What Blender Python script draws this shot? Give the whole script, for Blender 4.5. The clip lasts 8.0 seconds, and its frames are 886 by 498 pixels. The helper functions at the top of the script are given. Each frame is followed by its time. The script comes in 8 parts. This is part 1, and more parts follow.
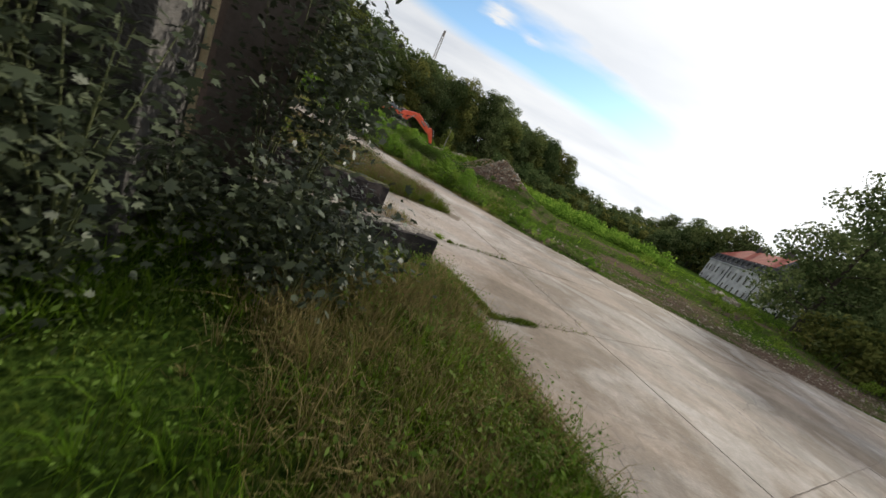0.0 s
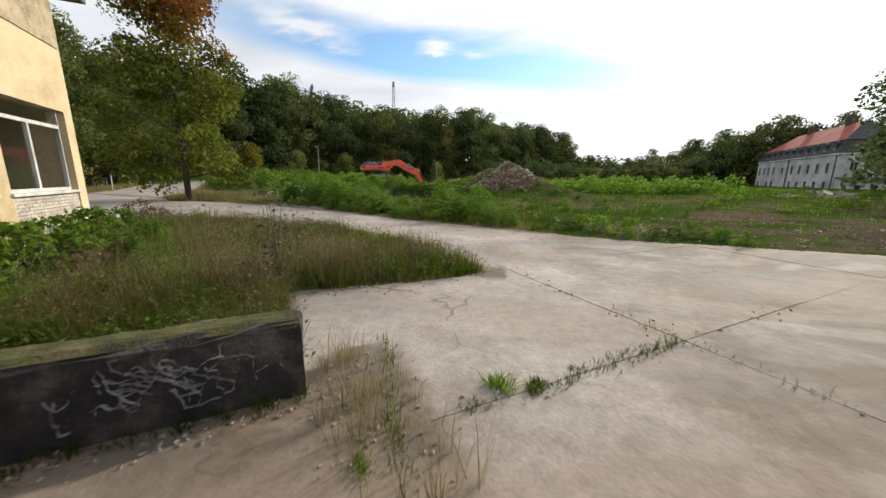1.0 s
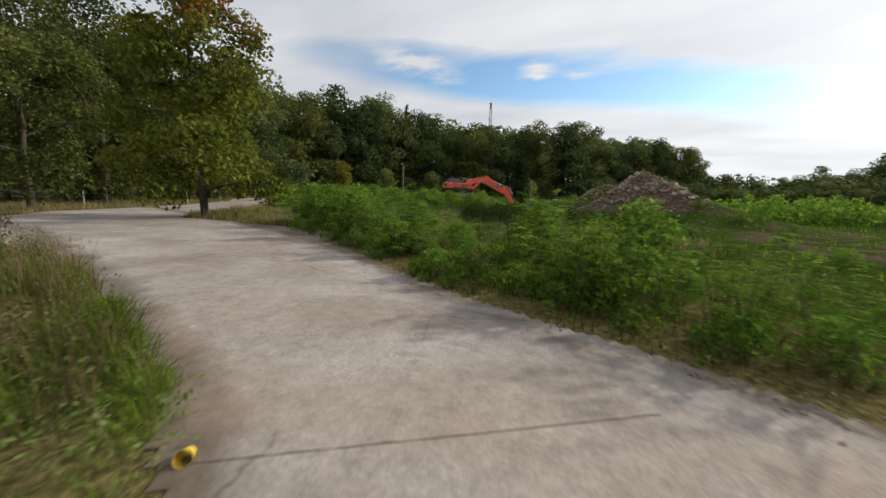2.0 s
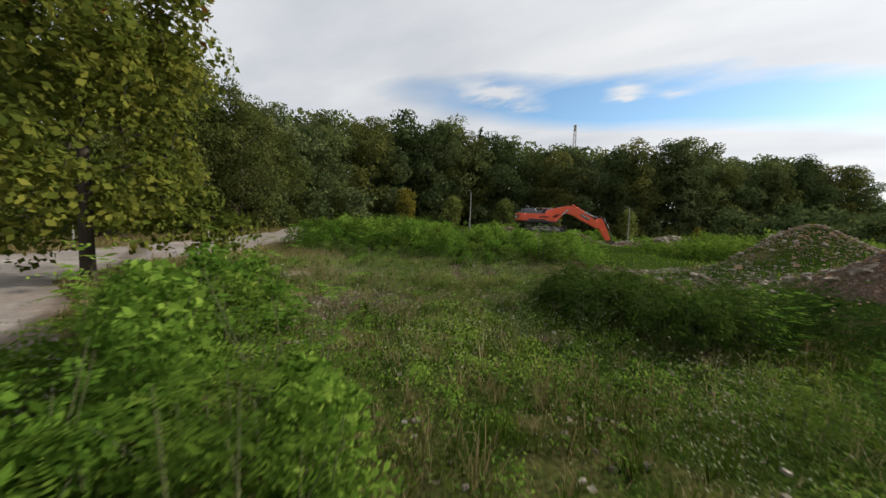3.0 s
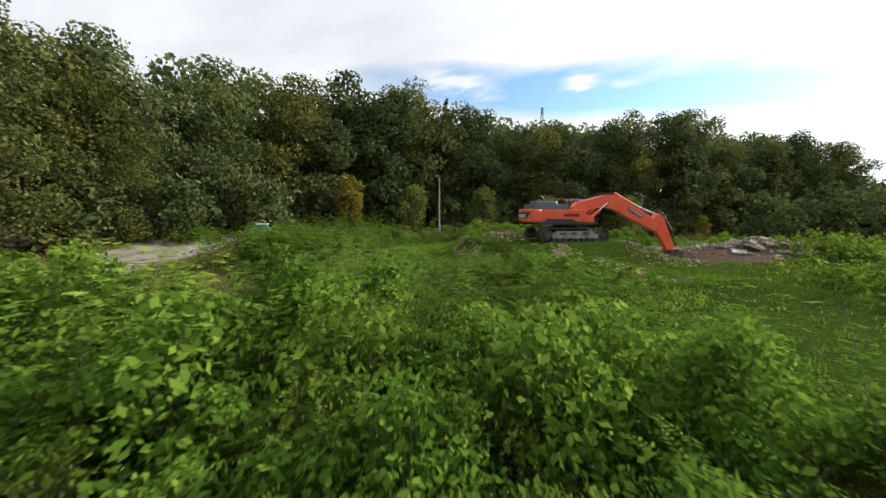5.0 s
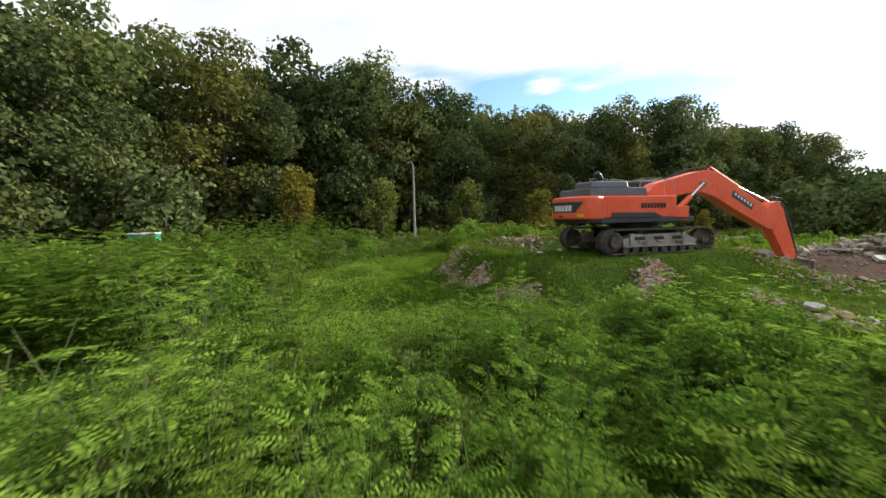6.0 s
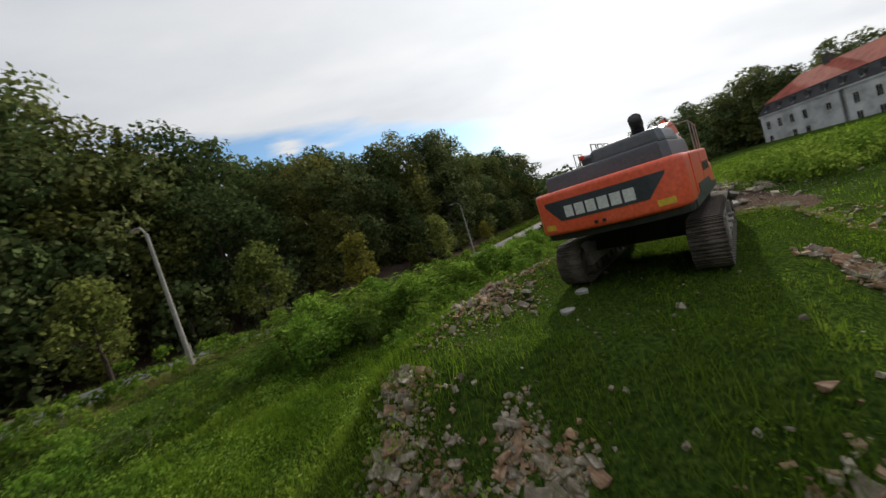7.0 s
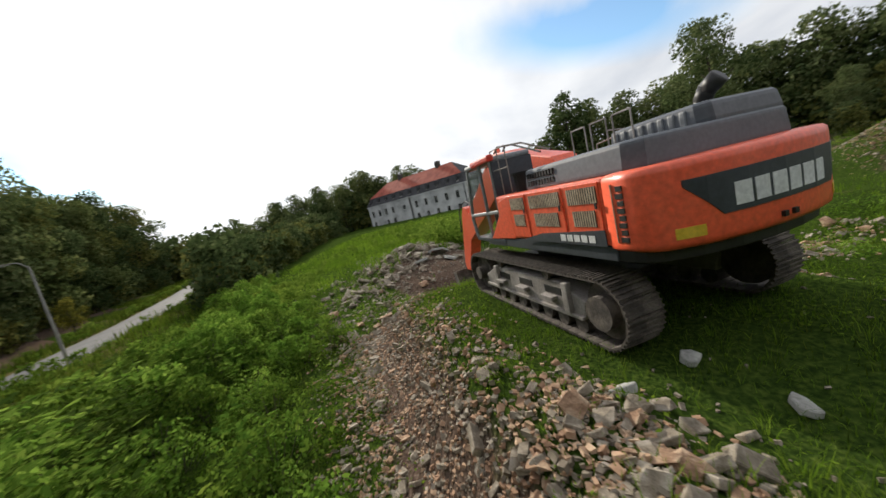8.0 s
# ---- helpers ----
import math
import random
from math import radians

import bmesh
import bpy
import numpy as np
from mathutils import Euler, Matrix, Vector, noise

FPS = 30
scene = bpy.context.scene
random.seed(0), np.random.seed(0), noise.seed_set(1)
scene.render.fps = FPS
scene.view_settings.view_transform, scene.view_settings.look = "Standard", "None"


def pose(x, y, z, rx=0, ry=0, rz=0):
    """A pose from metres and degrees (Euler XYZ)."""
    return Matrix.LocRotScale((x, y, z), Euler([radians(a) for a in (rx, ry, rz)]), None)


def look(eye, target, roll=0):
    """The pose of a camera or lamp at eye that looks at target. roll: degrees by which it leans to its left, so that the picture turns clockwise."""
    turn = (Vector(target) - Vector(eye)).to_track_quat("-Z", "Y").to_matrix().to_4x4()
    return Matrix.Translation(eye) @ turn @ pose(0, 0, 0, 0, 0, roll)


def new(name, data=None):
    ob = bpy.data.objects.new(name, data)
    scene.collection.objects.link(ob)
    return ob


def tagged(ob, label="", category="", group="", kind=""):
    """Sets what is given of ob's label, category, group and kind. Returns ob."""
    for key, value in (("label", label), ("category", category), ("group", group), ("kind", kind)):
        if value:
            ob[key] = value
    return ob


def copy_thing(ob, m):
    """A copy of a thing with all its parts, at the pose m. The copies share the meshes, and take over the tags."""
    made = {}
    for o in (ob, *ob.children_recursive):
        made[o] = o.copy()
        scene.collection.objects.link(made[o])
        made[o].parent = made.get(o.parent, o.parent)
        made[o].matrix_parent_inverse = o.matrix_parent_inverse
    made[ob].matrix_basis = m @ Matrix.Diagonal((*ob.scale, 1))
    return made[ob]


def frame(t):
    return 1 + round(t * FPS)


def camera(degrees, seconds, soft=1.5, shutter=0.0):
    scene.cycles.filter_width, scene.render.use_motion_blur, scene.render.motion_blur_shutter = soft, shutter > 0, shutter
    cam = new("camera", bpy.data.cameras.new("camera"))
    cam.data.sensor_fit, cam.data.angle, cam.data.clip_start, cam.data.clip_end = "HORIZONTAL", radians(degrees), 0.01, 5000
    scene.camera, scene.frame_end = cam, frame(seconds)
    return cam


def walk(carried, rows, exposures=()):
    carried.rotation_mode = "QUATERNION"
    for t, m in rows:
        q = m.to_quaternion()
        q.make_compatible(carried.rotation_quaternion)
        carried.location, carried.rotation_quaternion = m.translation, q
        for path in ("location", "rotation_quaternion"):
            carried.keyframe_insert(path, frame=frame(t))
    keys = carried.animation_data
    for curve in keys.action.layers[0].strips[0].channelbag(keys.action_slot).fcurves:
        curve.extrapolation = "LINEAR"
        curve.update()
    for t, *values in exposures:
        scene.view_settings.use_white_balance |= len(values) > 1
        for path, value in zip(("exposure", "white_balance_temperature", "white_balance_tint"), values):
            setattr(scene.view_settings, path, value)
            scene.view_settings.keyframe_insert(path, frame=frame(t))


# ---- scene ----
cam = camera(104.8, 8.0, 1.5, 0.09)
PATH = [
    (0, (-0.092, 4.841, 2.381), (-0.16, 6.765, 1.84), 26.6),
    (0.5, (-0.276, 7.77, 2.496), (-0.485, 9.689, 1.973), 8.6),
    (1, (-0.81, 11.26, 1.927), (-1.093, 13.197, 1.519), 0.7),
    (1.5, (-1.275, 15.629, 1.592), (-1.686, 17.553, 1.23), -0.9),
    (2, (-2.32, 21.041, 1.596), (-3.111, 22.853, 1.297), 1.5),
    (2.2, (-3.073, 23.079, 1.586), (-4.03, 24.817, 1.335), 2.3),
    (3.3, (-7.644, 34.309, 3.157), (-8.834, 35.909, 2.994), 2.1),
    (3.5, (-8.63, 35.676, 3.36), (-9.8, 37.289, 3.196), 1.5),
    (4, (-10.831, 38.412, 3.593), (-11.94, 40.068, 3.422), 0.6),
    (4.5, (-13.834, 42.819, 3.814), (-14.887, 44.507, 3.614), 0.3),
    (4.7, (-15.265, 44.798, 3.801), (-16.299, 46.497, 3.594), 0.4),
    (5.8, (-22.09, 55.937, 3.553), (-23.024, 57.691, 3.332), -0.8),
    (6, (-23.463, 57.643, 3.406), (-24.342, 59.428, 3.202), -1.0),
    (6.5, (-26.871, 62.024, 3.551), (-27.367, 63.958, 3.428), -6.8),
    (7, (-29.605, 67.161, 3.93), (-29.292, 69.133, 3.826), -17.0),
    (7.5, (-30.871, 71.654, 4.158), (-29.705, 73.265, 3.938), -19.8),
    (8, (-30.204, 75.396, 4.176), (-28.381, 76.172, 3.907), -13.5),
]
walk(cam, [(t, look(eye, target, roll)) for t, eye, target, roll in PATH],
     [(0, -0.1), (0.22, 0.45), (0.5, 0.6), (1, 0.1), (1.5, -0.18), (2, -0.25), (3.5, -0.15), (4.5, 0.05), (6, 0.42), (6.5, 0.08), (7, -0.3), (7.5, -0.35), (8, -0.03)])


# ---- light ----
SUN_AZ, SUN_EL = radians(42), radians(24)      # azimuth clockwise from +y
sun = new("sun", bpy.data.lights.new("sun", "SUN"))
sun.data.energy, sun.data.angle, sun.data.color = 5.0, radians(1.5), (1.0, 0.93, 0.8)
sun.matrix_world = look((60, 80, 70), (60 - 10 * math.sin(SUN_AZ) * math.cos(SUN_EL), 80 - 10 * math.cos(SUN_AZ) * math.cos(SUN_EL), 70 - 10 * math.sin(SUN_EL)))


def build_world():
    w = bpy.data.worlds.new("sky")
    w.use_nodes = True
    scene.world = w
    nt = w.node_tree
    N, L = nt.nodes, nt.links
    bg = N["Background"]

    def math_(op, a, b=None):
        n = N.new("ShaderNodeMath"); n.operation = op
        for i, v in enumerate((a, b)):
            if v is None:
                continue
            if isinstance(v, (int, float)):
                n.inputs[i].default_value = v
            else:
                L.new(v, n.inputs[i])
        return n.outputs[0]
    sky = N.new("ShaderNodeTexSky")
    sky.sky_type, sky.sun_disc = "NISHITA", False
    sky.sun_elevation, sky.sun_rotation = SUN_EL, SUN_AZ
    sky.air_density, sky.dust_density = 1.0, 0.6
    co = N.new("ShaderNodeTexCoord")
    sep = N.new("ShaderNodeSeparateXYZ")
    L.new(co.outputs["Generated"], sep.inputs[0])
    X, Y, Z = sep.outputs
    # clouds lie in a high flat layer: direction divided by its height
    low = math_("ADD", math_("MAXIMUM", Z, 0.0), 0.14)
    flat = N.new("ShaderNodeCombineXYZ")
    L.new(math_("DIVIDE", X, low), flat.inputs[0]); L.new(math_("DIVIDE", Y, low), flat.inputs[1])
    mp = N.new("ShaderNodeMapping"); mp.inputs["Location"].default_value = CLOUD_SHIFT; mp.inputs["Rotation"].default_value = (0, 0, radians(-15)); mp.inputs["Scale"].default_value = (0.55, 1.1, 1.0)
    L.new(flat.outputs[0], mp.inputs[0])
    n1 = N.new("ShaderNodeTexNoise"); n1.inputs["Scale"].default_value = 1.25; n1.inputs["Detail"].default_value = 7; n1.inputs["Roughness"].default_value = 0.52
    L.new(mp.outputs[0], n1.inputs["Vector"])
    # a long gap of clear sky low over the wood, bent down to one side, with torn edges and small clouds afloat in it
    deg = 180 / math.pi
    az, el = math_("MULTIPLY", math_("ARCTAN2", X, Y), deg), math_("MULTIPLY", math_("ARCSINE", Z), deg)
    tear = math_("MULTIPLY", math_("ADD", n1.outputs["Fac"], -0.5), 7.0)

    def blob(a0, e0, wide, tall, slope=0.0, bent=0.0, power=1.0, tear=tear):
        a_ = math_("ADD", az, -a0)
        droop = math_("MULTIPLY", math_("POWER", math_("MAXIMUM", a_, 0.0), 2.0), bent)
        e_ = math_("ADD", math_("ADD", math_("ADD", el, tear), -e0), math_("ADD", math_("MULTIPLY", a_, -slope), droop))
        d2 = math_("ADD", math_("POWER", math_("ABSOLUTE", math_("DIVIDE", a_, wide)), 2.0), math_("POWER", math_("ABSOLUTE", math_("DIVIDE", e_, tall)), 2.0))
        return math_("POWER", 2.718, math_("MULTIPLY", math_("POWER", d2, power), -1.0))
    gap = math_("ADD", blob(-8, 17.8, 36, 3.9, -0.05, 0.0062, 1.5), math_("MULTIPLY", blob(96, 18, 17, 5.0, -0.2), 0.9))
    shred = N.new("ShaderNodeTexNoise"); shred.inputs["Scale"].default_value = 6.0; shred.inputs["Detail"].default_value = 7; shred.inputs["Roughness"].default_value = 0.6
    L.new(mp.outputs[0], shred.inputs["Vector"])
    curl = math_("MULTIPLY", math_("ADD", shred.outputs["Fac"], -0.5), 5.0)
    puffs = math_("ADD", blob(-28, 19.7, 6.5, 1.3, -0.16, tear=curl), math_("ADD", blob(-9.8, 18.8, 2.2, 0.9, -0.05, tear=curl), math_("MULTIPLY", blob(-4, 17.7, 1.8, 0.6, -0.1, tear=curl), 0.6)))
    puffs = math_("MULTIPLY", puffs, math_("ADD", shred.outputs["Fac"], 0.3))
    cover = math_("ADD", math_("ADD", math_("MULTIPLY", n1.outputs["Fac"], 1.1), 0.3), math_("SUBTRACT", math_("MULTIPLY", puffs, 0.85), math_("MULTIPLY", gap, 1.0)))
    ramp = N.new("ShaderNodeValToRGB")
    ramp.color_ramp.elements[0].position, ramp.color_ramp.elements[1].position = 0.08, 0.6
    ramp.color_ramp.elements[0].color = (0.06, 0.06, 0.06, 1)
    L.new(cover, ramp.inputs[0])
    c2 = N.new("ShaderNodeTexNoise"); c2.inputs["Scale"].default_value = 1.6; c2.inputs["Detail"].default_value = 5
    L.new(mp.outputs[0], c2.inputs["Vector"])
    cr = N.new("ShaderNodeValToRGB")
    cr.color_ramp.elements[0].position, cr.color_ramp.elements[1].position = 0.3, 0.65
    cr.color_ramp.elements[0].color, cr.color_ramp.elements[1].color = (6.3, 6.7, 7.4, 1), (8.7, 8.9, 9.2, 1)
    L.new(c2.outputs["Fac"], cr.inputs[0])
    # thin cloud glows round the sun
    sd = N.new("ShaderNodeVectorMath"); sd.operation = "DOT_PRODUCT"
    L.new(co.outputs["Generated"], sd.inputs[0])
    sd.inputs[1].default_value = (math.sin(SUN_AZ) * math.cos(SUN_EL), math.cos(SUN_AZ) * math.cos(SUN_EL), math.sin(SUN_EL))
    near = math_("POWER", math_("MAXIMUM", sd.outputs["Value"], 0.0), 4.0)
    glow = N.new("ShaderNodeMix"); glow.data_type = "RGBA"; glow.blend_type = "ADD"; glow.inputs["Factor"].default_value = 1.0
    gl = N.new("ShaderNodeCombineColor")
    for i, k in enumerate((5.4, 5.3, 5.0)):
        L.new(math_("MULTIPLY", near, k), gl.inputs[i])
    L.new(cr.outputs[0], glow.inputs["A"]); L.new(gl.outputs[0], glow.inputs["B"])
    mix = N.new("ShaderNodeMix"); mix.data_type = "RGBA"
    clear = N.new("ShaderNodeMix"); clear.data_type = "RGBA"; clear.blend_type = "MULTIPLY"; clear.inputs["Factor"].default_value = 1.0
    clear.inputs["B"].default_value = (1.35, 1.75, 1.95, 1)
    L.new(sky.outputs[0], clear.inputs["A"])
    L.new(ramp.outputs[0], mix.inputs["Factor"]); L.new(clear.outputs["Result"], mix.inputs["A"]); L.new(glow.outputs["Result"], mix.inputs["B"])
    L.new(mix.outputs["Result"], bg.inputs["Color"])
    bg.inputs["Strength"].default_value = 0.1


CLOUD_SHIFT = (0.7, 0.2, 0.0)
build_world()


# ---- materials ----
def material(name, colours, rough=0.8, scale=3.0, fine=30.0, bump=0.3, metal=0.0, vary=0.0, spec=0.4, space="Object", detail=6, stretch=(1, 1, 1)):
    """Colours blend by a coarse noise; a fine noise adds grain and relief; vary: how far pieces differ."""
    m = bpy.data.materials.new(name)
    m.use_nodes = True
    N, L = m.node_tree.nodes, m.node_tree.links
    b = N["Principled BSDF"]
    co = N.new("ShaderNodeTexCoord")
    mp = N.new("ShaderNodeMapping"); mp.inputs["Scale"].default_value = stretch
    L.new(co.outputs[space], mp.inputs[0])
    a = N.new("ShaderNodeTexNoise"); a.inputs["Scale"].default_value = scale; a.inputs["Detail"].default_value = detail; a.inputs["Roughness"].default_value = 0.6
    f = N.new("ShaderNodeTexNoise"); f.inputs["Scale"].default_value = fine; f.inputs["Detail"].default_value = 3
    L.new(mp.outputs[0], a.inputs["Vector"]); L.new(mp.outputs[0], f.inputs["Vector"])
    r = N.new("ShaderNodeValToRGB")
    els = r.color_ramp.elements
    while len(els) < len(colours):
        els.new(0.5)
    for i, c in enumerate(colours):
        els[i].position = 0.32 + 0.36 * i / max(1, len(colours) - 1)
        els[i].color = (*c, 1)
    L.new(a.outputs["Fac"], r.inputs[0])
    hsv = N.new("ShaderNodeHueSaturation")
    L.new(r.outputs[0], hsv.inputs["Color"])
    grain = N.new("ShaderNodeMapRange"); grain.inputs["From Min"].default_value, grain.inputs["From Max"].default_value = 0.25, 0.75
    grain.inputs["To Min"].default_value, grain.inputs["To Max"].default_value = 0.82, 1.18
    L.new(f.outputs["Fac"], grain.inputs["Value"])
    if vary:
        oi, ge = N.new("ShaderNodeObjectInfo"), N.new("ShaderNodeNewGeometry")
        ad = N.new("ShaderNodeMath"); ad.operation = "ADD"
        L.new(oi.outputs["Random"], ad.inputs[0]); L.new(ge.outputs["Random Per Island"], ad.inputs[1])
        vr = N.new("ShaderNodeMapRange"); vr.inputs["From Max"].default_value = 2.0
        vr.inputs["To Min"].default_value, vr.inputs["To Max"].default_value = 1 - vary, 1 + vary
        L.new(ad.outputs[0], vr.inputs["Value"])
        mu = N.new("ShaderNodeMath"); mu.operation = "MULTIPLY"
        L.new(vr.outputs[0], mu.inputs[0]); L.new(grain.outputs[0], mu.inputs[1])
        L.new(mu.outputs[0], hsv.inputs["Value"])
    else:
        L.new(grain.outputs[0], hsv.inputs["Value"])
    L.new(hsv.outputs[0], b.inputs["Base Color"])
    b.inputs["Roughness"].default_value, b.inputs["Metallic"].default_value = rough, metal
    b.inputs["Specular IOR Level"].default_value = spec
    if bump:
        bp = N.new("ShaderNodeBump"); bp.inputs["Strength"].default_value = bump; bp.inputs["Distance"].default_value = 0.02
        L.new(f.outputs["Fac"], bp.inputs["Height"]); L.new(bp.outputs[0], b.inputs["Normal"])
    return m


def leaf_material(name, colours, through_light=0.35, rough=0.55):
    """Leaves: each leaf and each plant has its own tone, and some light passes through."""
    m = bpy.data.materials.new(name)
    m.use_nodes = True
    N, L = m.node_tree.nodes, m.node_tree.links
    b = N["Principled BSDF"]
    oi, ge = N.new("ShaderNodeObjectInfo"), N.new("ShaderNodeNewGeometry")
    co = N.new("ShaderNodeTexCoord")
    nz = N.new("ShaderNodeTexNoise"); nz.inputs["Scale"].default_value = 0.35; nz.inputs["Detail"].default_value = 3
    L.new(co.outputs["Object"], nz.inputs["Vector"])
    mx = N.new("ShaderNodeMath"); mx.operation = "MULTIPLY_ADD"; mx.inputs[1].default_value = 0.45
    L.new(ge.outputs["Random Per Island"], mx.inputs[0])
    m2 = N.new("ShaderNodeMath"); m2.operation = "MULTIPLY_ADD"; m2.inputs[1].default_value = 0.3
    L.new(oi.outputs["Random"], m2.inputs[0]); 
    m3 = N.new("ShaderNodeMath"); m3.operation = "MULTIPLY_ADD"; m3.inputs[1].default_value = 1.15; m3.inputs[2].default_value = -0.45
    L.new(nz.outputs["Fac"], m3.inputs[0]); L.new(m3.outputs[0], m2.inputs[2]); L.new(m2.outputs[0], mx.inputs[2])
    r = N.new("ShaderNodeValToRGB")
    els = r.color_ramp.elements
    while len(els) < len(colours):
        els.new(0.5)
    for i, c in enumerate(colours):
        els[i].position = 0.1 + 0.8 * i / max(1, len(colours) - 1)
        els[i].color = (*c, 1)
    L.new(mx.outputs[0], r.inputs[0]); L.new(r.outputs[0], b.inputs["Base Color"])
    b.inputs["Roughness"].default_value = rough
    b.inputs["Specular IOR Level"].default_value = 0.25 if rough < 0.5 else 0.0
    tr = N.new("ShaderNodeBsdfTranslucent")
    L.new(r.outputs[0], tr.inputs["Color"])
    ms = N.new("ShaderNodeMixShader"); ms.inputs[0].default_value = through_light
    L.new(b.outputs[0], ms.inputs[1]); L.new(tr.outputs[0], ms.inputs[2])
    L.new(ms.outputs[0], N["Material Output"].inputs["Surface"])
    return m


M_CONCRETE = material("concrete_slab", [(0.205, 0.166, 0.138), (0.28, 0.24, 0.211), (0.335, 0.293, 0.263), (0.39, 0.353, 0.322)], 0.88, 0.42, 26, 0.3, vary=0.04, space="Object", detail=9)
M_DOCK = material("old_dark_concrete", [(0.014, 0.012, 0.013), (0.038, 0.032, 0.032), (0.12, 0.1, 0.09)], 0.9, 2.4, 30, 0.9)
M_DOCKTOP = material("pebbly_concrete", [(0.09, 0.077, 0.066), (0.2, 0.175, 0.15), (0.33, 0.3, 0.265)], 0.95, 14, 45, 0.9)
M_MOSS = material("moss", [(0.03, 0.028, 0.016), (0.06, 0.064, 0.016), (0.11, 0.09, 0.048)], 1.0, 4, 40, 0.8)
M_ORANGE = material("orange_paint", [(0.78, 0.108, 0.047), (0.82, 0.122, 0.056), (0.84, 0.145, 0.072)], 0.36, 1.2, 14, 0.02, spec=0.5)
M_RED = material("red_paint", [(0.65, 0.05, 0.03), (0.72, 0.07, 0.04)], 0.4, 2, 14, 0.02)
M_GREY = material("dark_grey_paint", [(0.035, 0.04, 0.05), (0.055, 0.062, 0.075)], 0.45, 1.5, 16, 0.03, spec=0.5)
M_HOODRIB = material("worn_grey_paint", [(0.16, 0.17, 0.19), (0.26, 0.27, 0.28)], 0.5, 3, 20, 0.05, spec=0.5)
M_HOOD = material("slate_grey_paint", [(0.085, 0.095, 0.112), (0.115, 0.125, 0.145)], 0.42, 1.2, 16, 0.03, spec=0.5)
M_CABGREY = material("pale_grey_paint", [(0.2, 0.21, 0.22), (0.3, 0.31, 0.32)], 0.45, 2, 16, 0.03)
M_SLAT = material("dusty_cream_slats", [(0.3, 0.22, 0.15), (0.55, 0.46, 0.34)], 0.7, 5, 20, 0.1)
M_BLACK = material("black_steel", [(0.012, 0.012, 0.013), (0.03, 0.028, 0.026)], 0.5, 2, 20, 0.1)
M_TRACK = material("muddy_steel", [(0.03, 0.026, 0.023), (0.085, 0.07, 0.06), (0.19, 0.16, 0.13)], 0.85, 3, 25, 0.4)
M_FRAME = material("dusty_grey_steel", [(0.17, 0.15, 0.135), (0.28, 0.25, 0.23), (0.37, 0.34, 0.31)], 0.75, 2, 25, 0.25)
M_STEEL = material("bright_steel", [(0.5, 0.5, 0.5), (0.65, 0.65, 0.64)], 0.25, 2, 20, 0.02, metal=1.0)
M_WHITE = material("white_marking", [(0.62, 0.63, 0.63), (0.75, 0.75, 0.75)], 0.5, 3, 20, 0.02)
M_YELLOW = material("yellow_decal", [(0.6, 0.4, 0.03), (0.7, 0.5, 0.06)], 0.5, 6, 20, 0.02)
M_GLASS = bpy.data.materials.new("window_glass")
M_GLASS.use_nodes = True
_b = M_GLASS.node_tree.nodes["Principled BSDF"]
_b.inputs["Transmission Weight"].default_value, _b.inputs["Roughness"].default_value, _b.inputs["IOR"].default_value = 1.0, 0.03, 1.45
_b.inputs["Base Color"].default_value = (0.75, 0.82, 0.82, 1)
M_HOUSEWALL = material("stained_white_plaster", [(0.3, 0.3, 0.3), (0.52, 0.52, 0.52), (0.64, 0.64, 0.635)], 0.9, 0.25, 6, 0.2)
M_STAIN = material("stained_plaster", [(0.13, 0.125, 0.12), (0.22, 0.215, 0.205), (0.4, 0.395, 0.385)], 0.9, 0.8, 8, 0.2, stretch=(1, 1, 0.15))
M_ROOF = material("red_roof_tiles", [(0.2, 0.045, 0.028), (0.3, 0.07, 0.045), (0.36, 0.1, 0.06)], 0.85, 0.4, 5, 0.4)
M_SLATE = material("dark_slate", [(0.03, 0.03, 0.034), (0.06, 0.058, 0.062)], 0.8, 0.6, 6, 0.3)
M_DARKGLASS = material("dark_window", [(0.01, 0.012, 0.014), (0.03, 0.034, 0.037)], 0.15, 1.5, 9, 0.0)
M_YELLOWWALL = material("yellowed_plaster", [(0.4, 0.3, 0.17), (0.52, 0.41, 0.25), (0.58, 0.47, 0.31)], 0.9, 0.9, 26, 0.35)
# render colour lowered: the shade over the pier and south wall is painted in
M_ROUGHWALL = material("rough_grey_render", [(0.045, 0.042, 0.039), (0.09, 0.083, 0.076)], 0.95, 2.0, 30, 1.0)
M_MASONRY = material("bare_masonry", [(0.22, 0.17, 0.11), (0.36, 0.29, 0.19), (0.46, 0.38, 0.26)], 0.95, 3.5, 22, 1.0)
M_BROWNWALL = material("brown_grey_concrete", [(0.095, 0.076, 0.066), (0.14, 0.115, 0.102)], 0.85, 0.8, 14, 0.15)
M_BRICK = material("white_painted_brick", [(0.3, 0.25, 0.2), (0.5, 0.45, 0.38)], 0.9, 4, 20, 0.4, vary=0.2)
M_WINFRAME = material("weathered_white_wood", [(0.35, 0.34, 0.31), (0.6, 0.58, 0.54)], 0.7, 5, 30, 0.3, stretch=(1, 1, 0.2))
# the dimness of the rooms is put into this plaster's colour
M_INSIDE = material("plaster_inside_shaded", [(0.12, 0.1, 0.08), (0.2, 0.17, 0.13)], 0.9, 1, 12, 0.2)
M_BARK = material("bark", [(0.035, 0.027, 0.02), (0.07, 0.055, 0.042)], 0.95, 6, 25, 0.9, stretch=(1, 1, 0.25))
M_POST = material("lamp_post_concrete", [(0.2, 0.19, 0.17), (0.3, 0.29, 0.27)], 0.8, 2, 20, 0.2)
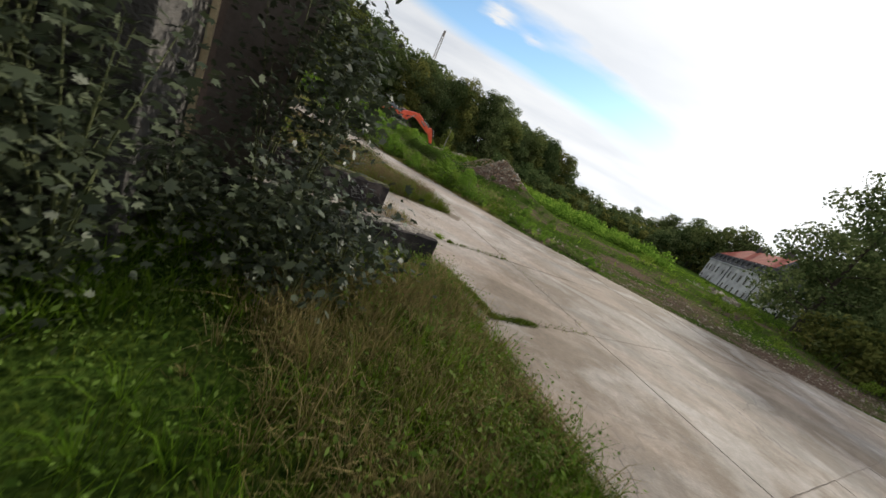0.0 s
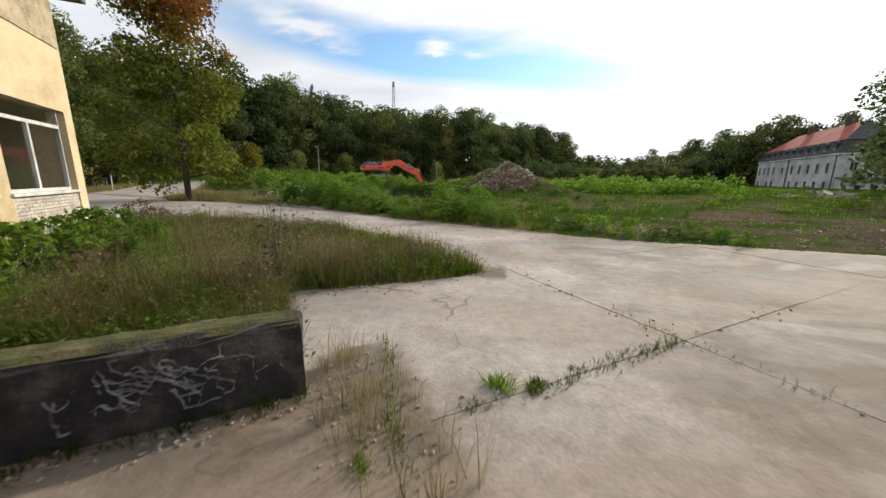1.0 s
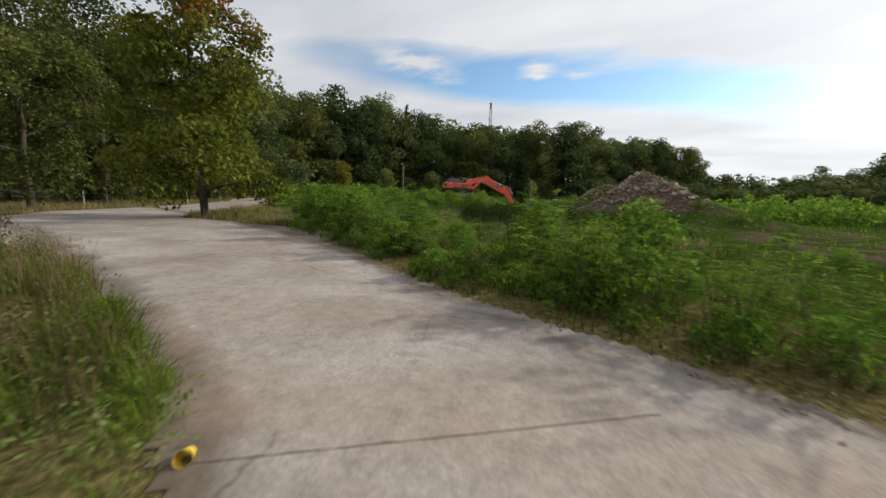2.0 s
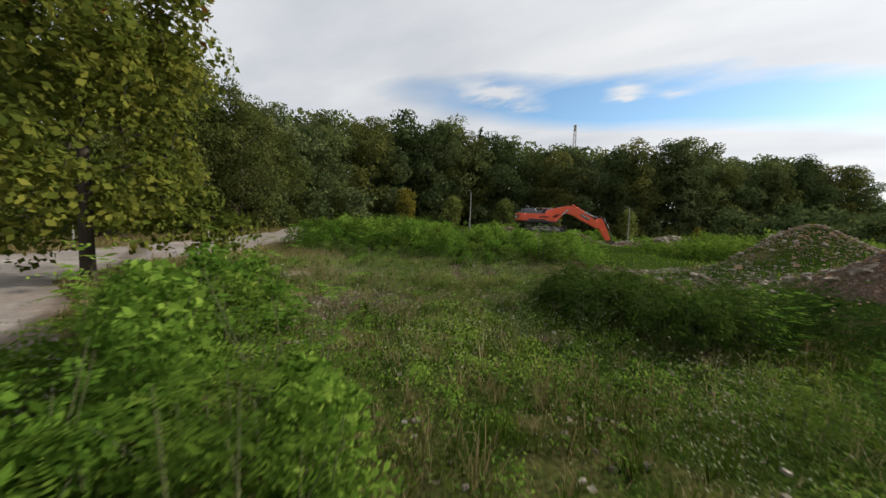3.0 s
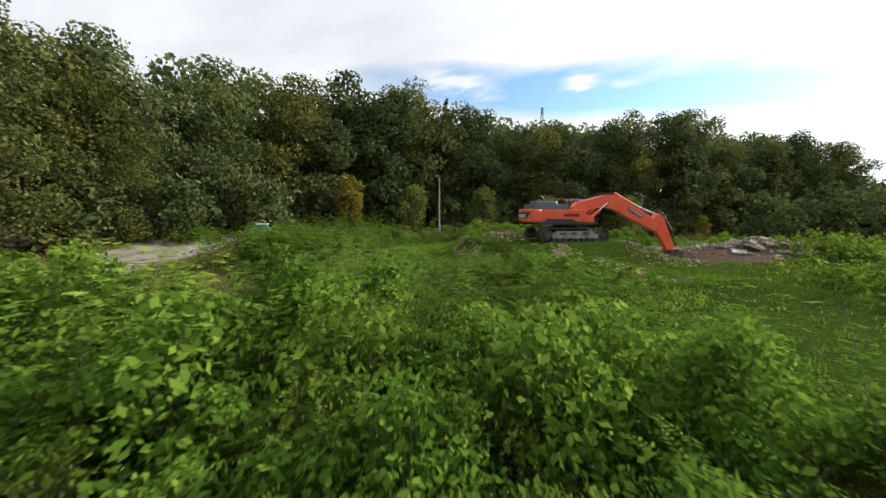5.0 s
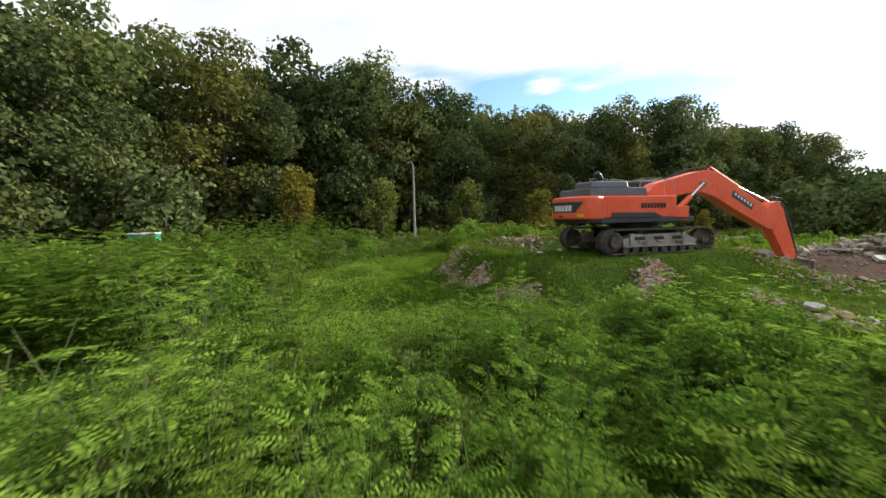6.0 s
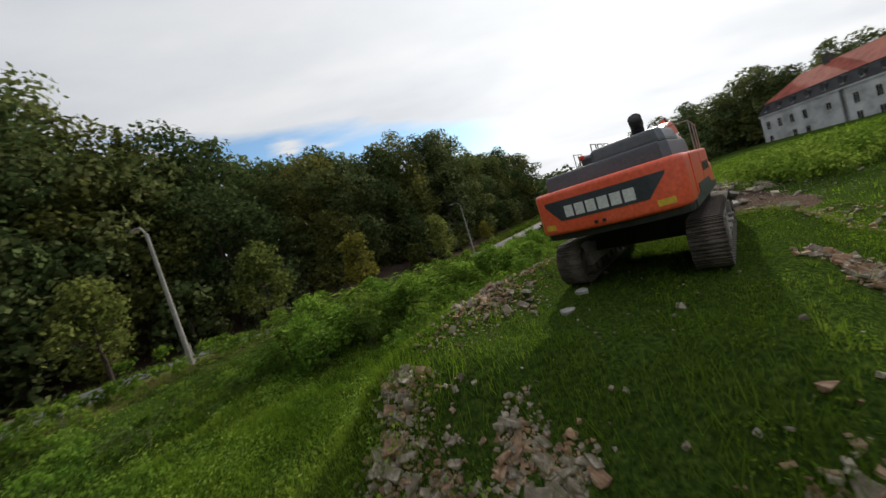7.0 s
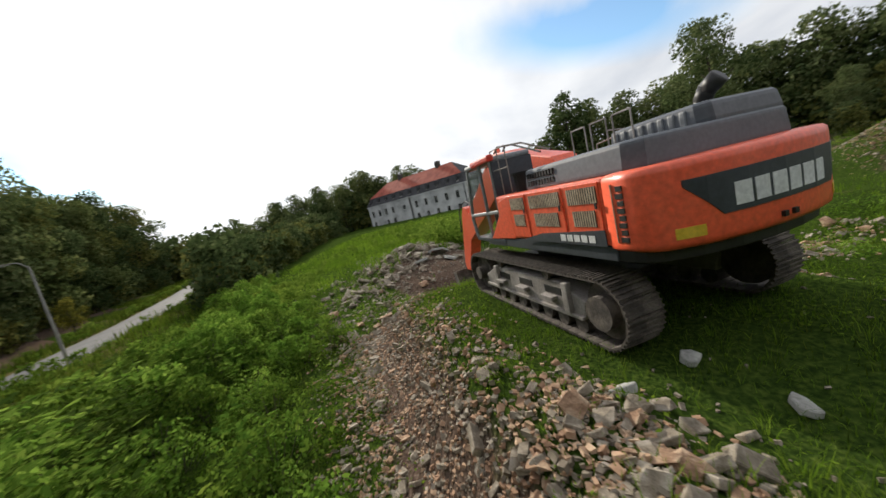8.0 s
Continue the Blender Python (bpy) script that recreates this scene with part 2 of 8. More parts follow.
M_ASPHALT = material("pale_asphalt", [(0.066, 0.066, 0.069), (0.105, 0.105, 0.108)], 0.85, 0.5, 20, 0.2)
M_TREES = [leaf_material("leaves_dark", [(0.032, 0.052, 0.019), (0.085, 0.117, 0.043), (0.205, 0.228, 0.1)], 0.32),
           leaf_material("leaves_mid", [(0.04, 0.064, 0.021), (0.106, 0.138, 0.045), (0.228, 0.24, 0.095)], 0.32),
           leaf_material("leaves_olive", [(0.05, 0.064, 0.018), (0.125, 0.135, 0.036), (0.25, 0.235, 0.072)], 0.3)]
M_DRIVETREES = [leaf_material("leaves_lime", [(0.036, 0.054, 0.015), (0.1, 0.12, 0.031), (0.215, 0.22, 0.064)], 0.34),
                leaf_material("leaves_ash", [(0.034, 0.052, 0.016), (0.092, 0.112, 0.032), (0.2, 0.208, 0.068)], 0.34)]
M_NEEDLE = leaf_material("needles", [(0.015, 0.03, 0.014), (0.032, 0.052, 0.022), (0.055, 0.075, 0.032)], 0.2)
M_AUTUMN = leaf_material("leaves_turning", [(0.09, 0.05, 0.016), (0.2, 0.085, 0.025), (0.32, 0.15, 0.03)], 0.42)
M_MAPLE = leaf_material("leaves_maple", [(0.035, 0.057, 0.013), (0.1, 0.125, 0.022), (0.24, 0.24, 0.045)], 0.42)
M_YELLOWLEAF = leaf_material("leaves_yellow", [(0.085, 0.094, 0.021), (0.195, 0.178, 0.034), (0.35, 0.285, 0.046)], 0.42)
M_YOUNG = leaf_material("leaves_young", [(0.055, 0.08, 0.02), (0.15, 0.18, 0.045), (0.3, 0.31, 0.09)], 0.42)
M_SHRUB = leaf_material("shrub_leaves", [(0.05, 0.115, 0.016), (0.14, 0.25, 0.034), (0.31, 0.43, 0.075)], 0.45)
M_STEM = material("green_stem", [(0.06, 0.075, 0.025), (0.11, 0.12, 0.045)], 0.8, 4, 25, 0.2)
M_PALEWEED = leaf_material("grey_green_weed", [(0.06, 0.085, 0.035), (0.14, 0.175, 0.085), (0.3, 0.33, 0.2)], 0.35)
M_SHRUB2 = leaf_material("shrub_leaves_dark", [(0.042, 0.085, 0.012), (0.105, 0.175, 0.024), (0.225, 0.3, 0.05)], 0.48)
M_IVY = leaf_material("sapling_leaves", [(0.02, 0.028, 0.015), (0.048, 0.062, 0.034), (0.112, 0.13, 0.072)], 0.2, 0.46)
M_TURF = leaf_material("weedy_turf", [(0.024, 0.044, 0.006), (0.062, 0.096, 0.011), (0.15, 0.175, 0.03)], 0.36, 0.65)
M_GRASS = leaf_material("green_grass", [(0.05, 0.105, 0.01), (0.13, 0.22, 0.018), (0.25, 0.34, 0.04)], 0.5, 0.6)
M_SWARD = leaf_material("short_green_grass", [(0.04, 0.085, 0.009), (0.1, 0.175, 0.015), (0.2, 0.28, 0.032)], 0.45, 0.6)
# shrub leaves again, darkened: the shade on some shrubs is put into the colour
M_SHADE = leaf_material("shrub_leaves_shaded", [(0.018, 0.038, 0.008), (0.05, 0.088, 0.016), (0.12, 0.17, 0.034)], 0.42)
M_DRYWEED = leaf_material("dry_weeds", [(0.05, 0.05, 0.018), (0.13, 0.105, 0.048), (0.25, 0.2, 0.11)], 0.3, 0.7)
M_DRY = leaf_material("dry_grass", [(0.07, 0.075, 0.02), (0.19, 0.155, 0.065), (0.4, 0.325, 0.18)], 0.36, 0.7)
M_STALK = leaf_material("dead_stalk", [(0.06, 0.042, 0.027), (0.15, 0.105, 0.068), (0.29, 0.22, 0.14)], 0.25, 0.8)
M_WEED = leaf_material("weed_leaves", [(0.05, 0.095, 0.016), (0.11, 0.17, 0.035), (0.21, 0.25, 0.09)], 0.42)
M_RUBBLE = material("rubble", [(0.125, 0.1, 0.073), (0.25, 0.208, 0.155), (0.43, 0.38, 0.315)], 0.95, 2.0, 20, 0.5, vary=0.35)
M_RUBBLERED = material("brick_rubble", [(0.16, 0.09, 0.055), (0.285, 0.175, 0.108), (0.42, 0.305, 0.205)], 0.95, 3.0, 20, 0.5, vary=0.4)
M_JOINT = material("soil_in_joints", [(0.13, 0.105, 0.085), (0.22, 0.185, 0.155)], 1.0, 5, 30, 0.4)
M_PALESLAB = material("pale_broken_concrete", [(0.21, 0.205, 0.185), (0.33, 0.325, 0.3), (0.46, 0.45, 0.42)], 0.9, 2.5, 24, 0.5, vary=0.12)
M_GREEN = material("green_container_paint", [(0.03, 0.25, 0.14), (0.05, 0.32, 0.19)], 0.5, 1, 12, 0.05)


def soil_on_slabs(m):
    """Soil washed over the slabs, thickest along the grass, and damp grey patches."""
    N, L = m.node_tree.nodes, m.node_tree.links
    b = N["Principled BSDF"]
    src = b.inputs["Base Color"].links[0].from_socket
    co = N.new("ShaderNodeTexCoord")
    at = N.new("ShaderNodeAttribute"); at.attribute_name = "dirt"
    n = N.new("ShaderNodeTexNoise"); n.inputs["Scale"].default_value = 0.8; n.inputs["Detail"].default_value = 9; n.inputs["Roughness"].default_value = 0.7
    L.new(co.outputs["Object"], n.inputs["Vector"])
    k = N.new("ShaderNodeMath"); k.operation = "MULTIPLY_ADD"; k.inputs[1].default_value = 0.62
    L.new(at.outputs["Fac"], k.inputs[0]); L.new(n.outputs["Fac"], k.inputs[2])
    r = N.new("ShaderNodeMapRange"); r.inputs["From Min"].default_value, r.inputs["From Max"].default_value = 0.6, 0.95
    L.new(k.outputs[0], r.inputs["Value"])
    x = N.new("ShaderNodeMix"); x.data_type = "RGBA"
    x.inputs["B"].default_value = (0.13, 0.098, 0.07, 1)
    L.new(r.outputs[0], x.inputs["Factor"]); L.new(src, x.inputs["A"])
    d = N.new("ShaderNodeTexNoise"); d.inputs["Scale"].default_value = 0.23; d.inputs["Detail"].default_value = 6; d.inputs["Distortion"].default_value = 0.6
    mp = N.new("ShaderNodeMapping"); mp.inputs["Rotation"].default_value = (0, 0, radians(34)); mp.inputs["Scale"].default_value = (1.0, 2.2, 1.0)
    L.new(co.outputs["Object"], mp.inputs[0]); L.new(mp.outputs[0], d.inputs["Vector"])
    r2 = N.new("ShaderNodeMapRange"); r2.inputs["From Min"].default_value, r2.inputs["From Max"].default_value = 0.5, 0.66
    r2.inputs["To Max"].default_value = 0.55
    L.new(d.outputs["Fac"], r2.inputs["Value"])
    y = N.new("ShaderNodeMix"); y.data_type = "RGBA"
    y.inputs["B"].default_value = (0.175, 0.165, 0.155, 1)
    L.new(r2.outputs[0], y.inputs["Factor"]); L.new(x.outputs["Result"], y.inputs["A"])
    # a thin wash of reddish mud and paler rinsed patches
    w = N.new("ShaderNodeTexNoise"); w.inputs["Scale"].default_value = 0.33; w.inputs["Detail"].default_value = 8; w.inputs["Distortion"].default_value = 1.2
    mw = N.new("ShaderNodeMapping"); mw.inputs["Location"].default_value = (7.3, 2.1, 0); mw.inputs["Rotation"].default_value = (0, 0, radians(-30)); mw.inputs["Scale"].default_value = (0.7, 1.3, 1.0)
    L.new(co.outputs["Object"], mw.inputs[0]); L.new(mw.outputs[0], w.inputs["Vector"])
    for lo, hi, col, most in ((0.5, 0.62, (0.27, 0.208, 0.164, 1), 0.5), (0.44, 0.36, (0.345, 0.325, 0.305, 1), 0.4)):
        rw = N.new("ShaderNodeMapRange"); rw.inputs["From Min"].default_value, rw.inputs["From Max"].default_value, rw.inputs["To Max"].default_value = lo, hi, most
        L.new(w.outputs["Fac"], rw.inputs["Value"])
        yw = N.new("ShaderNodeMix"); yw.data_type = "RGBA"; yw.inputs["B"].default_value = col
        L.new(rw.outputs[0], yw.inputs["Factor"]); L.new(y.outputs["Result"], yw.inputs["A"])
        y = yw
    # fine cracks
    vo = N.new("ShaderNodeTexVoronoi"); vo.feature = "DISTANCE_TO_EDGE"; vo.inputs["Scale"].default_value = 0.42
    wn = N.new("ShaderNodeTexNoise"); wn.inputs["Scale"].default_value = 1.7; wn.inputs["Detail"].default_value = 6
    L.new(co.outputs["Object"], wn.inputs["Vector"])
    wa = N.new("ShaderNodeMix"); wa.data_type = "VECTOR"; wa.inputs["Factor"].default_value = 0.35
    L.new(co.outputs["Object"], wa.inputs["A"]); L.new(wn.outputs["Color"], wa.inputs["B"]); L.new(wa.outputs["Result"], vo.inputs["Vector"])
    ck = N.new("ShaderNodeMapRange"); ck.inputs["From Min"].default_value, ck.inputs["From Max"].default_value = 0.0, 0.006
    ck.inputs["To Min"].default_value, ck.inputs["To Max"].default_value = 0.8, 0.0
    L.new(vo.outputs["Distance"], ck.inputs["Value"])
    mk = N.new("ShaderNodeMapRange"); mk.inputs["From Min"].default_value, mk.inputs["From Max"].default_value = 0.48, 0.6
    L.new(d.outputs["Fac"], mk.inputs["Value"])
    cm = N.new("ShaderNodeMath"); cm.operation = "MULTIPLY"
    L.new(ck.outputs[0], cm.inputs[0]); L.new(mk.outputs[0], cm.inputs[1])
    z = N.new("ShaderNodeMix"); z.data_type = "RGBA"
    z.inputs["B"].default_value = (0.05, 0.042, 0.035, 1)
    L.new(cm.outputs[0], z.inputs["Factor"]); L.new(y.outputs["Result"], z.inputs["A"])
    # coarse grit
    gr = N.new("ShaderNodeTexNoise"); gr.inputs["Scale"].default_value = 5.5; gr.inputs["Detail"].default_value = 10; gr.inputs["Roughness"].default_value = 0.75
    L.new(co.outputs["Object"], gr.inputs["Vector"])
    gm = N.new("ShaderNodeMapRange"); gm.inputs["From Min"].default_value, gm.inputs["From Max"].default_value = 0.3, 0.7
    gm.inputs["To Min"].default_value, gm.inputs["To Max"].default_value = 0.72, 1.22
    L.new(gr.outputs["Fac"], gm.inputs["Value"])
    hv = N.new("ShaderNodeHueSaturation")
    L.new(z.outputs["Result"], hv.inputs["Color"]); L.new(gm.outputs[0], hv.inputs["Value"])
    L.new(hv.outputs[0], b.inputs["Base Color"])


soil_on_slabs(M_CONCRETE)


def ground_material():
    m = bpy.data.materials.new("ground_soil_and_turf")
    m.use_nodes = True
    N, L = m.node_tree.nodes, m.node_tree.links
    b = N["Principled BSDF"]
    co = N.new("ShaderNodeTexCoord")
    at = N.new("ShaderNodeAttribute"); at.attribute_name = "cover"
    sp = N.new("ShaderNodeSeparateColor"); L.new(at.outputs["Color"], sp.inputs[0])
    n1 = N.new("ShaderNodeTexNoise"); n1.inputs["Scale"].default_value = 0.9; n1.inputs["Detail"].default_value = 8; n1.inputs["Roughness"].default_value = 0.65
    n2 = N.new("ShaderNodeTexNoise"); n2.inputs["Scale"].default_value = 14; n2.inputs["Detail"].default_value = 5
    L.new(co.outputs["Object"], n1.inputs["Vector"]); L.new(co.outputs["Object"], n2.inputs["Vector"])

    def ramp(cols, src):
        r = N.new("ShaderNodeValToRGB")
        while len(r.color_ramp.elements) < len(cols):
            r.color_ramp.elements.new(0.5)
        for i, c in enumerate(cols):
            r.color_ramp.elements[i].position = 0.3 + 0.4 * i / (len(cols) - 1)
            r.color_ramp.elements[i].color = (*c, 1)
        L.new(src, r.inputs[0])
        return r.outputs[0]

    def mix(a, c, f):
        x = N.new("ShaderNodeMix"); x.data_type = "RGBA"
        L.new(f, x.inputs["Factor"]); L.new(a, x.inputs["A"]); L.new(c, x.inputs["B"])
        return x.outputs["Result"]

    def sharpen(src):
        ad = N.new("ShaderNodeMath"); ad.operation = "MULTIPLY_ADD"; ad.inputs[1].default_value = 0.9; ad.inputs[2].default_value = -0.45
        L.new(n1.outputs["Fac"], ad.inputs[0])
        s = N.new("ShaderNodeMath"); s.operation = "ADD"
        L.new(ad.outputs[0], s.inputs[0]); L.new(src, s.inputs[1])
        q = N.new("ShaderNodeMapRange"); q.inputs["From Min"].default_value, q.inputs["From Max"].default_value = 0.38, 0.62
        L.new(s.outputs[0], q.inputs["Value"])
        return q.outputs[0]
    turf = ramp([(0.014, 0.026, 0.006), (0.032, 0.056, 0.01), (0.07, 0.1, 0.018)], n2.outputs["Fac"])
    straw = ramp([(0.06, 0.06, 0.02), (0.12, 0.1, 0.04), (0.19, 0.15, 0.07)], n2.outputs["Fac"])
    soil = ramp([(0.042, 0.028, 0.021), (0.092, 0.064, 0.048), (0.17, 0.125, 0.098)], n2.outputs["Fac"])
    c = mix(turf, straw, sharpen(sp.outputs[1]))
    c = mix(c, soil, sharpen(sp.outputs[0]))
    L.new(c, b.inputs["Base Color"])
    b.inputs["Roughness"].default_value = 1.0
    b.inputs["Specular IOR Level"].default_value = 0.0
    bp = N.new("ShaderNodeBump"); bp.inputs["Strength"].default_value = 0.8; bp.inputs["Distance"].default_value = 0.05
    L.new(n2.outputs["Fac"], bp.inputs["Height"]); L.new(bp.outputs[0], b.inputs["Normal"])
    return m


M_GROUND = ground_material()


# ---- building blocks ----
def smooth(a, b, v):
    u = np.clip((v - a) / (b - a), 0, 1)
    return u * u * (3 - 2 * u)


def part(name, bm, mat, parent=None, label="", shade=False):
    me = bpy.data.meshes.new(name)
    bm.to_mesh(me)
    bm.free()
    for mt in (mat if isinstance(mat, (list, tuple)) else [mat]):
        me.materials.append(mt)
    if shade:
        me.shade_smooth()
    ob = new(name, me)
    ob.parent = parent
    if label:
        ob["label"] = label
    return ob


def mesh_of(name, verts, faces, mat, parent=None, label="", flat=False):
    """A mesh from arrays: faces of one size each."""
    me = bpy.data.meshes.new(name)
    verts, faces = np.asarray(verts, np.float32), np.asarray(faces, np.int32)
    n, k = faces.shape
    me.vertices.add(len(verts)); me.vertices.foreach_set("co", verts.ravel())
    me.loops.add(n * k); me.loops.foreach_set("vertex_index", faces.ravel())
    me.polygons.add(n); me.polygons.foreach_set("loop_start", np.arange(0, n * k, k, dtype=np.int32))
    me.update(calc_edges=True)
    me.materials.append(mat)
    if flat:
        me.shade_flat()
    ob = new(name, me)
    ob.parent = parent
    if label:
        ob["label"] = label
    return ob


def empty(name, m):
    ob = new(name)
    ob.matrix_world = m
    return ob


def box(bm, x0, x1, y0, y1, z0, z1, bevel=0.0):
    made = bmesh.ops.create_cube(bm, size=1.0)["verts"]
    for v in made:
        v.co = Vector(((x0 + x1) / 2 + v.co.x * (x1 - x0), (y0 + y1) / 2 + v.co.y * (y1 - y0), (z0 + z1) / 2 + v.co.z * (z1 - z0)))
    if bevel:
        es = list({e for v in made for e in v.link_edges})
        bmesh.ops.bevel(bm, geom=es, offset=bevel, segments=2, affect="EDGES", profile=0.6)
    return made


def box_bm(*a, **k):
    bm = bmesh.new()
    box(bm, *a, **k)
    return bm


def prism(points, y0, y1, bevel=0.0, seg=2):
    """A side outline in x and z, drawn out from y0 to y1."""
    bm = bmesh.new()
    a = [bm.verts.new((x, y0, z)) for x, z in points]
    c = [bm.verts.new((x, y1, z)) for x, z in points]
    n = len(points)
    bm.faces.new(a); bm.faces.new(list(reversed(c)))
    for i in range(n):
        j = (i + 1) % n
        bm.faces.new((a[j], a[i], c[i], c[j]))
    bmesh.ops.recalc_face_normals(bm, faces=bm.faces)
    if bevel:
        bmesh.ops.bevel(bm, geom=list(bm.edges), offset=bevel, segments=seg, affect="EDGES", profile=0.6)
    return bm


def cylinder(bm, p, q, r0, r1=None, n=12, caps=True):
    p, q = Vector(p), Vector(q)
    d = q - p
    m = Matrix.Translation((p + q) / 2) @ d.to_track_quat("Z", "Y").to_matrix().to_4x4()
    return bmesh.ops.create_cone(bm, cap_ends=caps, segments=n, radius1=r0, radius2=r0 if r1 is None else r1, depth=d.length, matrix=m)["verts"]


def pipe(points, r, n=8):
    bm = bmesh.new()
    for a, c in zip(points, points[1:]):
        cylinder(bm, a, c, r, n=n)
    for a in points[1:-1]:
        bmesh.ops.create_icosphere(bm, subdivisions=1, radius=r * 1.05, matrix=Matrix.Translation(a))
    return bm


# ---- terrain ----
SITE = (-22.6, 75.47)          # the middle of the excavator
BASE = 1.63                    # the height of its tracks
HEAD = 0.645                    # its heading from +x
TURN = radians(34)             # the old building's outward direction from +x


def bump_at(x, y, cx, cy, rx, ry, turn, power=2.0):
    c, s = math.cos(turn), math.sin(turn)
    u, v = ((x - cx) * c + (y - cy) * s) / rx, (-(x - cx) * s + (y - cy) * c) / ry
    return np.exp(-(u * u + v * v) ** (power / 2))


def wobble(x, y, seed=0):
    return (np.sin(x * 0.61 + seed) * np.cos(y * 0.53 - seed * 1.7) + 0.5 * np.sin(x * 1.37 - y * 0.9 + seed) + 0.35 * np.cos(x * 2.3 + y * 2.9 + seed * 0.4)) / 1.85


def to_local(x, y):
    """Site axes: out from the old building, and along it."""
    c, s = math.cos(TURN), math.sin(TURN)
    return x * c + y * s, -x * s + y * c


def to_world(a, b):
    c, s = math.cos(TURN), math.sin(TURN)
    return a * c - b * s, a * s + b * c


def near_line(x, y, pts):
    """The distance to a broken line."""
    best = np.full(np.shape(x), 1e9)
    for (ax, ay), (bx, by) in zip(pts, pts[1:]):
        dx, dy = bx - ax, by - ay
        t = np.clip(((x - ax) * dx + (y - ay) * dy) / (dx * dx + dy * dy), 0, 1)
        best = np.minimum(best, np.hypot(x - ax - t * dx, y - ay - t * dy))
    return best


ROAD = [(-78, 42), (-58, 66), (-46.5, 87.5), (-38.5, 97), (-30.2, 106), (-20.3, 117.8), (-4.5, 132.5), (14, 153), (50, 198), (110, 255)]
DRIVE = [(-14, 28.5), (-24.5, 28.6), (-31.2, 33.5), (-35, 40.5), (-41, 48), (-49, 56.5), (-57, 67)]
FAR_EDGE = ((-36, -14.3, -8.6, -4.5, -2.5, -1.0, 0.5, 3, 10, 40), (38, 31.4, 28.8, 26.2, 25.3, 24.8, 24.1, 22.9, 21.8, 20))
NEAR_EDGE = ((-22, -10.6, -5.2, -4.2, -0.9), (26.4, 24, 22.4, 21.8, 18.2))


def yard_mask(x, y):
    """One where the concrete yard lies."""
    x, y = np.asarray(x, float), np.asarray(y, float)
    wav = 0.12 * wobble(x * 3, y * 3, 3.0)
    a, b = to_local(x, y)
    far = np.interp(x, *FAR_EDGE) + wav
    near = np.minimum(np.interp(x, *NEAR_EDGE), np.where(x < -10, 24.2, 99)) + wav
    front = np.interp(x, (-4.4, -2.6, -0.9), (16.4, 17.0, 18.25)) + wav
    yard = (x > -27) & (y < np.minimum(far, 33.0)) & (y > np.interp(x, (-27, -22), (30, -30))) & ((x > -0.9) | (y > near) | ((y < front) & (x > -4.3)))
    yard &= ~((a < 6.4 + 0.6 * wav) & (b < 10.0)) & ~((a < 5.6) & (b > 13.0) & (x < -2.6) & (y < near))
    lane = (a > 0.5) & (a < 6.2) & (b > 10.2) & (b < 12.9)
    drive = near_line(x, y, DRIVE) < 3.9 + wav
    return ((yard | lane | drive) & (y > -30)).astype(float)


def site_axes(x, y):
    """Ahead and to the left of the excavator's middle."""
    c, n = math.cos(HEAD), math.sin(HEAD)
    dx, dy = x - SITE[0], y - SITE[1]
    return dx * c + dy * n, -dx * n + dy * c


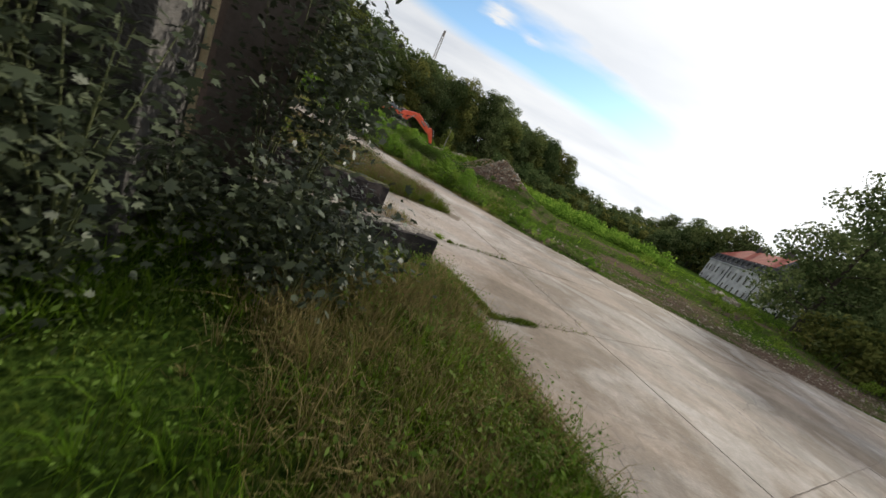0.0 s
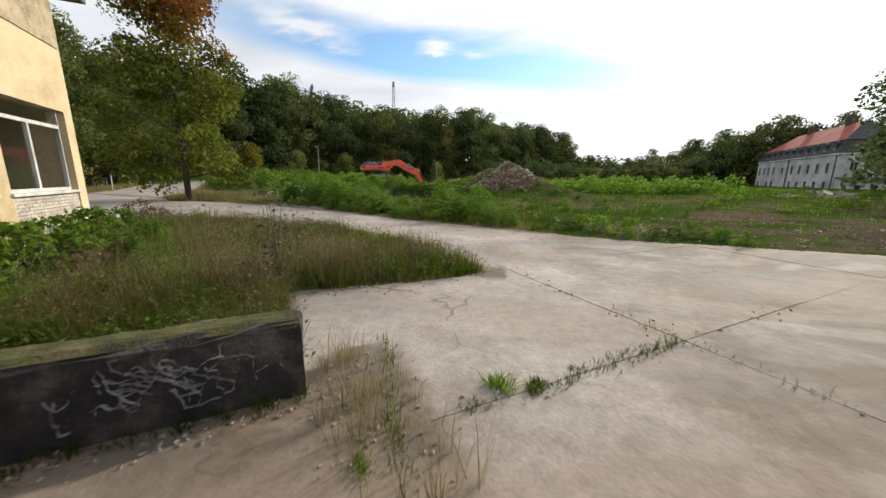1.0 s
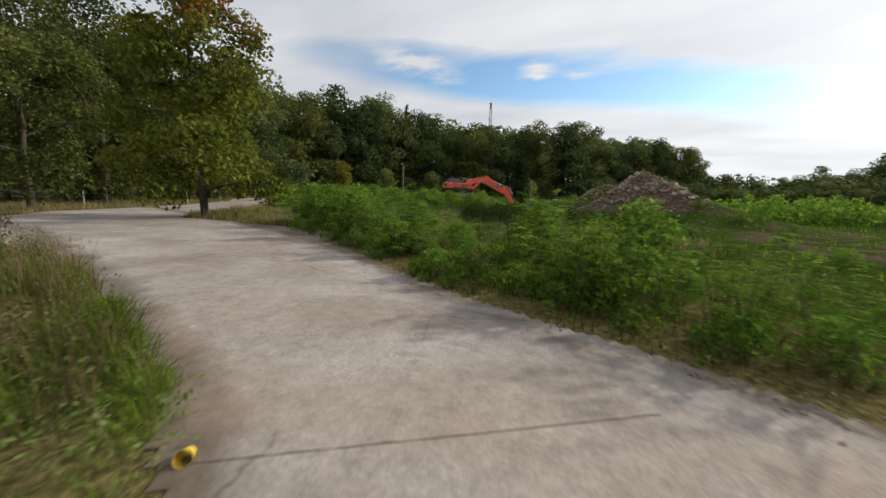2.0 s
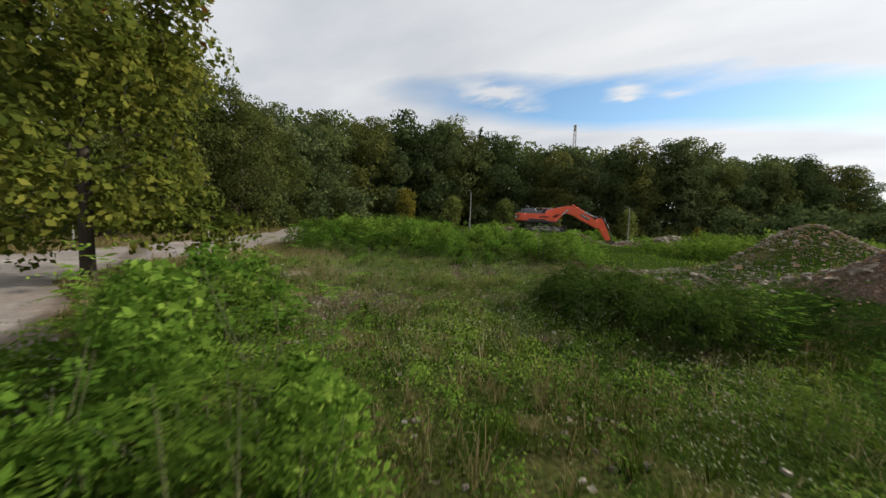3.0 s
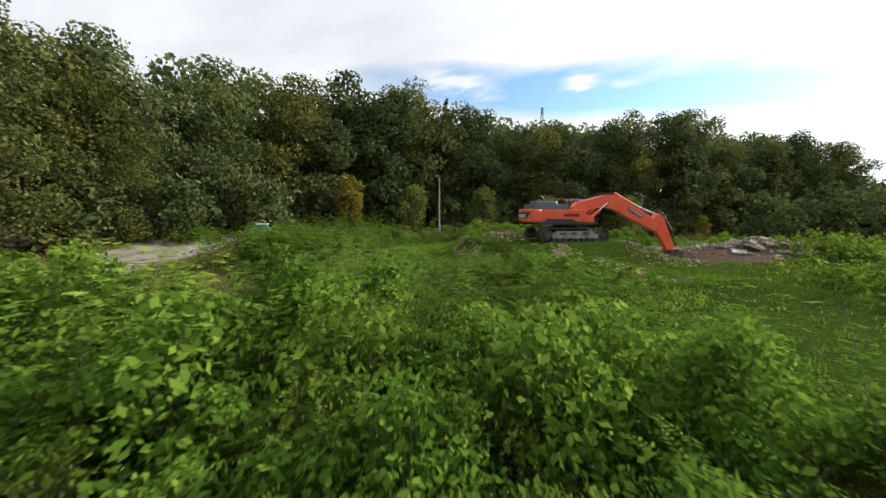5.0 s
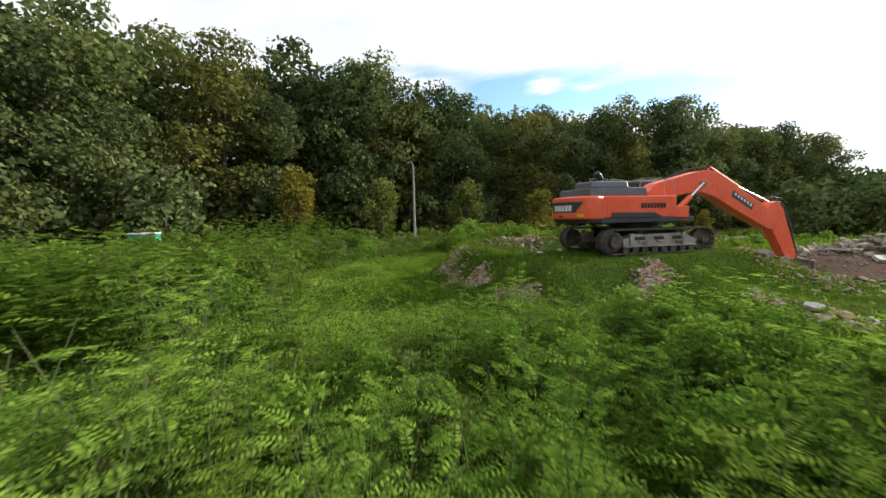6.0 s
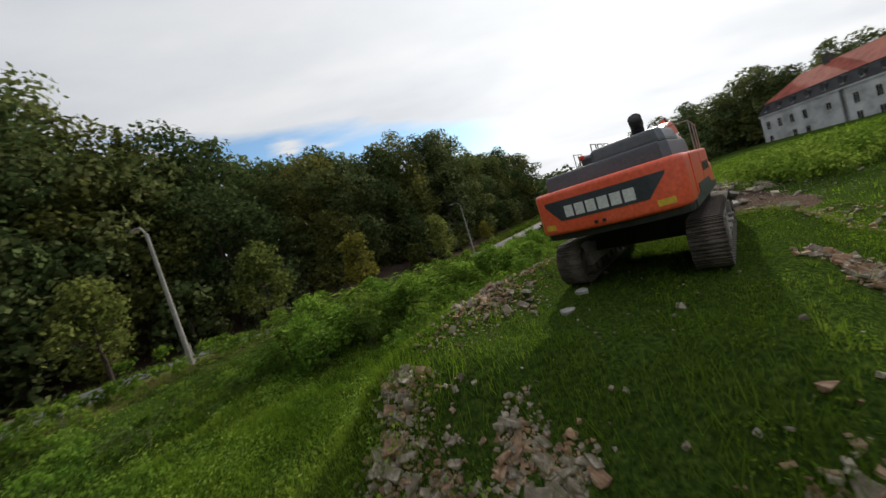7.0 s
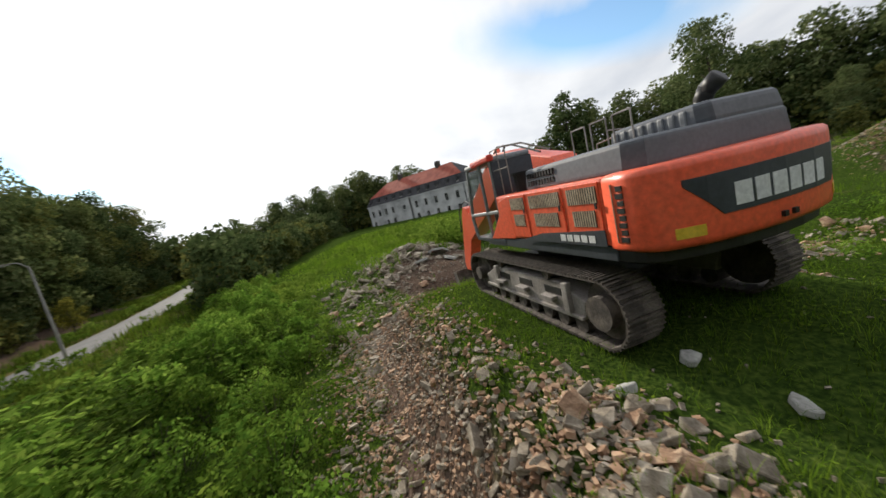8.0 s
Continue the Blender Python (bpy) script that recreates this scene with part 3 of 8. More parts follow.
def height(x, y):
    x, y = np.asarray(x, float), np.asarray(y, float)
    z = 0.005 * np.clip(y - 18, 0, 90)
    dr = near_line(x, y, ROAD)
    rough = smooth(0.0, 5.0, y - np.interp(x, *FAR_EDGE)) * smooth(2.5, 5.0, near_line(x, y, DRIVE)) * smooth(3.5, 6.0, dr)
    z = z + rough * (0.07 * wobble(x, y, 1.0) + 0.12 * wobble(x * 0.35, y * 0.35, 2.0))
    hum = rough * smooth(28, 36, y) * smooth(125, 100, y) * (0.35 + 0.65 * smooth(44, 58, y)) * smooth(4.6, 6.5, np.hypot(x - SITE[0], y - SITE[1]))
    z = z + hum * (0.11 * wobble(x * 1.55, y * 1.55, 61) + 0.14 * np.abs(wobble(x * 0.8, y * 0.8, 62)))
    z = z + 0.75 * smooth(11, 4, dr) * smooth(40, 70, y)
    z = z - 3.0 * smooth(86, 116, y) * smooth(42, 8, dr)
    # mound under the excavator with a higher rim of rubble, and the pit at its bucket
    f, l = site_axes(x, y)
    fw = f + 1.7 * smooth(0.3, 2.0, l)
    flat = smooth(-7.8, -5.1, fw) * smooth(8.2, 3.3, f) * smooth(-4.8, -2.2, l) * smooth(4.7, 3.2, l)
    z = z + (1.34 + 0.10 * wobble(x * 1.3, y * 1.3, 7) * (np.hypot(f, l) > 4)) * flat
    z = z + 0.38 * np.exp(-((l - 3.05) / 0.75) ** 2) * smooth(-8.2, -5.6, f) * smooth(3, -1.0, f)
    z = z - 1.0 * bump_at(x, y, -15.6, 80.6, 1.8, 1.6, 0, 2)
    # spoil heaps and pits
    z = z + 3.2 * bump_at(x, y, 0.5, 48.0, 3.1, 3.1, 0.3, 1.4) + 0.7 * bump_at(x, y, 4.6, 46.6, 4.0, 2.6, -0.3, 2) + 0.25 * bump_at(x, y, 0.9, 49.8, 3.0, 2.5, 0.3, 2) * wobble(x * 2, y * 2, 4)
    z = z - 0.75 * bump_at(x, y, -6.3, 58.0, 4.0, 2.2, 0.6, 2) - 0.4 * bump_at(x, y, -5.5, 50.5, 2.6, 1.6, 0.4, 2)
    z = z + 2.9 * bump_at(x, y, -1.2, 57.4, 3.6, 3.0, 0.4, 1.5) + 0.6 * bump_at(x, y, -12.5, 67.0, 3.0, 2.0, 0.4, 2)
    z = z + 1.0 * bump_at(x, y, -7.5, 87.6, 6.0, 2.8, 0.5, 2)
    z = z + 0.5 * bump_at(x, y, -19.4, 71.2, 1.9, 1.6, 0.3, 2)
    # wooded hill beyond the road
    z = z + 20 * smooth(8, 95, dr) * smooth(-8, 8, (y - 88) * 0.56 - (x + 46) * 0.83) * smooth(260, 120, y)
    return z


def h(x, y):
    return float(height(x, y))


def ground_cover(x, y):
    straw = 0.62 * smooth(3, -4, x) * smooth(44, 22, y) + 0.22 * wobble(x * 0.4, y * 0.4, 5) + 0.22
    la, lb = to_local(x, y)
    straw = straw * (1 - 0.85 * smooth(6.2, 4.6, la) * smooth(10.5, 9.5, lb))
    straw = np.maximum(straw, 0.6 * smooth(10, 5, near_line(x, y, ROAD)))
    straw = np.maximum(straw, 0.85 * smooth(15, 11, near_line(x, y, DRIVE)) * smooth(-22, -27, x))
    bare = (0.33 + 0.28 * wobble(x * 0.7, y * 0.7, 8)) * smooth(54, 46, y) * smooth(30, 36, y) * smooth(-26, -20, x) * np.ones_like(x)
    bare = np.maximum(bare, (0.4 + 0.42 * wobble(x * 0.55, y * 0.8, 41)) * smooth(1.5, 5, x) * smooth(60, 50, x) * smooth(22, 25, y) * smooth(60, 52, y))
    worn = np.clip(0.72 + 0.75 * wobble(x * 1.7, y * 1.7, 19), 0.1, 1)
    for rut, deep, half in ((((-17.6, 48.1), (-16.9, 47.1), (-15.4, 45.2), (-13.8, 43.2)), 1.0, 0.42), (((-15.9, 49.0), (-14.9, 47.3), (-13.6, 45.6)), 0.85, 0.4), (((-13.8, 43.2), (-11.2, 41.4), (-8.6, 39.2)), 0.62, 0.5), (((-13.4, 38.2), (-15.2, 41.0)), 0.6, 0.45), (((-14.6, 37.0), (-17.2, 39.6)), 0.75, 0.7), (((-18.6, 38.7), (-20.2, 40.4)), 0.8, 0.6)):
        d = near_line(x, y, list(rut)) + 0.16 * wobble(x * 2.6, y * 2.6, 20)
        bare = np.maximum(bare, deep * np.maximum(worn, 0.75 if deep > 0.8 else 0.1) * smooth(half * 1.35, half * 0.6, d))
    bare = np.maximum(bare, 1.0 * smooth(0.15, 0.4, bump_at(x, y, 0.5, 48.0, 3.3, 3.3, 0.3, 1.4)))
    f, l = site_axes(x, y)
    bank = np.exp(-((l - 4.3) / 0.8) ** 2) * smooth(-6.0, -4.2, f) * smooth(8, 5, f)
    bare = np.maximum(bare, 0.95 * bank)
    bare = np.maximum(bare, (0.2 + 0.3 * wobble(x * 1.4, y * 1.4, 23)) * smooth(3.2, 2.0, np.hypot(x + 27.6, y - 73.0)))
    bare = np.maximum(bare, 1.0 * smooth(0.2, 0.5, bump_at(x, y, -12.5, 82.5, 5, 3.5, 0.6, 2)))
    bare = np.maximum(bare, (0.5 + 0.35 * wobble(x * 1.2, y * 1.2, 29)) * smooth(0.2, 0.5, bump_at(x, y, -6.3, 58.0, 4.0, 2.2, 0.6, 2)))
    bare = np.maximum(bare, (0.75 + 0.3 * wobble(x, y, 27)) * smooth(1.9, 0.7, near_line(x, y, [(-10.0, 49.8), (-9.2, 53.0), (-7.6, 57.0)])))
    bare = np.maximum(bare, 0.8 * smooth(0.2, 0.5, bump_at(x, y, -5.5, 50.5, 2.6, 1.6, 0.4, 2)))
    bare = np.maximum(bare, (0.55 + 0.3 * wobble(x * 0.5, y * 1.1, 43)) * smooth(5.5, 2.5, np.abs(y - 22.5 - 0.12 * x)) * smooth(1.0, 4, x) * smooth(60, 20, x))
    wood = smooth(5, 9, near_line(x, y, ROAD)) * ((y - 88) * 0.56 - (x + 46) * 0.83 > 0)
    bare = np.maximum(bare, 0.9 * wood)
    return np.clip(bare, 0, 1), np.clip(straw, 0, 1)


def build_ground():
    fine_x, fine_y = np.arange(-62, 30.01, 0.5), np.arange(-8, 112.01, 0.5)
    far = np.array([3, 8, 14, 22, 32, 45, 60, 80, 105, 140, 190, 320, 700, 1400, 2600.0])
    xs = np.concatenate([fine_x[0] - far[::-1], fine_x, fine_x[-1] + far])
    ys = np.concatenate([fine_y[0] - far[::-1], fine_y, fine_y[-1] + far])
    X, Y = np.meshgrid(xs, ys)
    Z = height(X, Y) - 0.016 * yard_mask(X, Y)
    nx, ny = len(xs), len(ys)
    idx = np.arange(nx * ny).reshape(ny, nx)
    faces = np.stack([idx[:-1, :-1], idx[:-1, 1:], idx[1:, 1:], idx[1:, :-1]], -1).reshape(-1, 4)
    ob = mesh_of("ground", np.stack([X, Y, Z], -1).reshape(-1, 3), faces, M_GROUND)
    ob.data.shade_smooth()
    bare, straw = ground_cover(X, Y)
    at = ob.data.color_attributes.new("cover", "FLOAT_COLOR", "POINT")
    buf = np.zeros((nx * ny, 4), np.float32)
    buf[:, 0], buf[:, 1], buf[:, 3] = bare.ravel(), straw.ravel(), 1
    at.data.foreach_set("color", buf.ravel())
    tagged(ob, "uneven ground of turf, dry grass and bare soil", "ground", kind="structure")


build_ground()


def ribbon(name, pts, width, lift, mat, label, category, step=2.0):
    """A strip of road that follows the ground."""
    verts, faces = [], []
    P = [Vector((*p, 0)) for p in pts]
    line = []
    for a, b in zip(P, P[1:]):
        n = max(1, int((b - a).length / step))
        line += [a.lerp(b, i / n) for i in range(n)]
    line.append(P[-1])
    for i, p in enumerate(line):
        d = (line[min(i + 1, len(line) - 1)] - line[max(i - 1, 0)]).normalized()
        s = Vector((-d.y, d.x, 0))
        for k in (-1, -0.33, 0.33, 1):
            q = p + s * k * width / 2
            verts.append((q.x, q.y, h(q.x, q.y) + lift))
        for k in (-1, 1):
            q = p + s * k * (width / 2 + 0.02)
            verts.append((q.x, q.y, h(q.x, q.y) - 0.2))
    for i in range(len(line) - 1):
        a, b = i * 6, i * 6 + 6
        for k in range(3):
            faces.append((a + k, b + k, b + k + 1, a + k + 1))
        faces.append((a + 4, b + 4, b, a)); faces.append((a + 3, b + 3, b + 5, a + 5))
    ob = mesh_of(name, verts, faces, mat)
    return tagged(ob, label, category, kind="structure")


ribbon("road", ROAD, 6.0, 0.06, M_ASPHALT, "pale grey asphalt road beside the wood", "road")


def build_yard():
    yard = empty("pavement", Matrix())
    tagged(yard, "cracked pale concrete slab yard with open joints", "pavement", kind="structure")
    W = 3.4
    for i in range(-20, 16):
        for j in range(-9, 34):
            LN = 3.67 if j < 2 else 1.41 if j == 2 else 2.65
            a0, b0 = 10.0 + i * W + (1.9 if j >= 2 else 0), 12.0 + j * 3.67 if j <= 2 else 20.75 + (j - 3) * 2.65
            corners = [to_world(a0 + W * p, b0 + LN * q) for p in (0, 0.25, 0.5, 0.75, 1) for q in (0, 0.25, 0.5, 0.75, 1)]
            inside = [bool(yard_mask(*c) > 0.5) for c in corners]
            na, nb = ((27, 29) if -3 <= i <= 4 and -5 <= j <= 3 else (11, 12)) if all(inside) else (31, 34)
            g0 = 0.003 if j < 2 and not (i <= -1 and j >= -1) else 0.0
            g1 = 0.003 if j < 2 and not (i <= -2 and j >= -1) else 0.0
            g0, g1 = (0.014 if i == 0 and j <= -2 else g0), (0.014 if i == -1 and j <= -2 else g1)
            gb0, gb1 = (0.003 if j < 3 or (j == 3 and i == -1) else 0.0), (0.003 if j < 2 or (j == 2 and i == -1) else 0.0)
            gb0, gb1 = (0.0, 0.0) if i <= -2 and j in (-1, 0) else (gb0, gb1)
            A = np.linspace(a0 + g0, a0 + W - g1, na); B = np.linspace(b0 + gb0, b0 + LN - gb1, nb)
            GA, GB = np.meshgrid(A, B)
            worn = np.random.default_rng((i + 40) * 97 + j + 40)
            if -3 <= i <= 4 and -5 <= j <= 3:
                chip = lambda k: 0.011 * worn.random(k) ** 2 + 0.002
                GB[0] += chip(na) * (gb0 > 0); GB[-1] -= chip(na) * (gb1 > 0)
                GA[:, 0] += chip(nb) * (g0 > 0); GA[:, -1] -= chip(nb) * (g1 > 0)
            X, Y = to_world(GA, GB)
            if X.min() > 45 or Y.max() < -14:
                continue
            rng = random.Random(i * 91 + j)
            tilt, ta, tb = rng.uniform(-0.004, 0.004), rng.uniform(-0.0015, 0.0015), rng.uniform(-0.0015, 0.0015)
            tilt, ta, tb = (tilt, ta, tb) if j < 2 and not (i < 0 and j >= -1) else (0.0, 0.0, 0.0)
            Z = height(X, Y) + tilt + ta * (GA - a0) + tb * (GB - b0)
            mid = yard_mask((X[:-1, :-1] + X[1:, 1:]) / 2, (Y[:-1, :-1] + Y[1:, 1:]) / 2) > 0.5
            if not mid.any():
                continue
            idx = np.arange(na * nb).reshape(nb, na)
            F = np.stack([idx[:-1, :-1], idx[:-1, 1:], idx[1:, 1:], idx[1:, :-1]], -1)[mid]
            V = np.stack([X, Y, Z], -1).reshape(-1, 3)
            n = len(V)
            low = V.copy(); low[:, 2] -= 0.15
            ring = [idx[0, k] for k in range(na)] + [idx[k, -1] for k in range(1, nb)] + [idx[-1, k] for k in range(na - 2, -1, -1)] + [idx[k, 0] for k in range(nb - 2, 0, -1)]
            used = set(F.ravel().tolist())
            S = [(p, p + n, q + n, q) for p, q in zip(ring, ring[1:] + ring[:1]) if p in used and q in used]
            F = np.concatenate([F, np.array(S, int).reshape(-1, 4)])
            ob = mesh_of("slab", np.concatenate([V, low]), F, M_CONCRETE, yard, flat=True)
            x, y = V[:, 0], V[:, 1]
            la, lb = to_local(x, y)
            d = np.minimum(np.abs(y - np.interp(x, *FAR_EDGE)), np.where(x < -0.5, np.abs(y - np.interp(x, *NEAR_EDGE)), 9))
            d = np.minimum(d, np.where(lb < 13.5, np.abs(la - 6.3) * 1.3, 9))
            d = np.where((la < 6.6) & (lb > 9) & (lb < 13.2), 0.22, d)
            d = np.minimum(d, np.maximum(0, 20.6 + 0.12 * x - y) * 0.6 + 0.15 + 1.2 * smooth(3.8, 0.8, x))
            d = np.minimum(d, 0.36 + 0.6 * smooth(1.6, -0.9, x) + 0.22 * wobble(x * 0.7, y * 0.7, 17))
            d = np.minimum(d, np.where(lb < 15, 0.3 + np.maximum(0, np.abs(la - 18.0) - 1.0), 9))
            dirt = np.tile(smooth(0.9, 0.0, d), 2)
            at = ob.data.color_attributes.new("dirt", "FLOAT_COLOR", "POINT")
            at.data.foreach_set("color", np.repeat(dirt[:, None], 4, 1).astype(np.float32).ravel())

    # soil in the joints
    V, F = [], []
    for a0, b0, a1, b1 in [(10.0 + i * W, -8.0, 10.0 + i * W, 19.3) for i in range(0, 4)] + [(6.0, b, 26.0, b) for b in (-2.68, 0.99, 4.66, 8.33, 12.0, 15.67, 19.34)] + [(8.5, 20.75, 11.9, 20.75)]:
        n = 60
        for k in range(n + 1):
            t = k / n
            a, b = a0 + (a1 - a0) * t, b0 + (b1 - b0) * t
            for o in (-0.03, 0.03):
                x, y = to_world(a + (o if a0 == a1 else 0), b + (o if b0 == b1 else 0))
                V.append((x, y, h(x, y) - (0.2 if yard_mask(x, y) < 0.5 else 0.045 if a0 == a1 and b < 8.3 else 0.007)))
            if k:
                q = len(V)
                F.append((q - 4, q - 3, q - 1, q - 2))
    mesh_of("joint_soil", np.array(V), np.array(F), M_JOINT, yard, "brown soil in the joints")


build_yard()


# ---- the old building, its gate and the two low walls of the lane ----
def build_old_building():
    m = pose(0, 0, 0, 0, 0, 34)
    root = empty("old_building", m)
    tagged(root, "derelict building with yellowed plaster, broken windows and a brown gate", "building")
    # front wall beyond the gate, with two window openings
    x0, x1 = 0.35, 0.7
    for name, y0, y1, z0, z1, mat in (("wall_panel", 13.1, 18.0, 0, 6.7, M_YELLOWWALL), ("wall_panel", 18.0, 19.5, 3.8, 6.7, M_YELLOWWALL),
                                      ("window_pier", 19.5, 20.0, 0, 3.8, M_YELLOWWALL), ("wall_panel", 19.5, 20.0, 3.8, 6.7, M_YELLOWWALL),
                                      ("wall_panel", 20.0, 22.7, 3.8, 6.7, M_YELLOWWALL), ("wall_panel", 22.7, 23.1, 0, 6.7, M_YELLOWWALL)):
        part(name, box_bm(x0, x1, y0, y1, z0 - 0.3, z1), mat, root)
    for y0, y1 in ((18.0, 19.5), (20.0, 22.7)):
        k = 0
        z = -0.1
        while z < 1.4:
            y = y0 - (0.12 if k % 2 else 0)
            while y < y1:
                a, b = max(y, y0) + 0.005, min(y + 0.25, y1) - 0.005
                if b - a > 0.03:
                    part("brick", box_bm(x0, x1 - 0.03, a, b, z + 0.005, z + 0.07), M_BRICK, root)
                y += 0.255
            z += 0.075
            k += 1
        window = part("window", box_bm(x1 - 0.22, x1 - 0.14, y0, y0 + 0.07, 1.5, 3.8), M_WINFRAME, root)
        for a, b, c, d in ((y1 - 0.07, y1, 1.5, 3.8), (y0 + 0.07, y1 - 0.07, 1.5, 1.57), (y0 + 0.07, y1 - 0.07, 3.72, 3.8), (y0 + 0.07, y1 - 0.07, 3.06, 3.14),
                           ((y0 + y1) / 2 - 0.04, (y0 + y1) / 2 + 0.04, 1.57, 3.06)):
            part("window_frame", box_bm(x1 - 0.22, x1 - 0.14, a, b, c, d), M_WINFRAME, window)
        for a, b, c, d in ((y0 + 0.07, (y0 + y1) / 2 - 0.04, 1.57, 3.06), (y0 + 0.07, y1 - 0.07, 3.06, 3.72)):
            g = part("pane", box_bm(x1 - 0.185, x1 - 0.178, a, b, c, d), M_GLASS, window)
            g.visible_shadow = False
        part("window_sill", box_bm(x1 - 0.2, x1 + 0.06, y0 - 0.05, y1 + 0.05, 1.43, 1.5, bevel=0.01), M_WINFRAME, window)
    part("brick_band", prism([(0.36, 5.1), (0.73, 5.1), (0.74, 6.65), (0.36, 6.65)], 13.3, 23.0), M_MASONRY, root, "patch of bare rough masonry under the eaves")
    part("eave", box_bm(0.2, 1.05, 13.0, 24.3, 6.7, 6.95, bevel=0.03), M_BROWNWALL, root)
    part("end_wall", box_bm(-8, 0.35, 22.75, 23.1, -0.3, 6.7), M_YELLOWWALL, root)
    part("back_wall", box_bm(-8.3, -8, 4, 23.1, -0.3, 6.7), M_YELLOWWALL, root)
    part("roof_slab", box_bm(-8.3, 0.7, -2, 23.1, 6.72, 6.94), M_BROWNWALL, root)
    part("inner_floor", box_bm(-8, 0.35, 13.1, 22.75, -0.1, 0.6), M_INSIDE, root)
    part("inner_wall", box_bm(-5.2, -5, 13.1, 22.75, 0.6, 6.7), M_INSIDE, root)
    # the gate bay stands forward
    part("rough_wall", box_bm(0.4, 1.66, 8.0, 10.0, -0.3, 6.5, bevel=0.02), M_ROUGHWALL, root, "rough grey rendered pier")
    part("pale_quoin", box_bm(1.66, 1.74, 9.92, 10.02, -0.3, 6.6, bevel=0.015), M_YELLOWWALL, root, "pale plaster corner strip")
    part("gate_panel", prism([(1.8, -0.2), (2.55, -0.2), (2.62, 0.5), (3.02, 3.6), (3.2, 5.2), (1.8, 5.2)], 10.06, 10.2, 0.01), M_BROWNWALL, root, "brown-grey gate leaf standing open")
    part("gate_back", box_bm(0.9, 1.0, 10.02, 12.9, -0.3, 5.3), M_BROWNWALL, root)
    part("gate_side", prism([(0.7, -0.3), (1.95, -0.3), (2.0, 5.3), (0.7, 5.3)], 12.9, 13.12), M_BROWNWALL, root)
    part("door_strip", box_bm(1.86, 1.92, 12.82, 12.9, 0.2, 2.2), M_WINFRAME, root, "white door strip")
    part("gate_roof", box_bm(0.4, 2.7, 8.0, 13.3, 5.3, 5.45, bevel=0.02), M_BROWNWALL, root)
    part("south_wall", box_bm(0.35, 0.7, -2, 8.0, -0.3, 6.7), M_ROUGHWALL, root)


build_old_building()


def low_wall(name, x0, x1, y0, y1, z, label, top, scrawls=0):
    root = empty(name, pose(0, 0, 0, 0, 0, 34))
    rng = random.Random(int(y0 * 10))
    bm = bmesh.new()
    n = int((x1 - x0) / 0.25)
    rows = []
    prof = [(y0, -0.3), (y0, z * 0.5), (y0, z - 0.05), (y0 + 0.05, z), ((y0 + y1) / 2, z), (y1 - 0.05, z), (y1, z - 0.05), (y1, -0.3)]
    for i in range(n + 1):
        x = x0 + (x1 - x0) * i / n
        rows.append([bm.verts.new((x + (rng.uniform(-0.03, 0.03) if i == n else 0), y + rng.uniform(-0.018, 0.018), zz + (rng.uniform(-0.025, 0.02) if zz > 0.1 else 0))) for y, zz in prof])
    for a, b in zip(rows, rows[1:]):
        for k in range(len(prof) - 1):
            bm.faces.new((a[k], a[k + 1], b[k + 1], b[k]))
    bm.faces.new(rows[-1])
    bmesh.ops.recalc_face_normals(bm, faces=bm.faces)
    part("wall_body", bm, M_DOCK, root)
    bm = bmesh.new()
    g = []
    for i in range(n * 2 + 1):
        x = x0 + (x1 - x0) * i / (n * 2)
        g.append([bm.verts.new((min(x, x1 - 0.02), y0 + (y1 - y0) * (0.06 + 0.88 * k / 5), z + 0.008 + rng.uniform(0, 0.02) * (0 if k in (0, 5) else 1) - (0.03 if k in (0, 5) else 0))) for k in range(6)])
    for a, b in zip(g, g[1:]):
        for k in range(5):
            bm.faces.new((a[k], b[k], b[k + 1], a[k + 1]))
    part("wall_top", bm, top, root)
    for i in range(int(scrawls)):
        x, zz, n, w = (x1 - 1.0 + rng.gauss(0, 0.28) if i % 3 else x0 + 0.8 + rng.random() * (x1 - x0 - 1.0)), z * rng.uniform(0.35, 0.8), rng.randint(6, 13), rng.uniform(0.003, 0.011)
        pts, a = [], rng.uniform(0, 6.28)
        for k in range(n):
            a += rng.uniform(-1.3, 1.3)
            pts.append((min(x1 - 0.05, x), min(z - 0.07, max(0.14, zz))))
            x, zz = x + 0.035 * math.cos(a), zz + 0.035 * math.sin(a)
        bm = bmesh.new()
        vs = [(bm.verts.new((px, y0 - 0.024, pz - w)), bm.verts.new((px + w, y0 - 0.024, pz + w))) for px, pz in pts]
        for (a0, a1), (b0, b1) in zip(vs, vs[1:]):
            try:
                bm.faces.new((a0, b0, b1, a1))
            except ValueError:
                pass
        part("scrawl", bm, M_CHALK, root, "faded white scrawl")
    return tagged(root, label, "low wall")


M_CHALK = material("faded_white_paint", [(0.09, 0.085, 0.085), (0.2, 0.195, 0.195), (0.46, 0.46, 0.46)], 0.8, 7, 40, 0.1)


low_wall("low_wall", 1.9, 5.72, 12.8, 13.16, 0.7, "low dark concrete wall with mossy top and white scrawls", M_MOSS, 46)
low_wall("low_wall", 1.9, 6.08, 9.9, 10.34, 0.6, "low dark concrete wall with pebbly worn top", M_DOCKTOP)


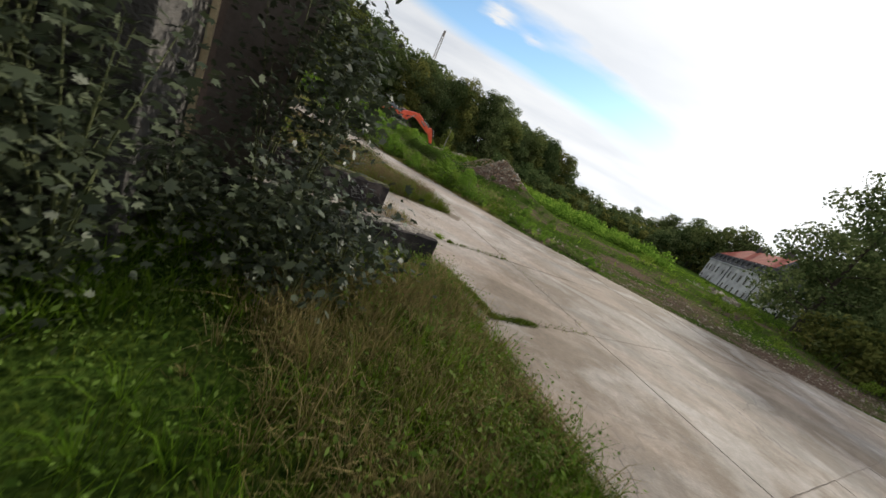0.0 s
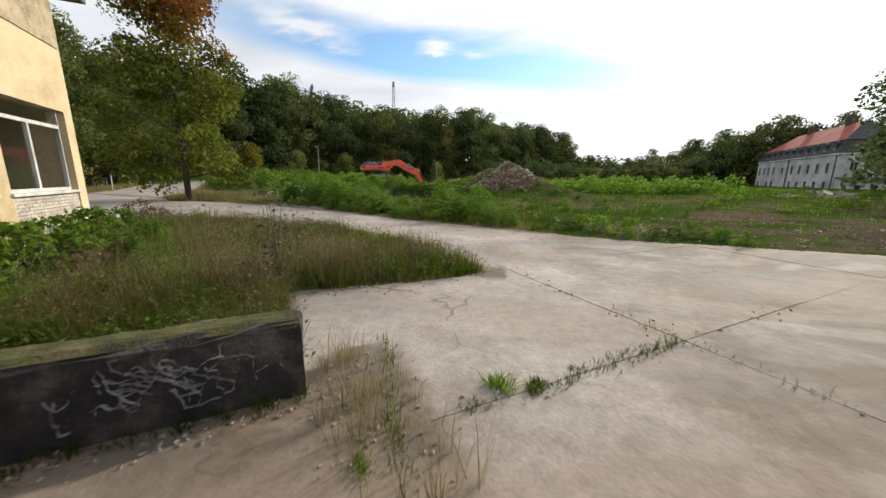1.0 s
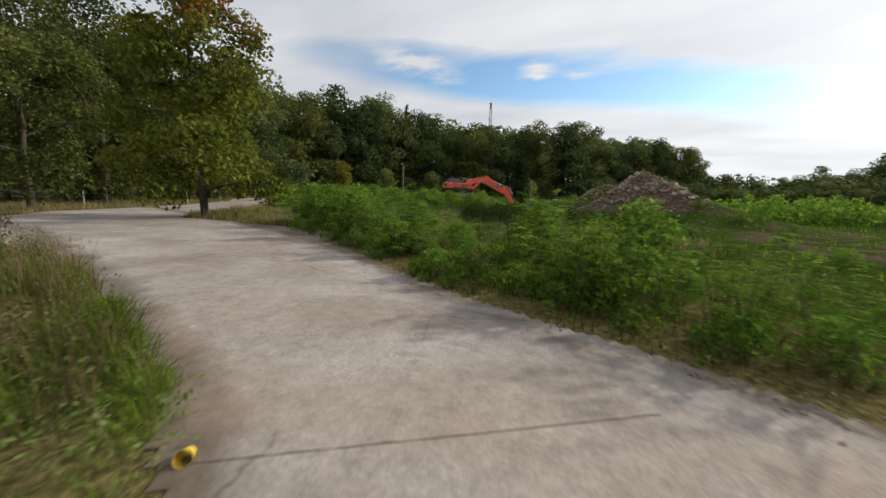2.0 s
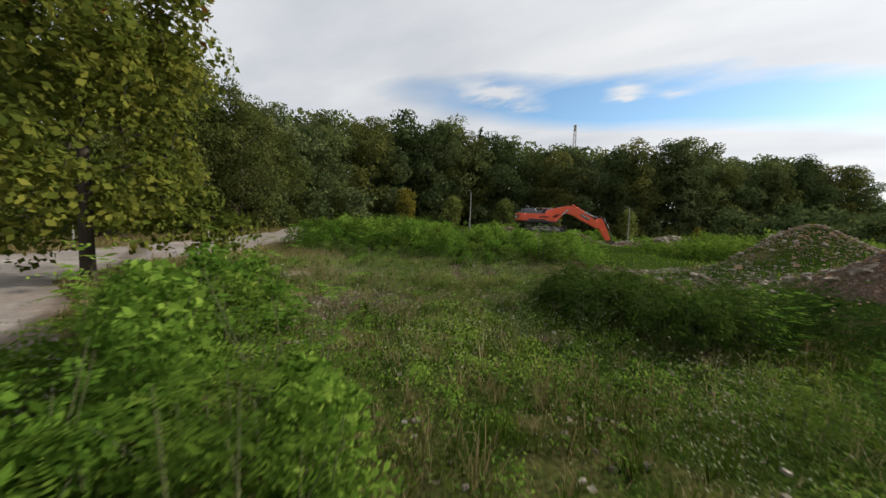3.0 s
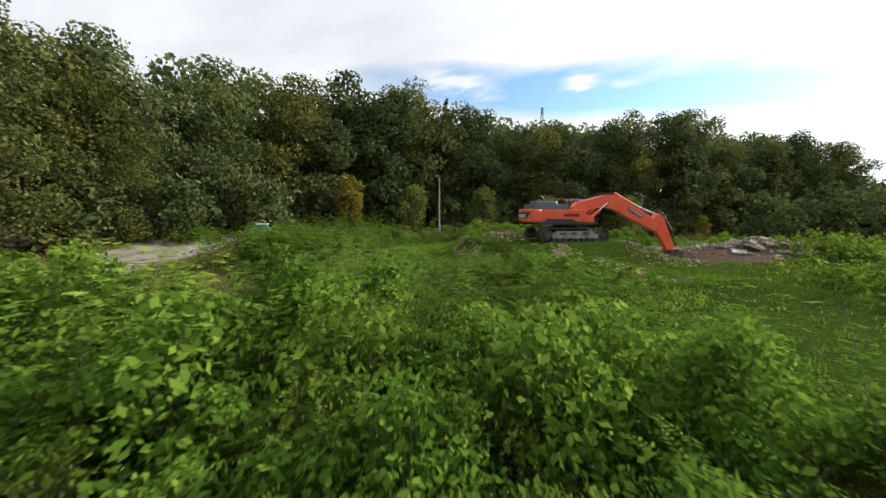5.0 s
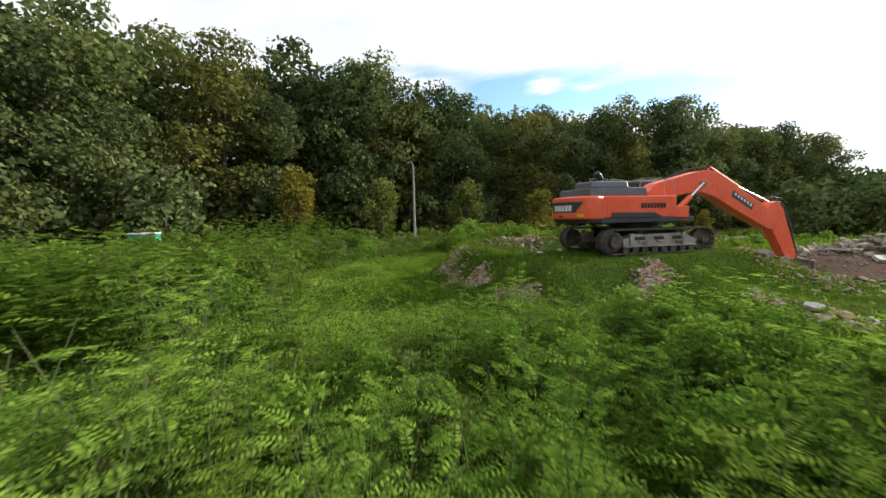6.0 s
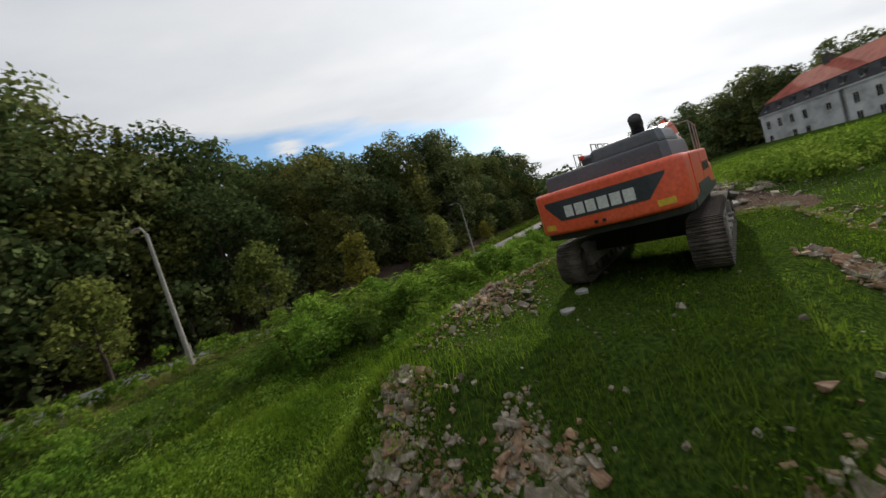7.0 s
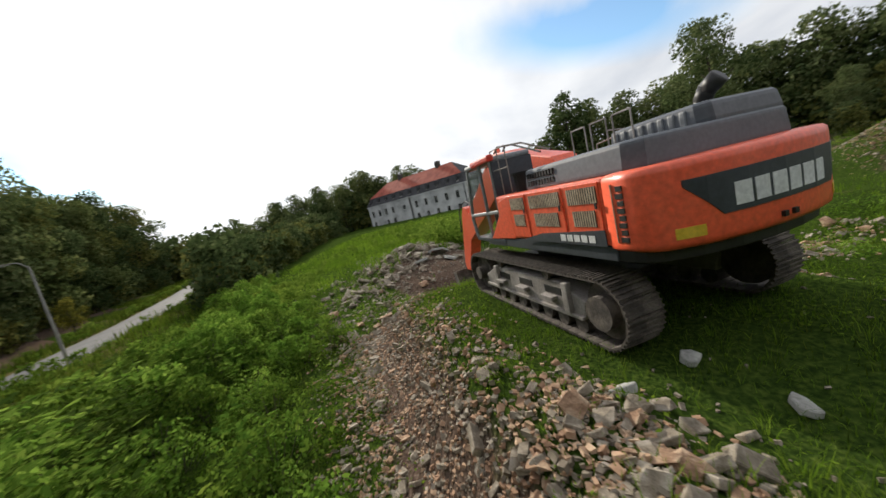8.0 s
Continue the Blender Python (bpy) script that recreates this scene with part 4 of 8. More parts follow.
# ---- the excavator ----
def build_excavator():
    root = empty("excavator", pose(SITE[0], SITE[1], BASE, 0, 0, math.degrees(HEAD)))
    tagged(root, "large orange tracked excavator standing on a grassy mound of rubble", "excavator")

    def hull(outline, z0, z1, inset=0.0, bevel=0.05):
        """A plan outline raised from z0 to z1."""
        bm = bmesh.new()
        cx = sum(p[0] for p in outline) / len(outline)
        lo = [bm.verts.new((x, y, z0)) for x, y in outline]
        hi = [bm.verts.new((cx + (x - cx) * (1 - inset), y * (1 - inset), z1)) for x, y in outline]
        bm.faces.new(list(reversed(lo))); bm.faces.new(hi)
        n = len(outline)
        for i in range(n):
            j = (i + 1) % n
            bm.faces.new((lo[i], lo[j], hi[j], hi[i]))
        bmesh.ops.recalc_face_normals(bm, faces=bm.faces)
        if bevel:
            es = [e for e in bm.edges if abs(e.verts[0].co.z - e.verts[1].co.z) < 1e-4]
            bmesh.ops.bevel(bm, geom=es, offset=bevel, segments=3, affect="EDGES", profile=0.6)
        return bm
    rear = [(-3.22, 1.34), (-3.1, 1.44), (-2.95, 1.48), (-2.55, 1.5), (-2.55, -1.5), (-2.95, -1.48), (-3.1, -1.44), (-3.22, -1.34), (-3.4, -0.95), (-3.49, -0.5), (-3.52, 0), (-3.49, 0.5), (-3.4, 0.95)]
    cw = part("counterweight", hull(rear, 1.44, 2.4, 0.0, 0.1), M_ORANGE, root, "orange counterweight", True)
    low = [(x + 0.12, y * 0.97) for x, y in rear]
    part("counterweight_foot", hull(low, 1.3, 1.46, 0.0, 0.03), M_BLACK, cw)

    def rear_x(y):
        return float(np.interp(abs(y), (0, 0.5, 0.95, 1.34), (-3.52, -3.49, -3.4, -3.22))) 

    def on_rear(name, poly, mat, off):
        bm = bmesh.new()
        ys = sorted({p[0] for p in poly} | {-0.95, -0.5, 0, 0.5, 0.95})
        pts = []
        for (ya, za), (yb, zb) in zip(poly, poly[1:] + poly[:1]):
            pts.append((ya, za))
            inner = [y for y in ys if min(ya, yb) + 1e-6 < y < max(ya, yb) - 1e-6]
            for y in (inner if yb > ya else reversed(inner)):
                pts.append((y, za + (zb - za) * (y - ya) / (yb - ya)))
        cols = {}
        for y, z in pts:
            cols.setdefault(round(y, 4), []).append(z)
        keys = sorted(cols)
        prev = None
        for y in keys:
            lo_, hi_ = min(cols[y]), max(cols[y])
            cur = (bm.verts.new((rear_x(y) - off, y, lo_)), bm.verts.new((rear_x(y) - off, y, hi_)))
            if prev:
                try:
                    bm.faces.new((prev[0], cur[0], cur[1], prev[1]))
                except ValueError:
                    pass
            prev = cur
        bmesh.ops.remove_doubles(bm, verts=bm.verts, dist=1e-4)
        made = bmesh.ops.extrude_face_region(bm, geom=list(bm.faces))
        for v in [g for g in made["geom"] if isinstance(g, bmesh.types.BMVert)]:
            v.co.x += 0.02
        bmesh.ops.recalc_face_normals(bm, faces=bm.faces)
        return part(name, bm, mat, cw)
    on_rear("decal_panel", [(-1.2, 2.18), (-1.2, 2.13), (-0.9, 1.74), (0.8, 1.74), (1.16, 2.11), (1.16, 2.18)], M_GREY, 0.012)
    # six plain white blocks where the maker's mark stands
    for i in range(6):
        y = 0.68 - i * 0.236
        on_rear("mark_block", [(y - 0.2, 1.8), (y - 0.01, 1.8), (y - 0.01, 2.04), (y - 0.2, 2.04)], M_WHITE, 0.02)
    for s in (-1, 1):
        y0, y1 = min(s * 1.0, s * 1.27), max(s * 1.0, s * 1.27)
        on_rear("reflector", [(y0, 1.56), (y1, 1.56), (y1, 1.68), (y0, 1.68)], M_YELLOW, 0.01)
    for y in (-0.08, 0.08):
        part("tow_hole", prism([(-3.55, 1.54), (-3.45, 1.54), (-3.45, 1.6), (-3.55, 1.6)], y - 0.03, y + 0.03), M_BLACK, cw)
    # side bodies
    for s, name in ((1, "side_panel"), (-1, "side_panel")):
        x1 = 0.6 if s > 0 else 0.85
        body = part(name, box_bm(-2.56, x1, min(s * 0.5, s * 1.49), max(s * 0.5, s * 1.49), 1.5, 2.38, bevel=0.05), M_ORANGE, root)
        part("skirt", box_bm(-2.6, x1 + 0.9, min(s * 0.6, s * 1.47), max(s * 0.6, s * 1.47), 1.3, 1.5, bevel=0.02), M_GREY, root)
        doors = ((-2.5, -1.78), (-1.72, -0.7), (-0.64, 0.0)) if s > 0 else ((-2.4, -1.0), (-0.95, 0.4))
        for a, b in doors:
            d = part("side_door", box_bm(a + 0.02, b - 0.02, min(s * 1.485, s * 1.505), max(s * 1.485, s * 1.505), 1.56, 2.34, bevel=0.006), M_ORANGE, body)
            if s > 0:
                for z0, z1, w in ((2.07, 2.29, 0.96), (1.76, 1.98, 0.76)):
                    m_ = (a + b) / 2
                    hw = (b - a) * w / 2 - 0.04
                    part("grille", box_bm(m_ - hw, m_ + hw, 1.495, 1.508, z0, z1), M_BLACK, d)
                    k = int((2 * hw) / 0.045)
                    for q in range(k):
                        x = m_ - hw + 2 * hw * (q + 0.5) / k
                        part("grille_bar", box_bm(x - 0.011, x + 0.011, 1.505, 1.516, z0, z1), M_SLAT, d)
                part("door_latch", box_bm(a + 0.06, a + 0.1, 1.512, 1.53, 2.0, 2.08, bevel=0.005), M_BLACK, d)
    part("front_corner", prism([(0.0, 1.5), (1.25, 1.44), (1.1, 1.52), (0.58, 1.98), (0.5, 2.28), (0.0, 2.36)], 1.3, 1.495, 0.02), M_ORANGE, root)
    part("number_panel", prism([(-2.5, 1.5), (-0.3, 1.5), (-1.0, 1.64), (-2.5, 1.72)], 1.506, 1.514), M_GREY, root)
    for i in range(5):
        part("mark_block", box_bm(-2.3 + i * 0.16, -2.18 + i * 0.16, 1.514, 1.52, 1.54, 1.64), M_WHITE, root)
    for i in range(8):
        part("mark_block", box_bm(-2.85, -2.74 - 0.02 * (i % 2), 1.485, 1.5, 1.57 + i * 0.088, 1.63 + i * 0.088), M_BLACK, root)
    part("mark_line", box_bm(-2.69, -2.68, 1.485, 1.503, 1.56, 2.28), M_SLAT, root)
    part("number_panel", prism([(-2.2, 1.52), (0.2, 1.52), (-0.2, 1.7), (-2.2, 1.72)], -1.516, -1.506), M_GREY, root)
    for i in range(8):
        part("mark_block", box_bm(-0.85 + i * 0.15, -0.74 + i * 0.15, -1.516, -1.504, 1.88, 2.08), M_BLACK, root)
    part("deck", box_bm(-2.5, 1.5, -0.5, 0.5, 1.25, 1.85), M_GREY, root)
    part("turntable", (lambda bm: (cylinder(bm, (0, 0, 1.0), (0, 0, 1.38), 0.95, n=32), bm)[1])(bmesh.new()), M_BLACK, root)
    # hood
    part("hood_low", hull([(-2.95, 1.18), (-2.7, 1.3), (-0.4, 1.3), (-0.4, -1.3), (-2.7, -1.3), (-2.95, -1.18)], 2.37, 2.74, 0.03, 0.06), M_HOOD, root, "slate grey engine hood")
    hood = part("hood_high", hull([(-2.9, 0.0), (-2.74, 0.12), (-1.3, 0.12), (-1.2, 0.02), (-1.2, -1.2), (-1.3, -1.27), (-2.72, -1.27), (-2.9, -1.18)], 2.7, 3.0, 0.05, 0.08), M_HOOD, root)
    for i in range(8):
        part("hood_rib", box_bm(-2.62 + i * 0.165, -2.52 + i * 0.165, -0.02, 0.13, 2.72, 2.95, bevel=0.025), M_HOODRIB, hood)
    for z in (2.44, 2.57):
        for i in range(10):
            part("hood_slot", box_bm(-1.3 + i * 0.085, -1.255 + i * 0.085, 1.24, 1.3, z, z + 0.085), M_BLACK, root)
    part("exhaust", (lambda bm: (cylinder(bm, (-2.2, -0.75, 2.95), (-2.2, -0.75, 3.12), 0.11, n=14), cylinder(bm, (-2.19, -0.75, 3.06), (-2.28, -0.77, 3.25), 0.12, n=14), cylinder(bm, (-2.26, -0.77, 3.21), (-2.44, -0.79, 3.34), 0.125, n=14), bm)[3])(bmesh.new()), M_BLACK, root, "black exhaust stack", True)
    part("air_cleaner", (lambda bm: (cylinder(bm, (0.0, 1.05, 2.36), (0.0, 1.05, 2.7), 0.22, n=18), cylinder(bm, (0.0, 1.05, 2.7), (0.0, 1.05, 2.75), 0.25, n=18), bm)[2])(bmesh.new()), M_BLACK, root)
    # cab
    cab = part("cab", prism([(0.55, 1.4), (2.15, 1.4), (2.3, 1.9), (1.95, 3.1), (0.75, 3.1), (0.55, 2.5)], 0.5, 0.56, 0.02), M_GREY, root, "operator's cab with glazed sides")
    part("cab_floor", box_bm(0.55, 2.2, 0.5, 1.48, 1.36, 1.46, bevel=0.02), M_GREY, cab)
    part("cab_roof", box_bm(0.6, 2.05, 0.48, 1.5, 3.1, 3.22, bevel=0.05), M_CABGREY, cab, "pale grey cab roof")
    part("roof_stripe", box_bm(0.5, 1.55, 1.38, 1.53, 3.12, 3.26, bevel=0.04), M_RED, cab, "red stripe along the cab roof")
    part("cab_back", box_bm(0.52, 0.6, 0.52, 1.46, 1.46, 3.1), M_GREY, cab)
    for pts in ([(0.6, 1.45, 1.46), (0.6, 1.45, 3.12)], [(1.2, 1.46, 1.46), (1.2, 1.46, 3.12)], [(2.18, 1.45, 1.46), (2.28, 1.45, 1.9), (1.97, 1.45, 3.12)], [(2.18, 0.55, 1.46), (2.28, 0.55, 1.9), (1.97, 0.55, 3.12)], [(0.6, 1.46, 2.05), (2.25, 1.46, 2.0)]):
        part("cab_post", pipe(pts, 0.045, 6), M_CABGREY, cab)
    for poly in ([(1.25, 2.08), (2.2, 2.06), (1.95, 3.05), (1.25, 3.05)], [(0.65, 2.1), (1.15, 2.1), (1.15, 3.05), (0.78, 3.05)], [(1.25, 1.5), (2.12, 1.5), (2.2, 1.96), (1.25, 1.98)]):
        g = part("cab_window", prism(poly, 1.45, 1.458), M_GLASS, cab)
        g.visible_shadow = False
    part("seat", box_bm(0.95, 1.4, 0.75, 1.25, 1.5, 2.0, bevel=0.05), M_BLACK, cab)
    part("seat_back", box_bm(0.82, 0.98, 0.75, 1.25, 1.9, 2.6, bevel=0.05), M_BLACK, cab)
    # rails
    def rail(*pts, r=0.014):
        return part("handrail", pipe(list(pts), r, 6), M_FRAME, root, "thin steel handrail")
    rail((0.55, 1.42, 2.36), (0.55, 1.42, 3.3), (-0.1, 1.42, 3.3), (-0.1, 1.42, 2.36))
    rail((0.25, 1.42, 2.36), (0.25, 1.42, 3.3))
    rail((0.55, 1.42, 2.9), (-0.1, 1.42, 2.9))
    for x in (-1.6, -1.1, -0.6):
        rail((x, 0.3, 2.72), (x, 0.3, 3.22), (x - 0.36, 0.3, 3.22), (x - 0.36, 0.3, 2.72))
    rail((-0.3, -1.4, 2.36), (-0.3, -1.4, 3.1), (0.8, -1.4, 3.0), (0.8, -1.4, 2.36))
    rail((0.3, -1.4, 2.36), (0.3, -1.4, 3.04))
    rail((-0.3, -0.75, 2.36), (-0.3, -0.75, 3.15), (-0.3, -1.4, 3.1))
    for i in range(3):
        part("step", box_bm(1.5, 1.72, -1.4, -0.8, 1.34 + i * 0.25, 1.38 + i * 0.25), M_GREY, root)
    part("tool_box", box_bm(0.85, 1.5, -1.47, -0.75, 1.3, 1.95, bevel=0.03), M_ORANGE, root)
    # boom, arm, bucket and rams
    boom_pts = [(0.3, 2.0), (0.6, 1.75), (1.65, 2.4), (2.3, 2.52), (3.0, 2.56), (3.7, 2.36), (5.05, 1.68), (7.05, 0.75), (7.4, 0.95), (7.35, 1.35), (6.5, 2.0), (5.05, 2.75), (4.3, 3.22), (3.9, 3.42), (3.55, 3.52), (3.2, 3.54), (2.8, 3.49), (2.2, 3.34), (0.6, 2.95), (0.3, 2.6)]
    boom = part("boom", prism(boom_pts, -0.62, 0.0, 0.03), M_ORANGE, root, "orange boom")
    part("boom_mark", prism([(4.75, 2.62), (5.95, 1.98), (5.85, 1.72), (4.65, 2.36)], -0.632, -0.618), M_GREY, boom)
    for i in range(6):
        f = i / 6
        x, z = 4.8 + 1.08 * f, 2.42 - 0.58 * f
        part("mark_block", prism([(x, z), (x + 0.1, z - 0.055), (x + 0.15, z + 0.05), (x + 0.05, z + 0.105)], -0.638, -0.63), M_WHITE, boom)
    part("boom_pin", (lambda bm: (cylinder(bm, (2.95, -0.78, 2.95), (2.95, 0.16, 2.95), 0.12, n=16), bm)[1])(bmesh.new()), M_STEEL, boom)
    for y in (-0.73, 0.11):
        part("ram_barrel", (lambda bm: (cylinder(bm, (1.3, y, 1.5), (2.3, y, 2.35), 0.12, n=14), bm)[1])(bmesh.new()), M_ORANGE, boom)
        part("ram_rod", (lambda bm: (cylinder(bm, (2.3, y, 2.35), (2.95, y, 2.95), 0.065, n=12), bm)[1])(bmesh.new()), M_STEEL, boom)
    arm_pts = [(6.95, 1.75), (7.15, 2.05), (7.5, 2.12), (7.85, 1.75), (8.2, 0.95), (8.85, -0.45), (8.75, -0.75), (8.3, -0.75), (7.3, 0.7), (7.0, 1.2)]
    arm = part("arm", prism(arm_pts, -0.54, -0.08, 0.03), M_ORANGE, root, "orange arm")
    part("arm_ram", (lambda bm: (cylinder(bm, (3.7, -0.31, 3.66), (5.3, -0.31, 2.82), 0.1, n=14), bm)[1])(bmesh.new()), M_ORANGE, boom)
    part("arm_ram_rod", (lambda bm: (cylinder(bm, (5.3, -0.31, 2.82), (7.15, -0.31, 2.1), 0.06, n=12), bm)[1])(bmesh.new()), M_STEEL, boom)
    part("bucket_ram", (lambda bm: (cylinder(bm, (7.9, -0.31, 2.0), (8.7, -0.31, 0.7), 0.1, n=12), cylinder(bm, (8.7, -0.31, 0.7), (9.2, -0.31, -0.5), 0.055, n=12), bm)[2])(bmesh.new()), M_BLACK, arm)
    for y in (-0.45, -0.16):
        part("hose", pipe([(1.2, y, 3.15), (2.5, y, 3.6), (3.4, y, 3.72), (5.0, y, 2.9), (6.5, y, 2.16), (7.3, y, 2.35), (8.2, y, 2.05), (8.6, y, 1.0)], 0.025, 6), M_BLACK, boom)
    bucket = prism([(8.75, -0.7), (9.2, -0.8), (9.1, -1.4), (8.7, -1.7), (8.1, -1.75), (7.75, -1.4), (8.3, -1.45), (8.55, -1.2)], -1.1, 0.48, 0.02)
    part("bucket", bucket, M_TRACK, root)
    # undercarriage
    part("car_body", prism([(-1.2, 0.55), (1.2, 0.55), (1.0, 1.0), (-1.0, 1.0)], -1.3, 1.3, 0.05), M_BLACK, root).matrix_local = pose(0.0, -0.03, 0, 0, 0, 1.3)
    R0, X0 = 0.5, 2.15
    per = 2 * (2 * X0) + 2 * math.pi * R0
    nsh = 50

    def along(s):
        s %= per
        if s < 2 * X0:
            return (-X0 + s, 0.02, 0.0)
        s -= 2 * X0
        if s < math.pi * R0:
            a = s / R0
            return (X0 + R0 * math.sin(a), 0.02 + R0 - R0 * math.cos(a), a)
        s -= math.pi * R0
        if s < 2 * X0:
            return (X0 - s, 0.02 + 2 * R0, math.pi)
        s -= 2 * X0
        a = s / R0
        return (-X0 - R0 * math.sin(a), 0.02 + R0 + R0 * math.cos(a), math.pi + a)
    shoe = bpy.data.meshes.new("shoe")
    bm = bmesh.new()
    w = per / nsh * 0.94
    box(bm, -w / 2, w / 2, -0.3, 0.3, 0.0, 0.03)
    for x in (-w * 0.35, 0.0, w * 0.35):
        box(bm, x - 0.012, x + 0.012, -0.3, 0.3, -0.03, 0.0)
    bm.to_mesh(shoe); bm.free()
    shoe.materials.append(M_TRACK)
    for s in (1, -1):
        yc = s * 1.37
        track = part("track_frame", prism([(-1.75, 0.3), (1.75, 0.3), (1.8, 0.55), (1.2, 0.82), (-1.2, 0.82), (-1.8, 0.6)], yc - 0.22, yc + 0.22, 0.03), M_FRAME, root, "dusty steel track frame")
        for x in (-1.25, -0.35, 0.55):
            part("frame_opening", box_bm(x, x + 0.5, min(yc + s * 0.2, yc + s * 0.228), max(yc + s * 0.2, yc + s * 0.228), 0.58, 0.72, bevel=0.02), M_BLACK, track)
        part("frame_rail", box_bm(-1.75, 1.75, min(yc + s * 0.2, yc + s * 0.27), max(yc + s * 0.2, yc + s * 0.27), 0.3, 0.36, bevel=0.01), M_FRAME, track)
        for x in (-1.5, 1.0):
            part("frame_lug", box_bm(x, x + 0.14, min(yc + s * 0.2, yc + s * 0.3), max(yc + s * 0.2, yc + s * 0.3), 0.36, 0.86, bevel=0.02), M_FRAME, track)
        track.matrix_local = pose(0.0, -0.03, 0, 0, 0, 1.3)
        for i in range(nsh):
            x, z, a = along(i * per / nsh)
            o = new("shoe", shoe)
            o.parent = track
            o.matrix_local = pose(x, yc, z, 0, -math.degrees(a), 0)
        for x, r, nm in ((-X0, 0.42, "sprocket"), (X0, 0.44, "idler")):
            part(nm, (lambda bm: (cylinder(bm, (x, yc - 0.12, 0.53), (x, yc + 0.12, 0.53), r, n=26), cylinder(bm, (x, yc + s * 0.1, 0.53), (x, yc + s * 0.3, 0.53), 0.25 if nm == "sprocket" else 0.16, n=22), bm)[2])(bmesh.new()), M_TRACK, track)
        for i in range(8):
            x = -1.6 + i * 0.457
            part("roller", (lambda bm: (cylinder(bm, (x, yc - 0.2, 0.2), (x, yc + 0.2, 0.2), 0.15, n=14), bm)[1])(bmesh.new()), M_TRACK, track)
        for x in (-0.9, 0.9):
            part("top_roller", (lambda bm: (cylinder(bm, (x, yc - 0.15, 0.92), (x, yc + 0.25, 0.92), 0.09, n=12), bm)[1])(bmesh.new()), M_TRACK, track)
        for x in (-1.1, -0.2, 0.7):
            part("track_step", box_bm(x, x + 0.35, min(yc + s * 0.2, yc + s * 0.34), max(yc + s * 0.2, yc + s * 0.34), 0.5, 0.56, bevel=0.01), M_FRAME, track)


build_excavator()


# ---- the big house ----
def build_house():
    root = empty("house", pose(95.6, 131.7, -1.0, 0, 0, math.degrees(math.atan2(0.951, 0.309))))
    tagged(root, "long stained white house with red roof, dormers and two chimneys", "house")
    X0, X1, W = -25.5, 27.0, 7.0        # x runs along the ridge, +y is the yard side
    EAVE = 9.6
    part("wall", box_bm(X0, X1, -W, W, -1.5, EAVE), M_HOUSEWALL, root)
    part("cornice", box_bm(X0 - 0.3, X1 + 0.3, -W - 0.3, W + 0.3, EAVE, EAVE + 0.35), M_HOUSEWALL, root)

    def frustum(x0, x1, w0, z0, x2, x3, w1, z1):
        bm = bmesh.new()
        lo = [bm.verts.new(p) for p in ((x0, -w0, z0), (x1, -w0, z0), (x1, w0, z0), (x0, w0, z0))]
        hi = [bm.verts.new(p) for p in ((x2, -w1, z1), (x3, -w1, z1), (x3, w1, z1), (x2, w1, z1))]
        bm.faces.new(list(reversed(lo))); bm.faces.new(hi)
        for i in range(4):
            j = (i + 1) % 4
            bm.faces.new((lo[i], lo[j], hi[j], hi[i]))
        return bm
    part("mansard", frustum(X0 - 0.3, X1 + 0.3, W + 0.3, EAVE + 0.35, X0 + 1.2, X1 - 1.2, W - 1.2, 13.2), M_SLATE, root, "dark slate mansard")
    bm = frustum(X0 + 1.0, X1 - 1.0, W - 1.0, 13.2, X0 + 8.5, X1 - 8.5, 0.15, 18.3)
    bm.normal_update()
    for f in bm.faces:
        f.material_index = 1 if abs(f.normal.x) > 0.3 else 0
    part("roof", bm, [M_ROOF, M_SLATE], root, "faded red tiled roof with dark hipped ends")
    for x in (-10.5, 10.2):
        part("chimney", box_bm(x - 0.8, x + 0.8, -0.7, 0.9, 16.5, 20.2, bevel=0.1), M_ROUGHWALL, root)

    def window(x, z, w, hh, y, turn=0):
        win = part("window", box_bm(-w / 2, w / 2, -0.02, 0.05, -hh / 2, hh / 2), M_DARKGLASS, root)
        win.matrix_local = pose(x, y, z, 0, 0, turn)
        for a, b, c, d in ((-w / 2 - 0.1, -w / 2, -hh / 2, hh / 2), (w / 2, w / 2 + 0.1, -hh / 2, hh / 2), (-w / 2 - 0.1, w / 2 + 0.1, hh / 2, hh / 2 + 0.12), (-0.04, 0.04, -hh / 2, hh / 2)):
            part("window_frame", box_bm(a, b, 0.0, 0.09, c, d), M_WINFRAME, win)
        part("window_sill", box_bm(-w / 2 - 0.15, w / 2 + 0.15, 0.0, 0.18, -hh / 2 - 0.14, -hh / 2), M_HOUSEWALL, win)
    for f in (0.05, 0.13, 0.21, 0.29, 0.42, 0.55, 0.645, 0.74, 0.835, 0.93):
        x = X1 + (X0 - X1) * f
        window(x, 6.5, 1.3, 2.5 if f != 0.42 else 1.8, W)
        if f not in (0.13, 0.42):
            window(x, 2.2, 1.3, 1.9, W)
    for i in range(11):
        x = X0 + 2.6 + (X1 - X0 - 5.2) * i / 10
        d = part("dormer", box_bm(x - 0.75, x + 0.75, W - 2.0, W - 0.1, 10.4, 12.0), M_SLATE, root)
        part("dormer_roof", (lambda bm: (cylinder(bm, (x, W - 2.0, 12.0), (x, W - 0.02, 12.0), 0.8, n=16), bm)[1])(bmesh.new()), M_SLATE, d)
        part("window", box_bm(x - 0.5, x + 0.5, W - 0.12, W - 0.06, 10.7, 12.1), M_WINFRAME, d)
        part("pane", box_bm(x - 0.38, x + 0.38, W - 0.08, W - 0.03, 10.85, 11.95), M_DARKGLASS, d)
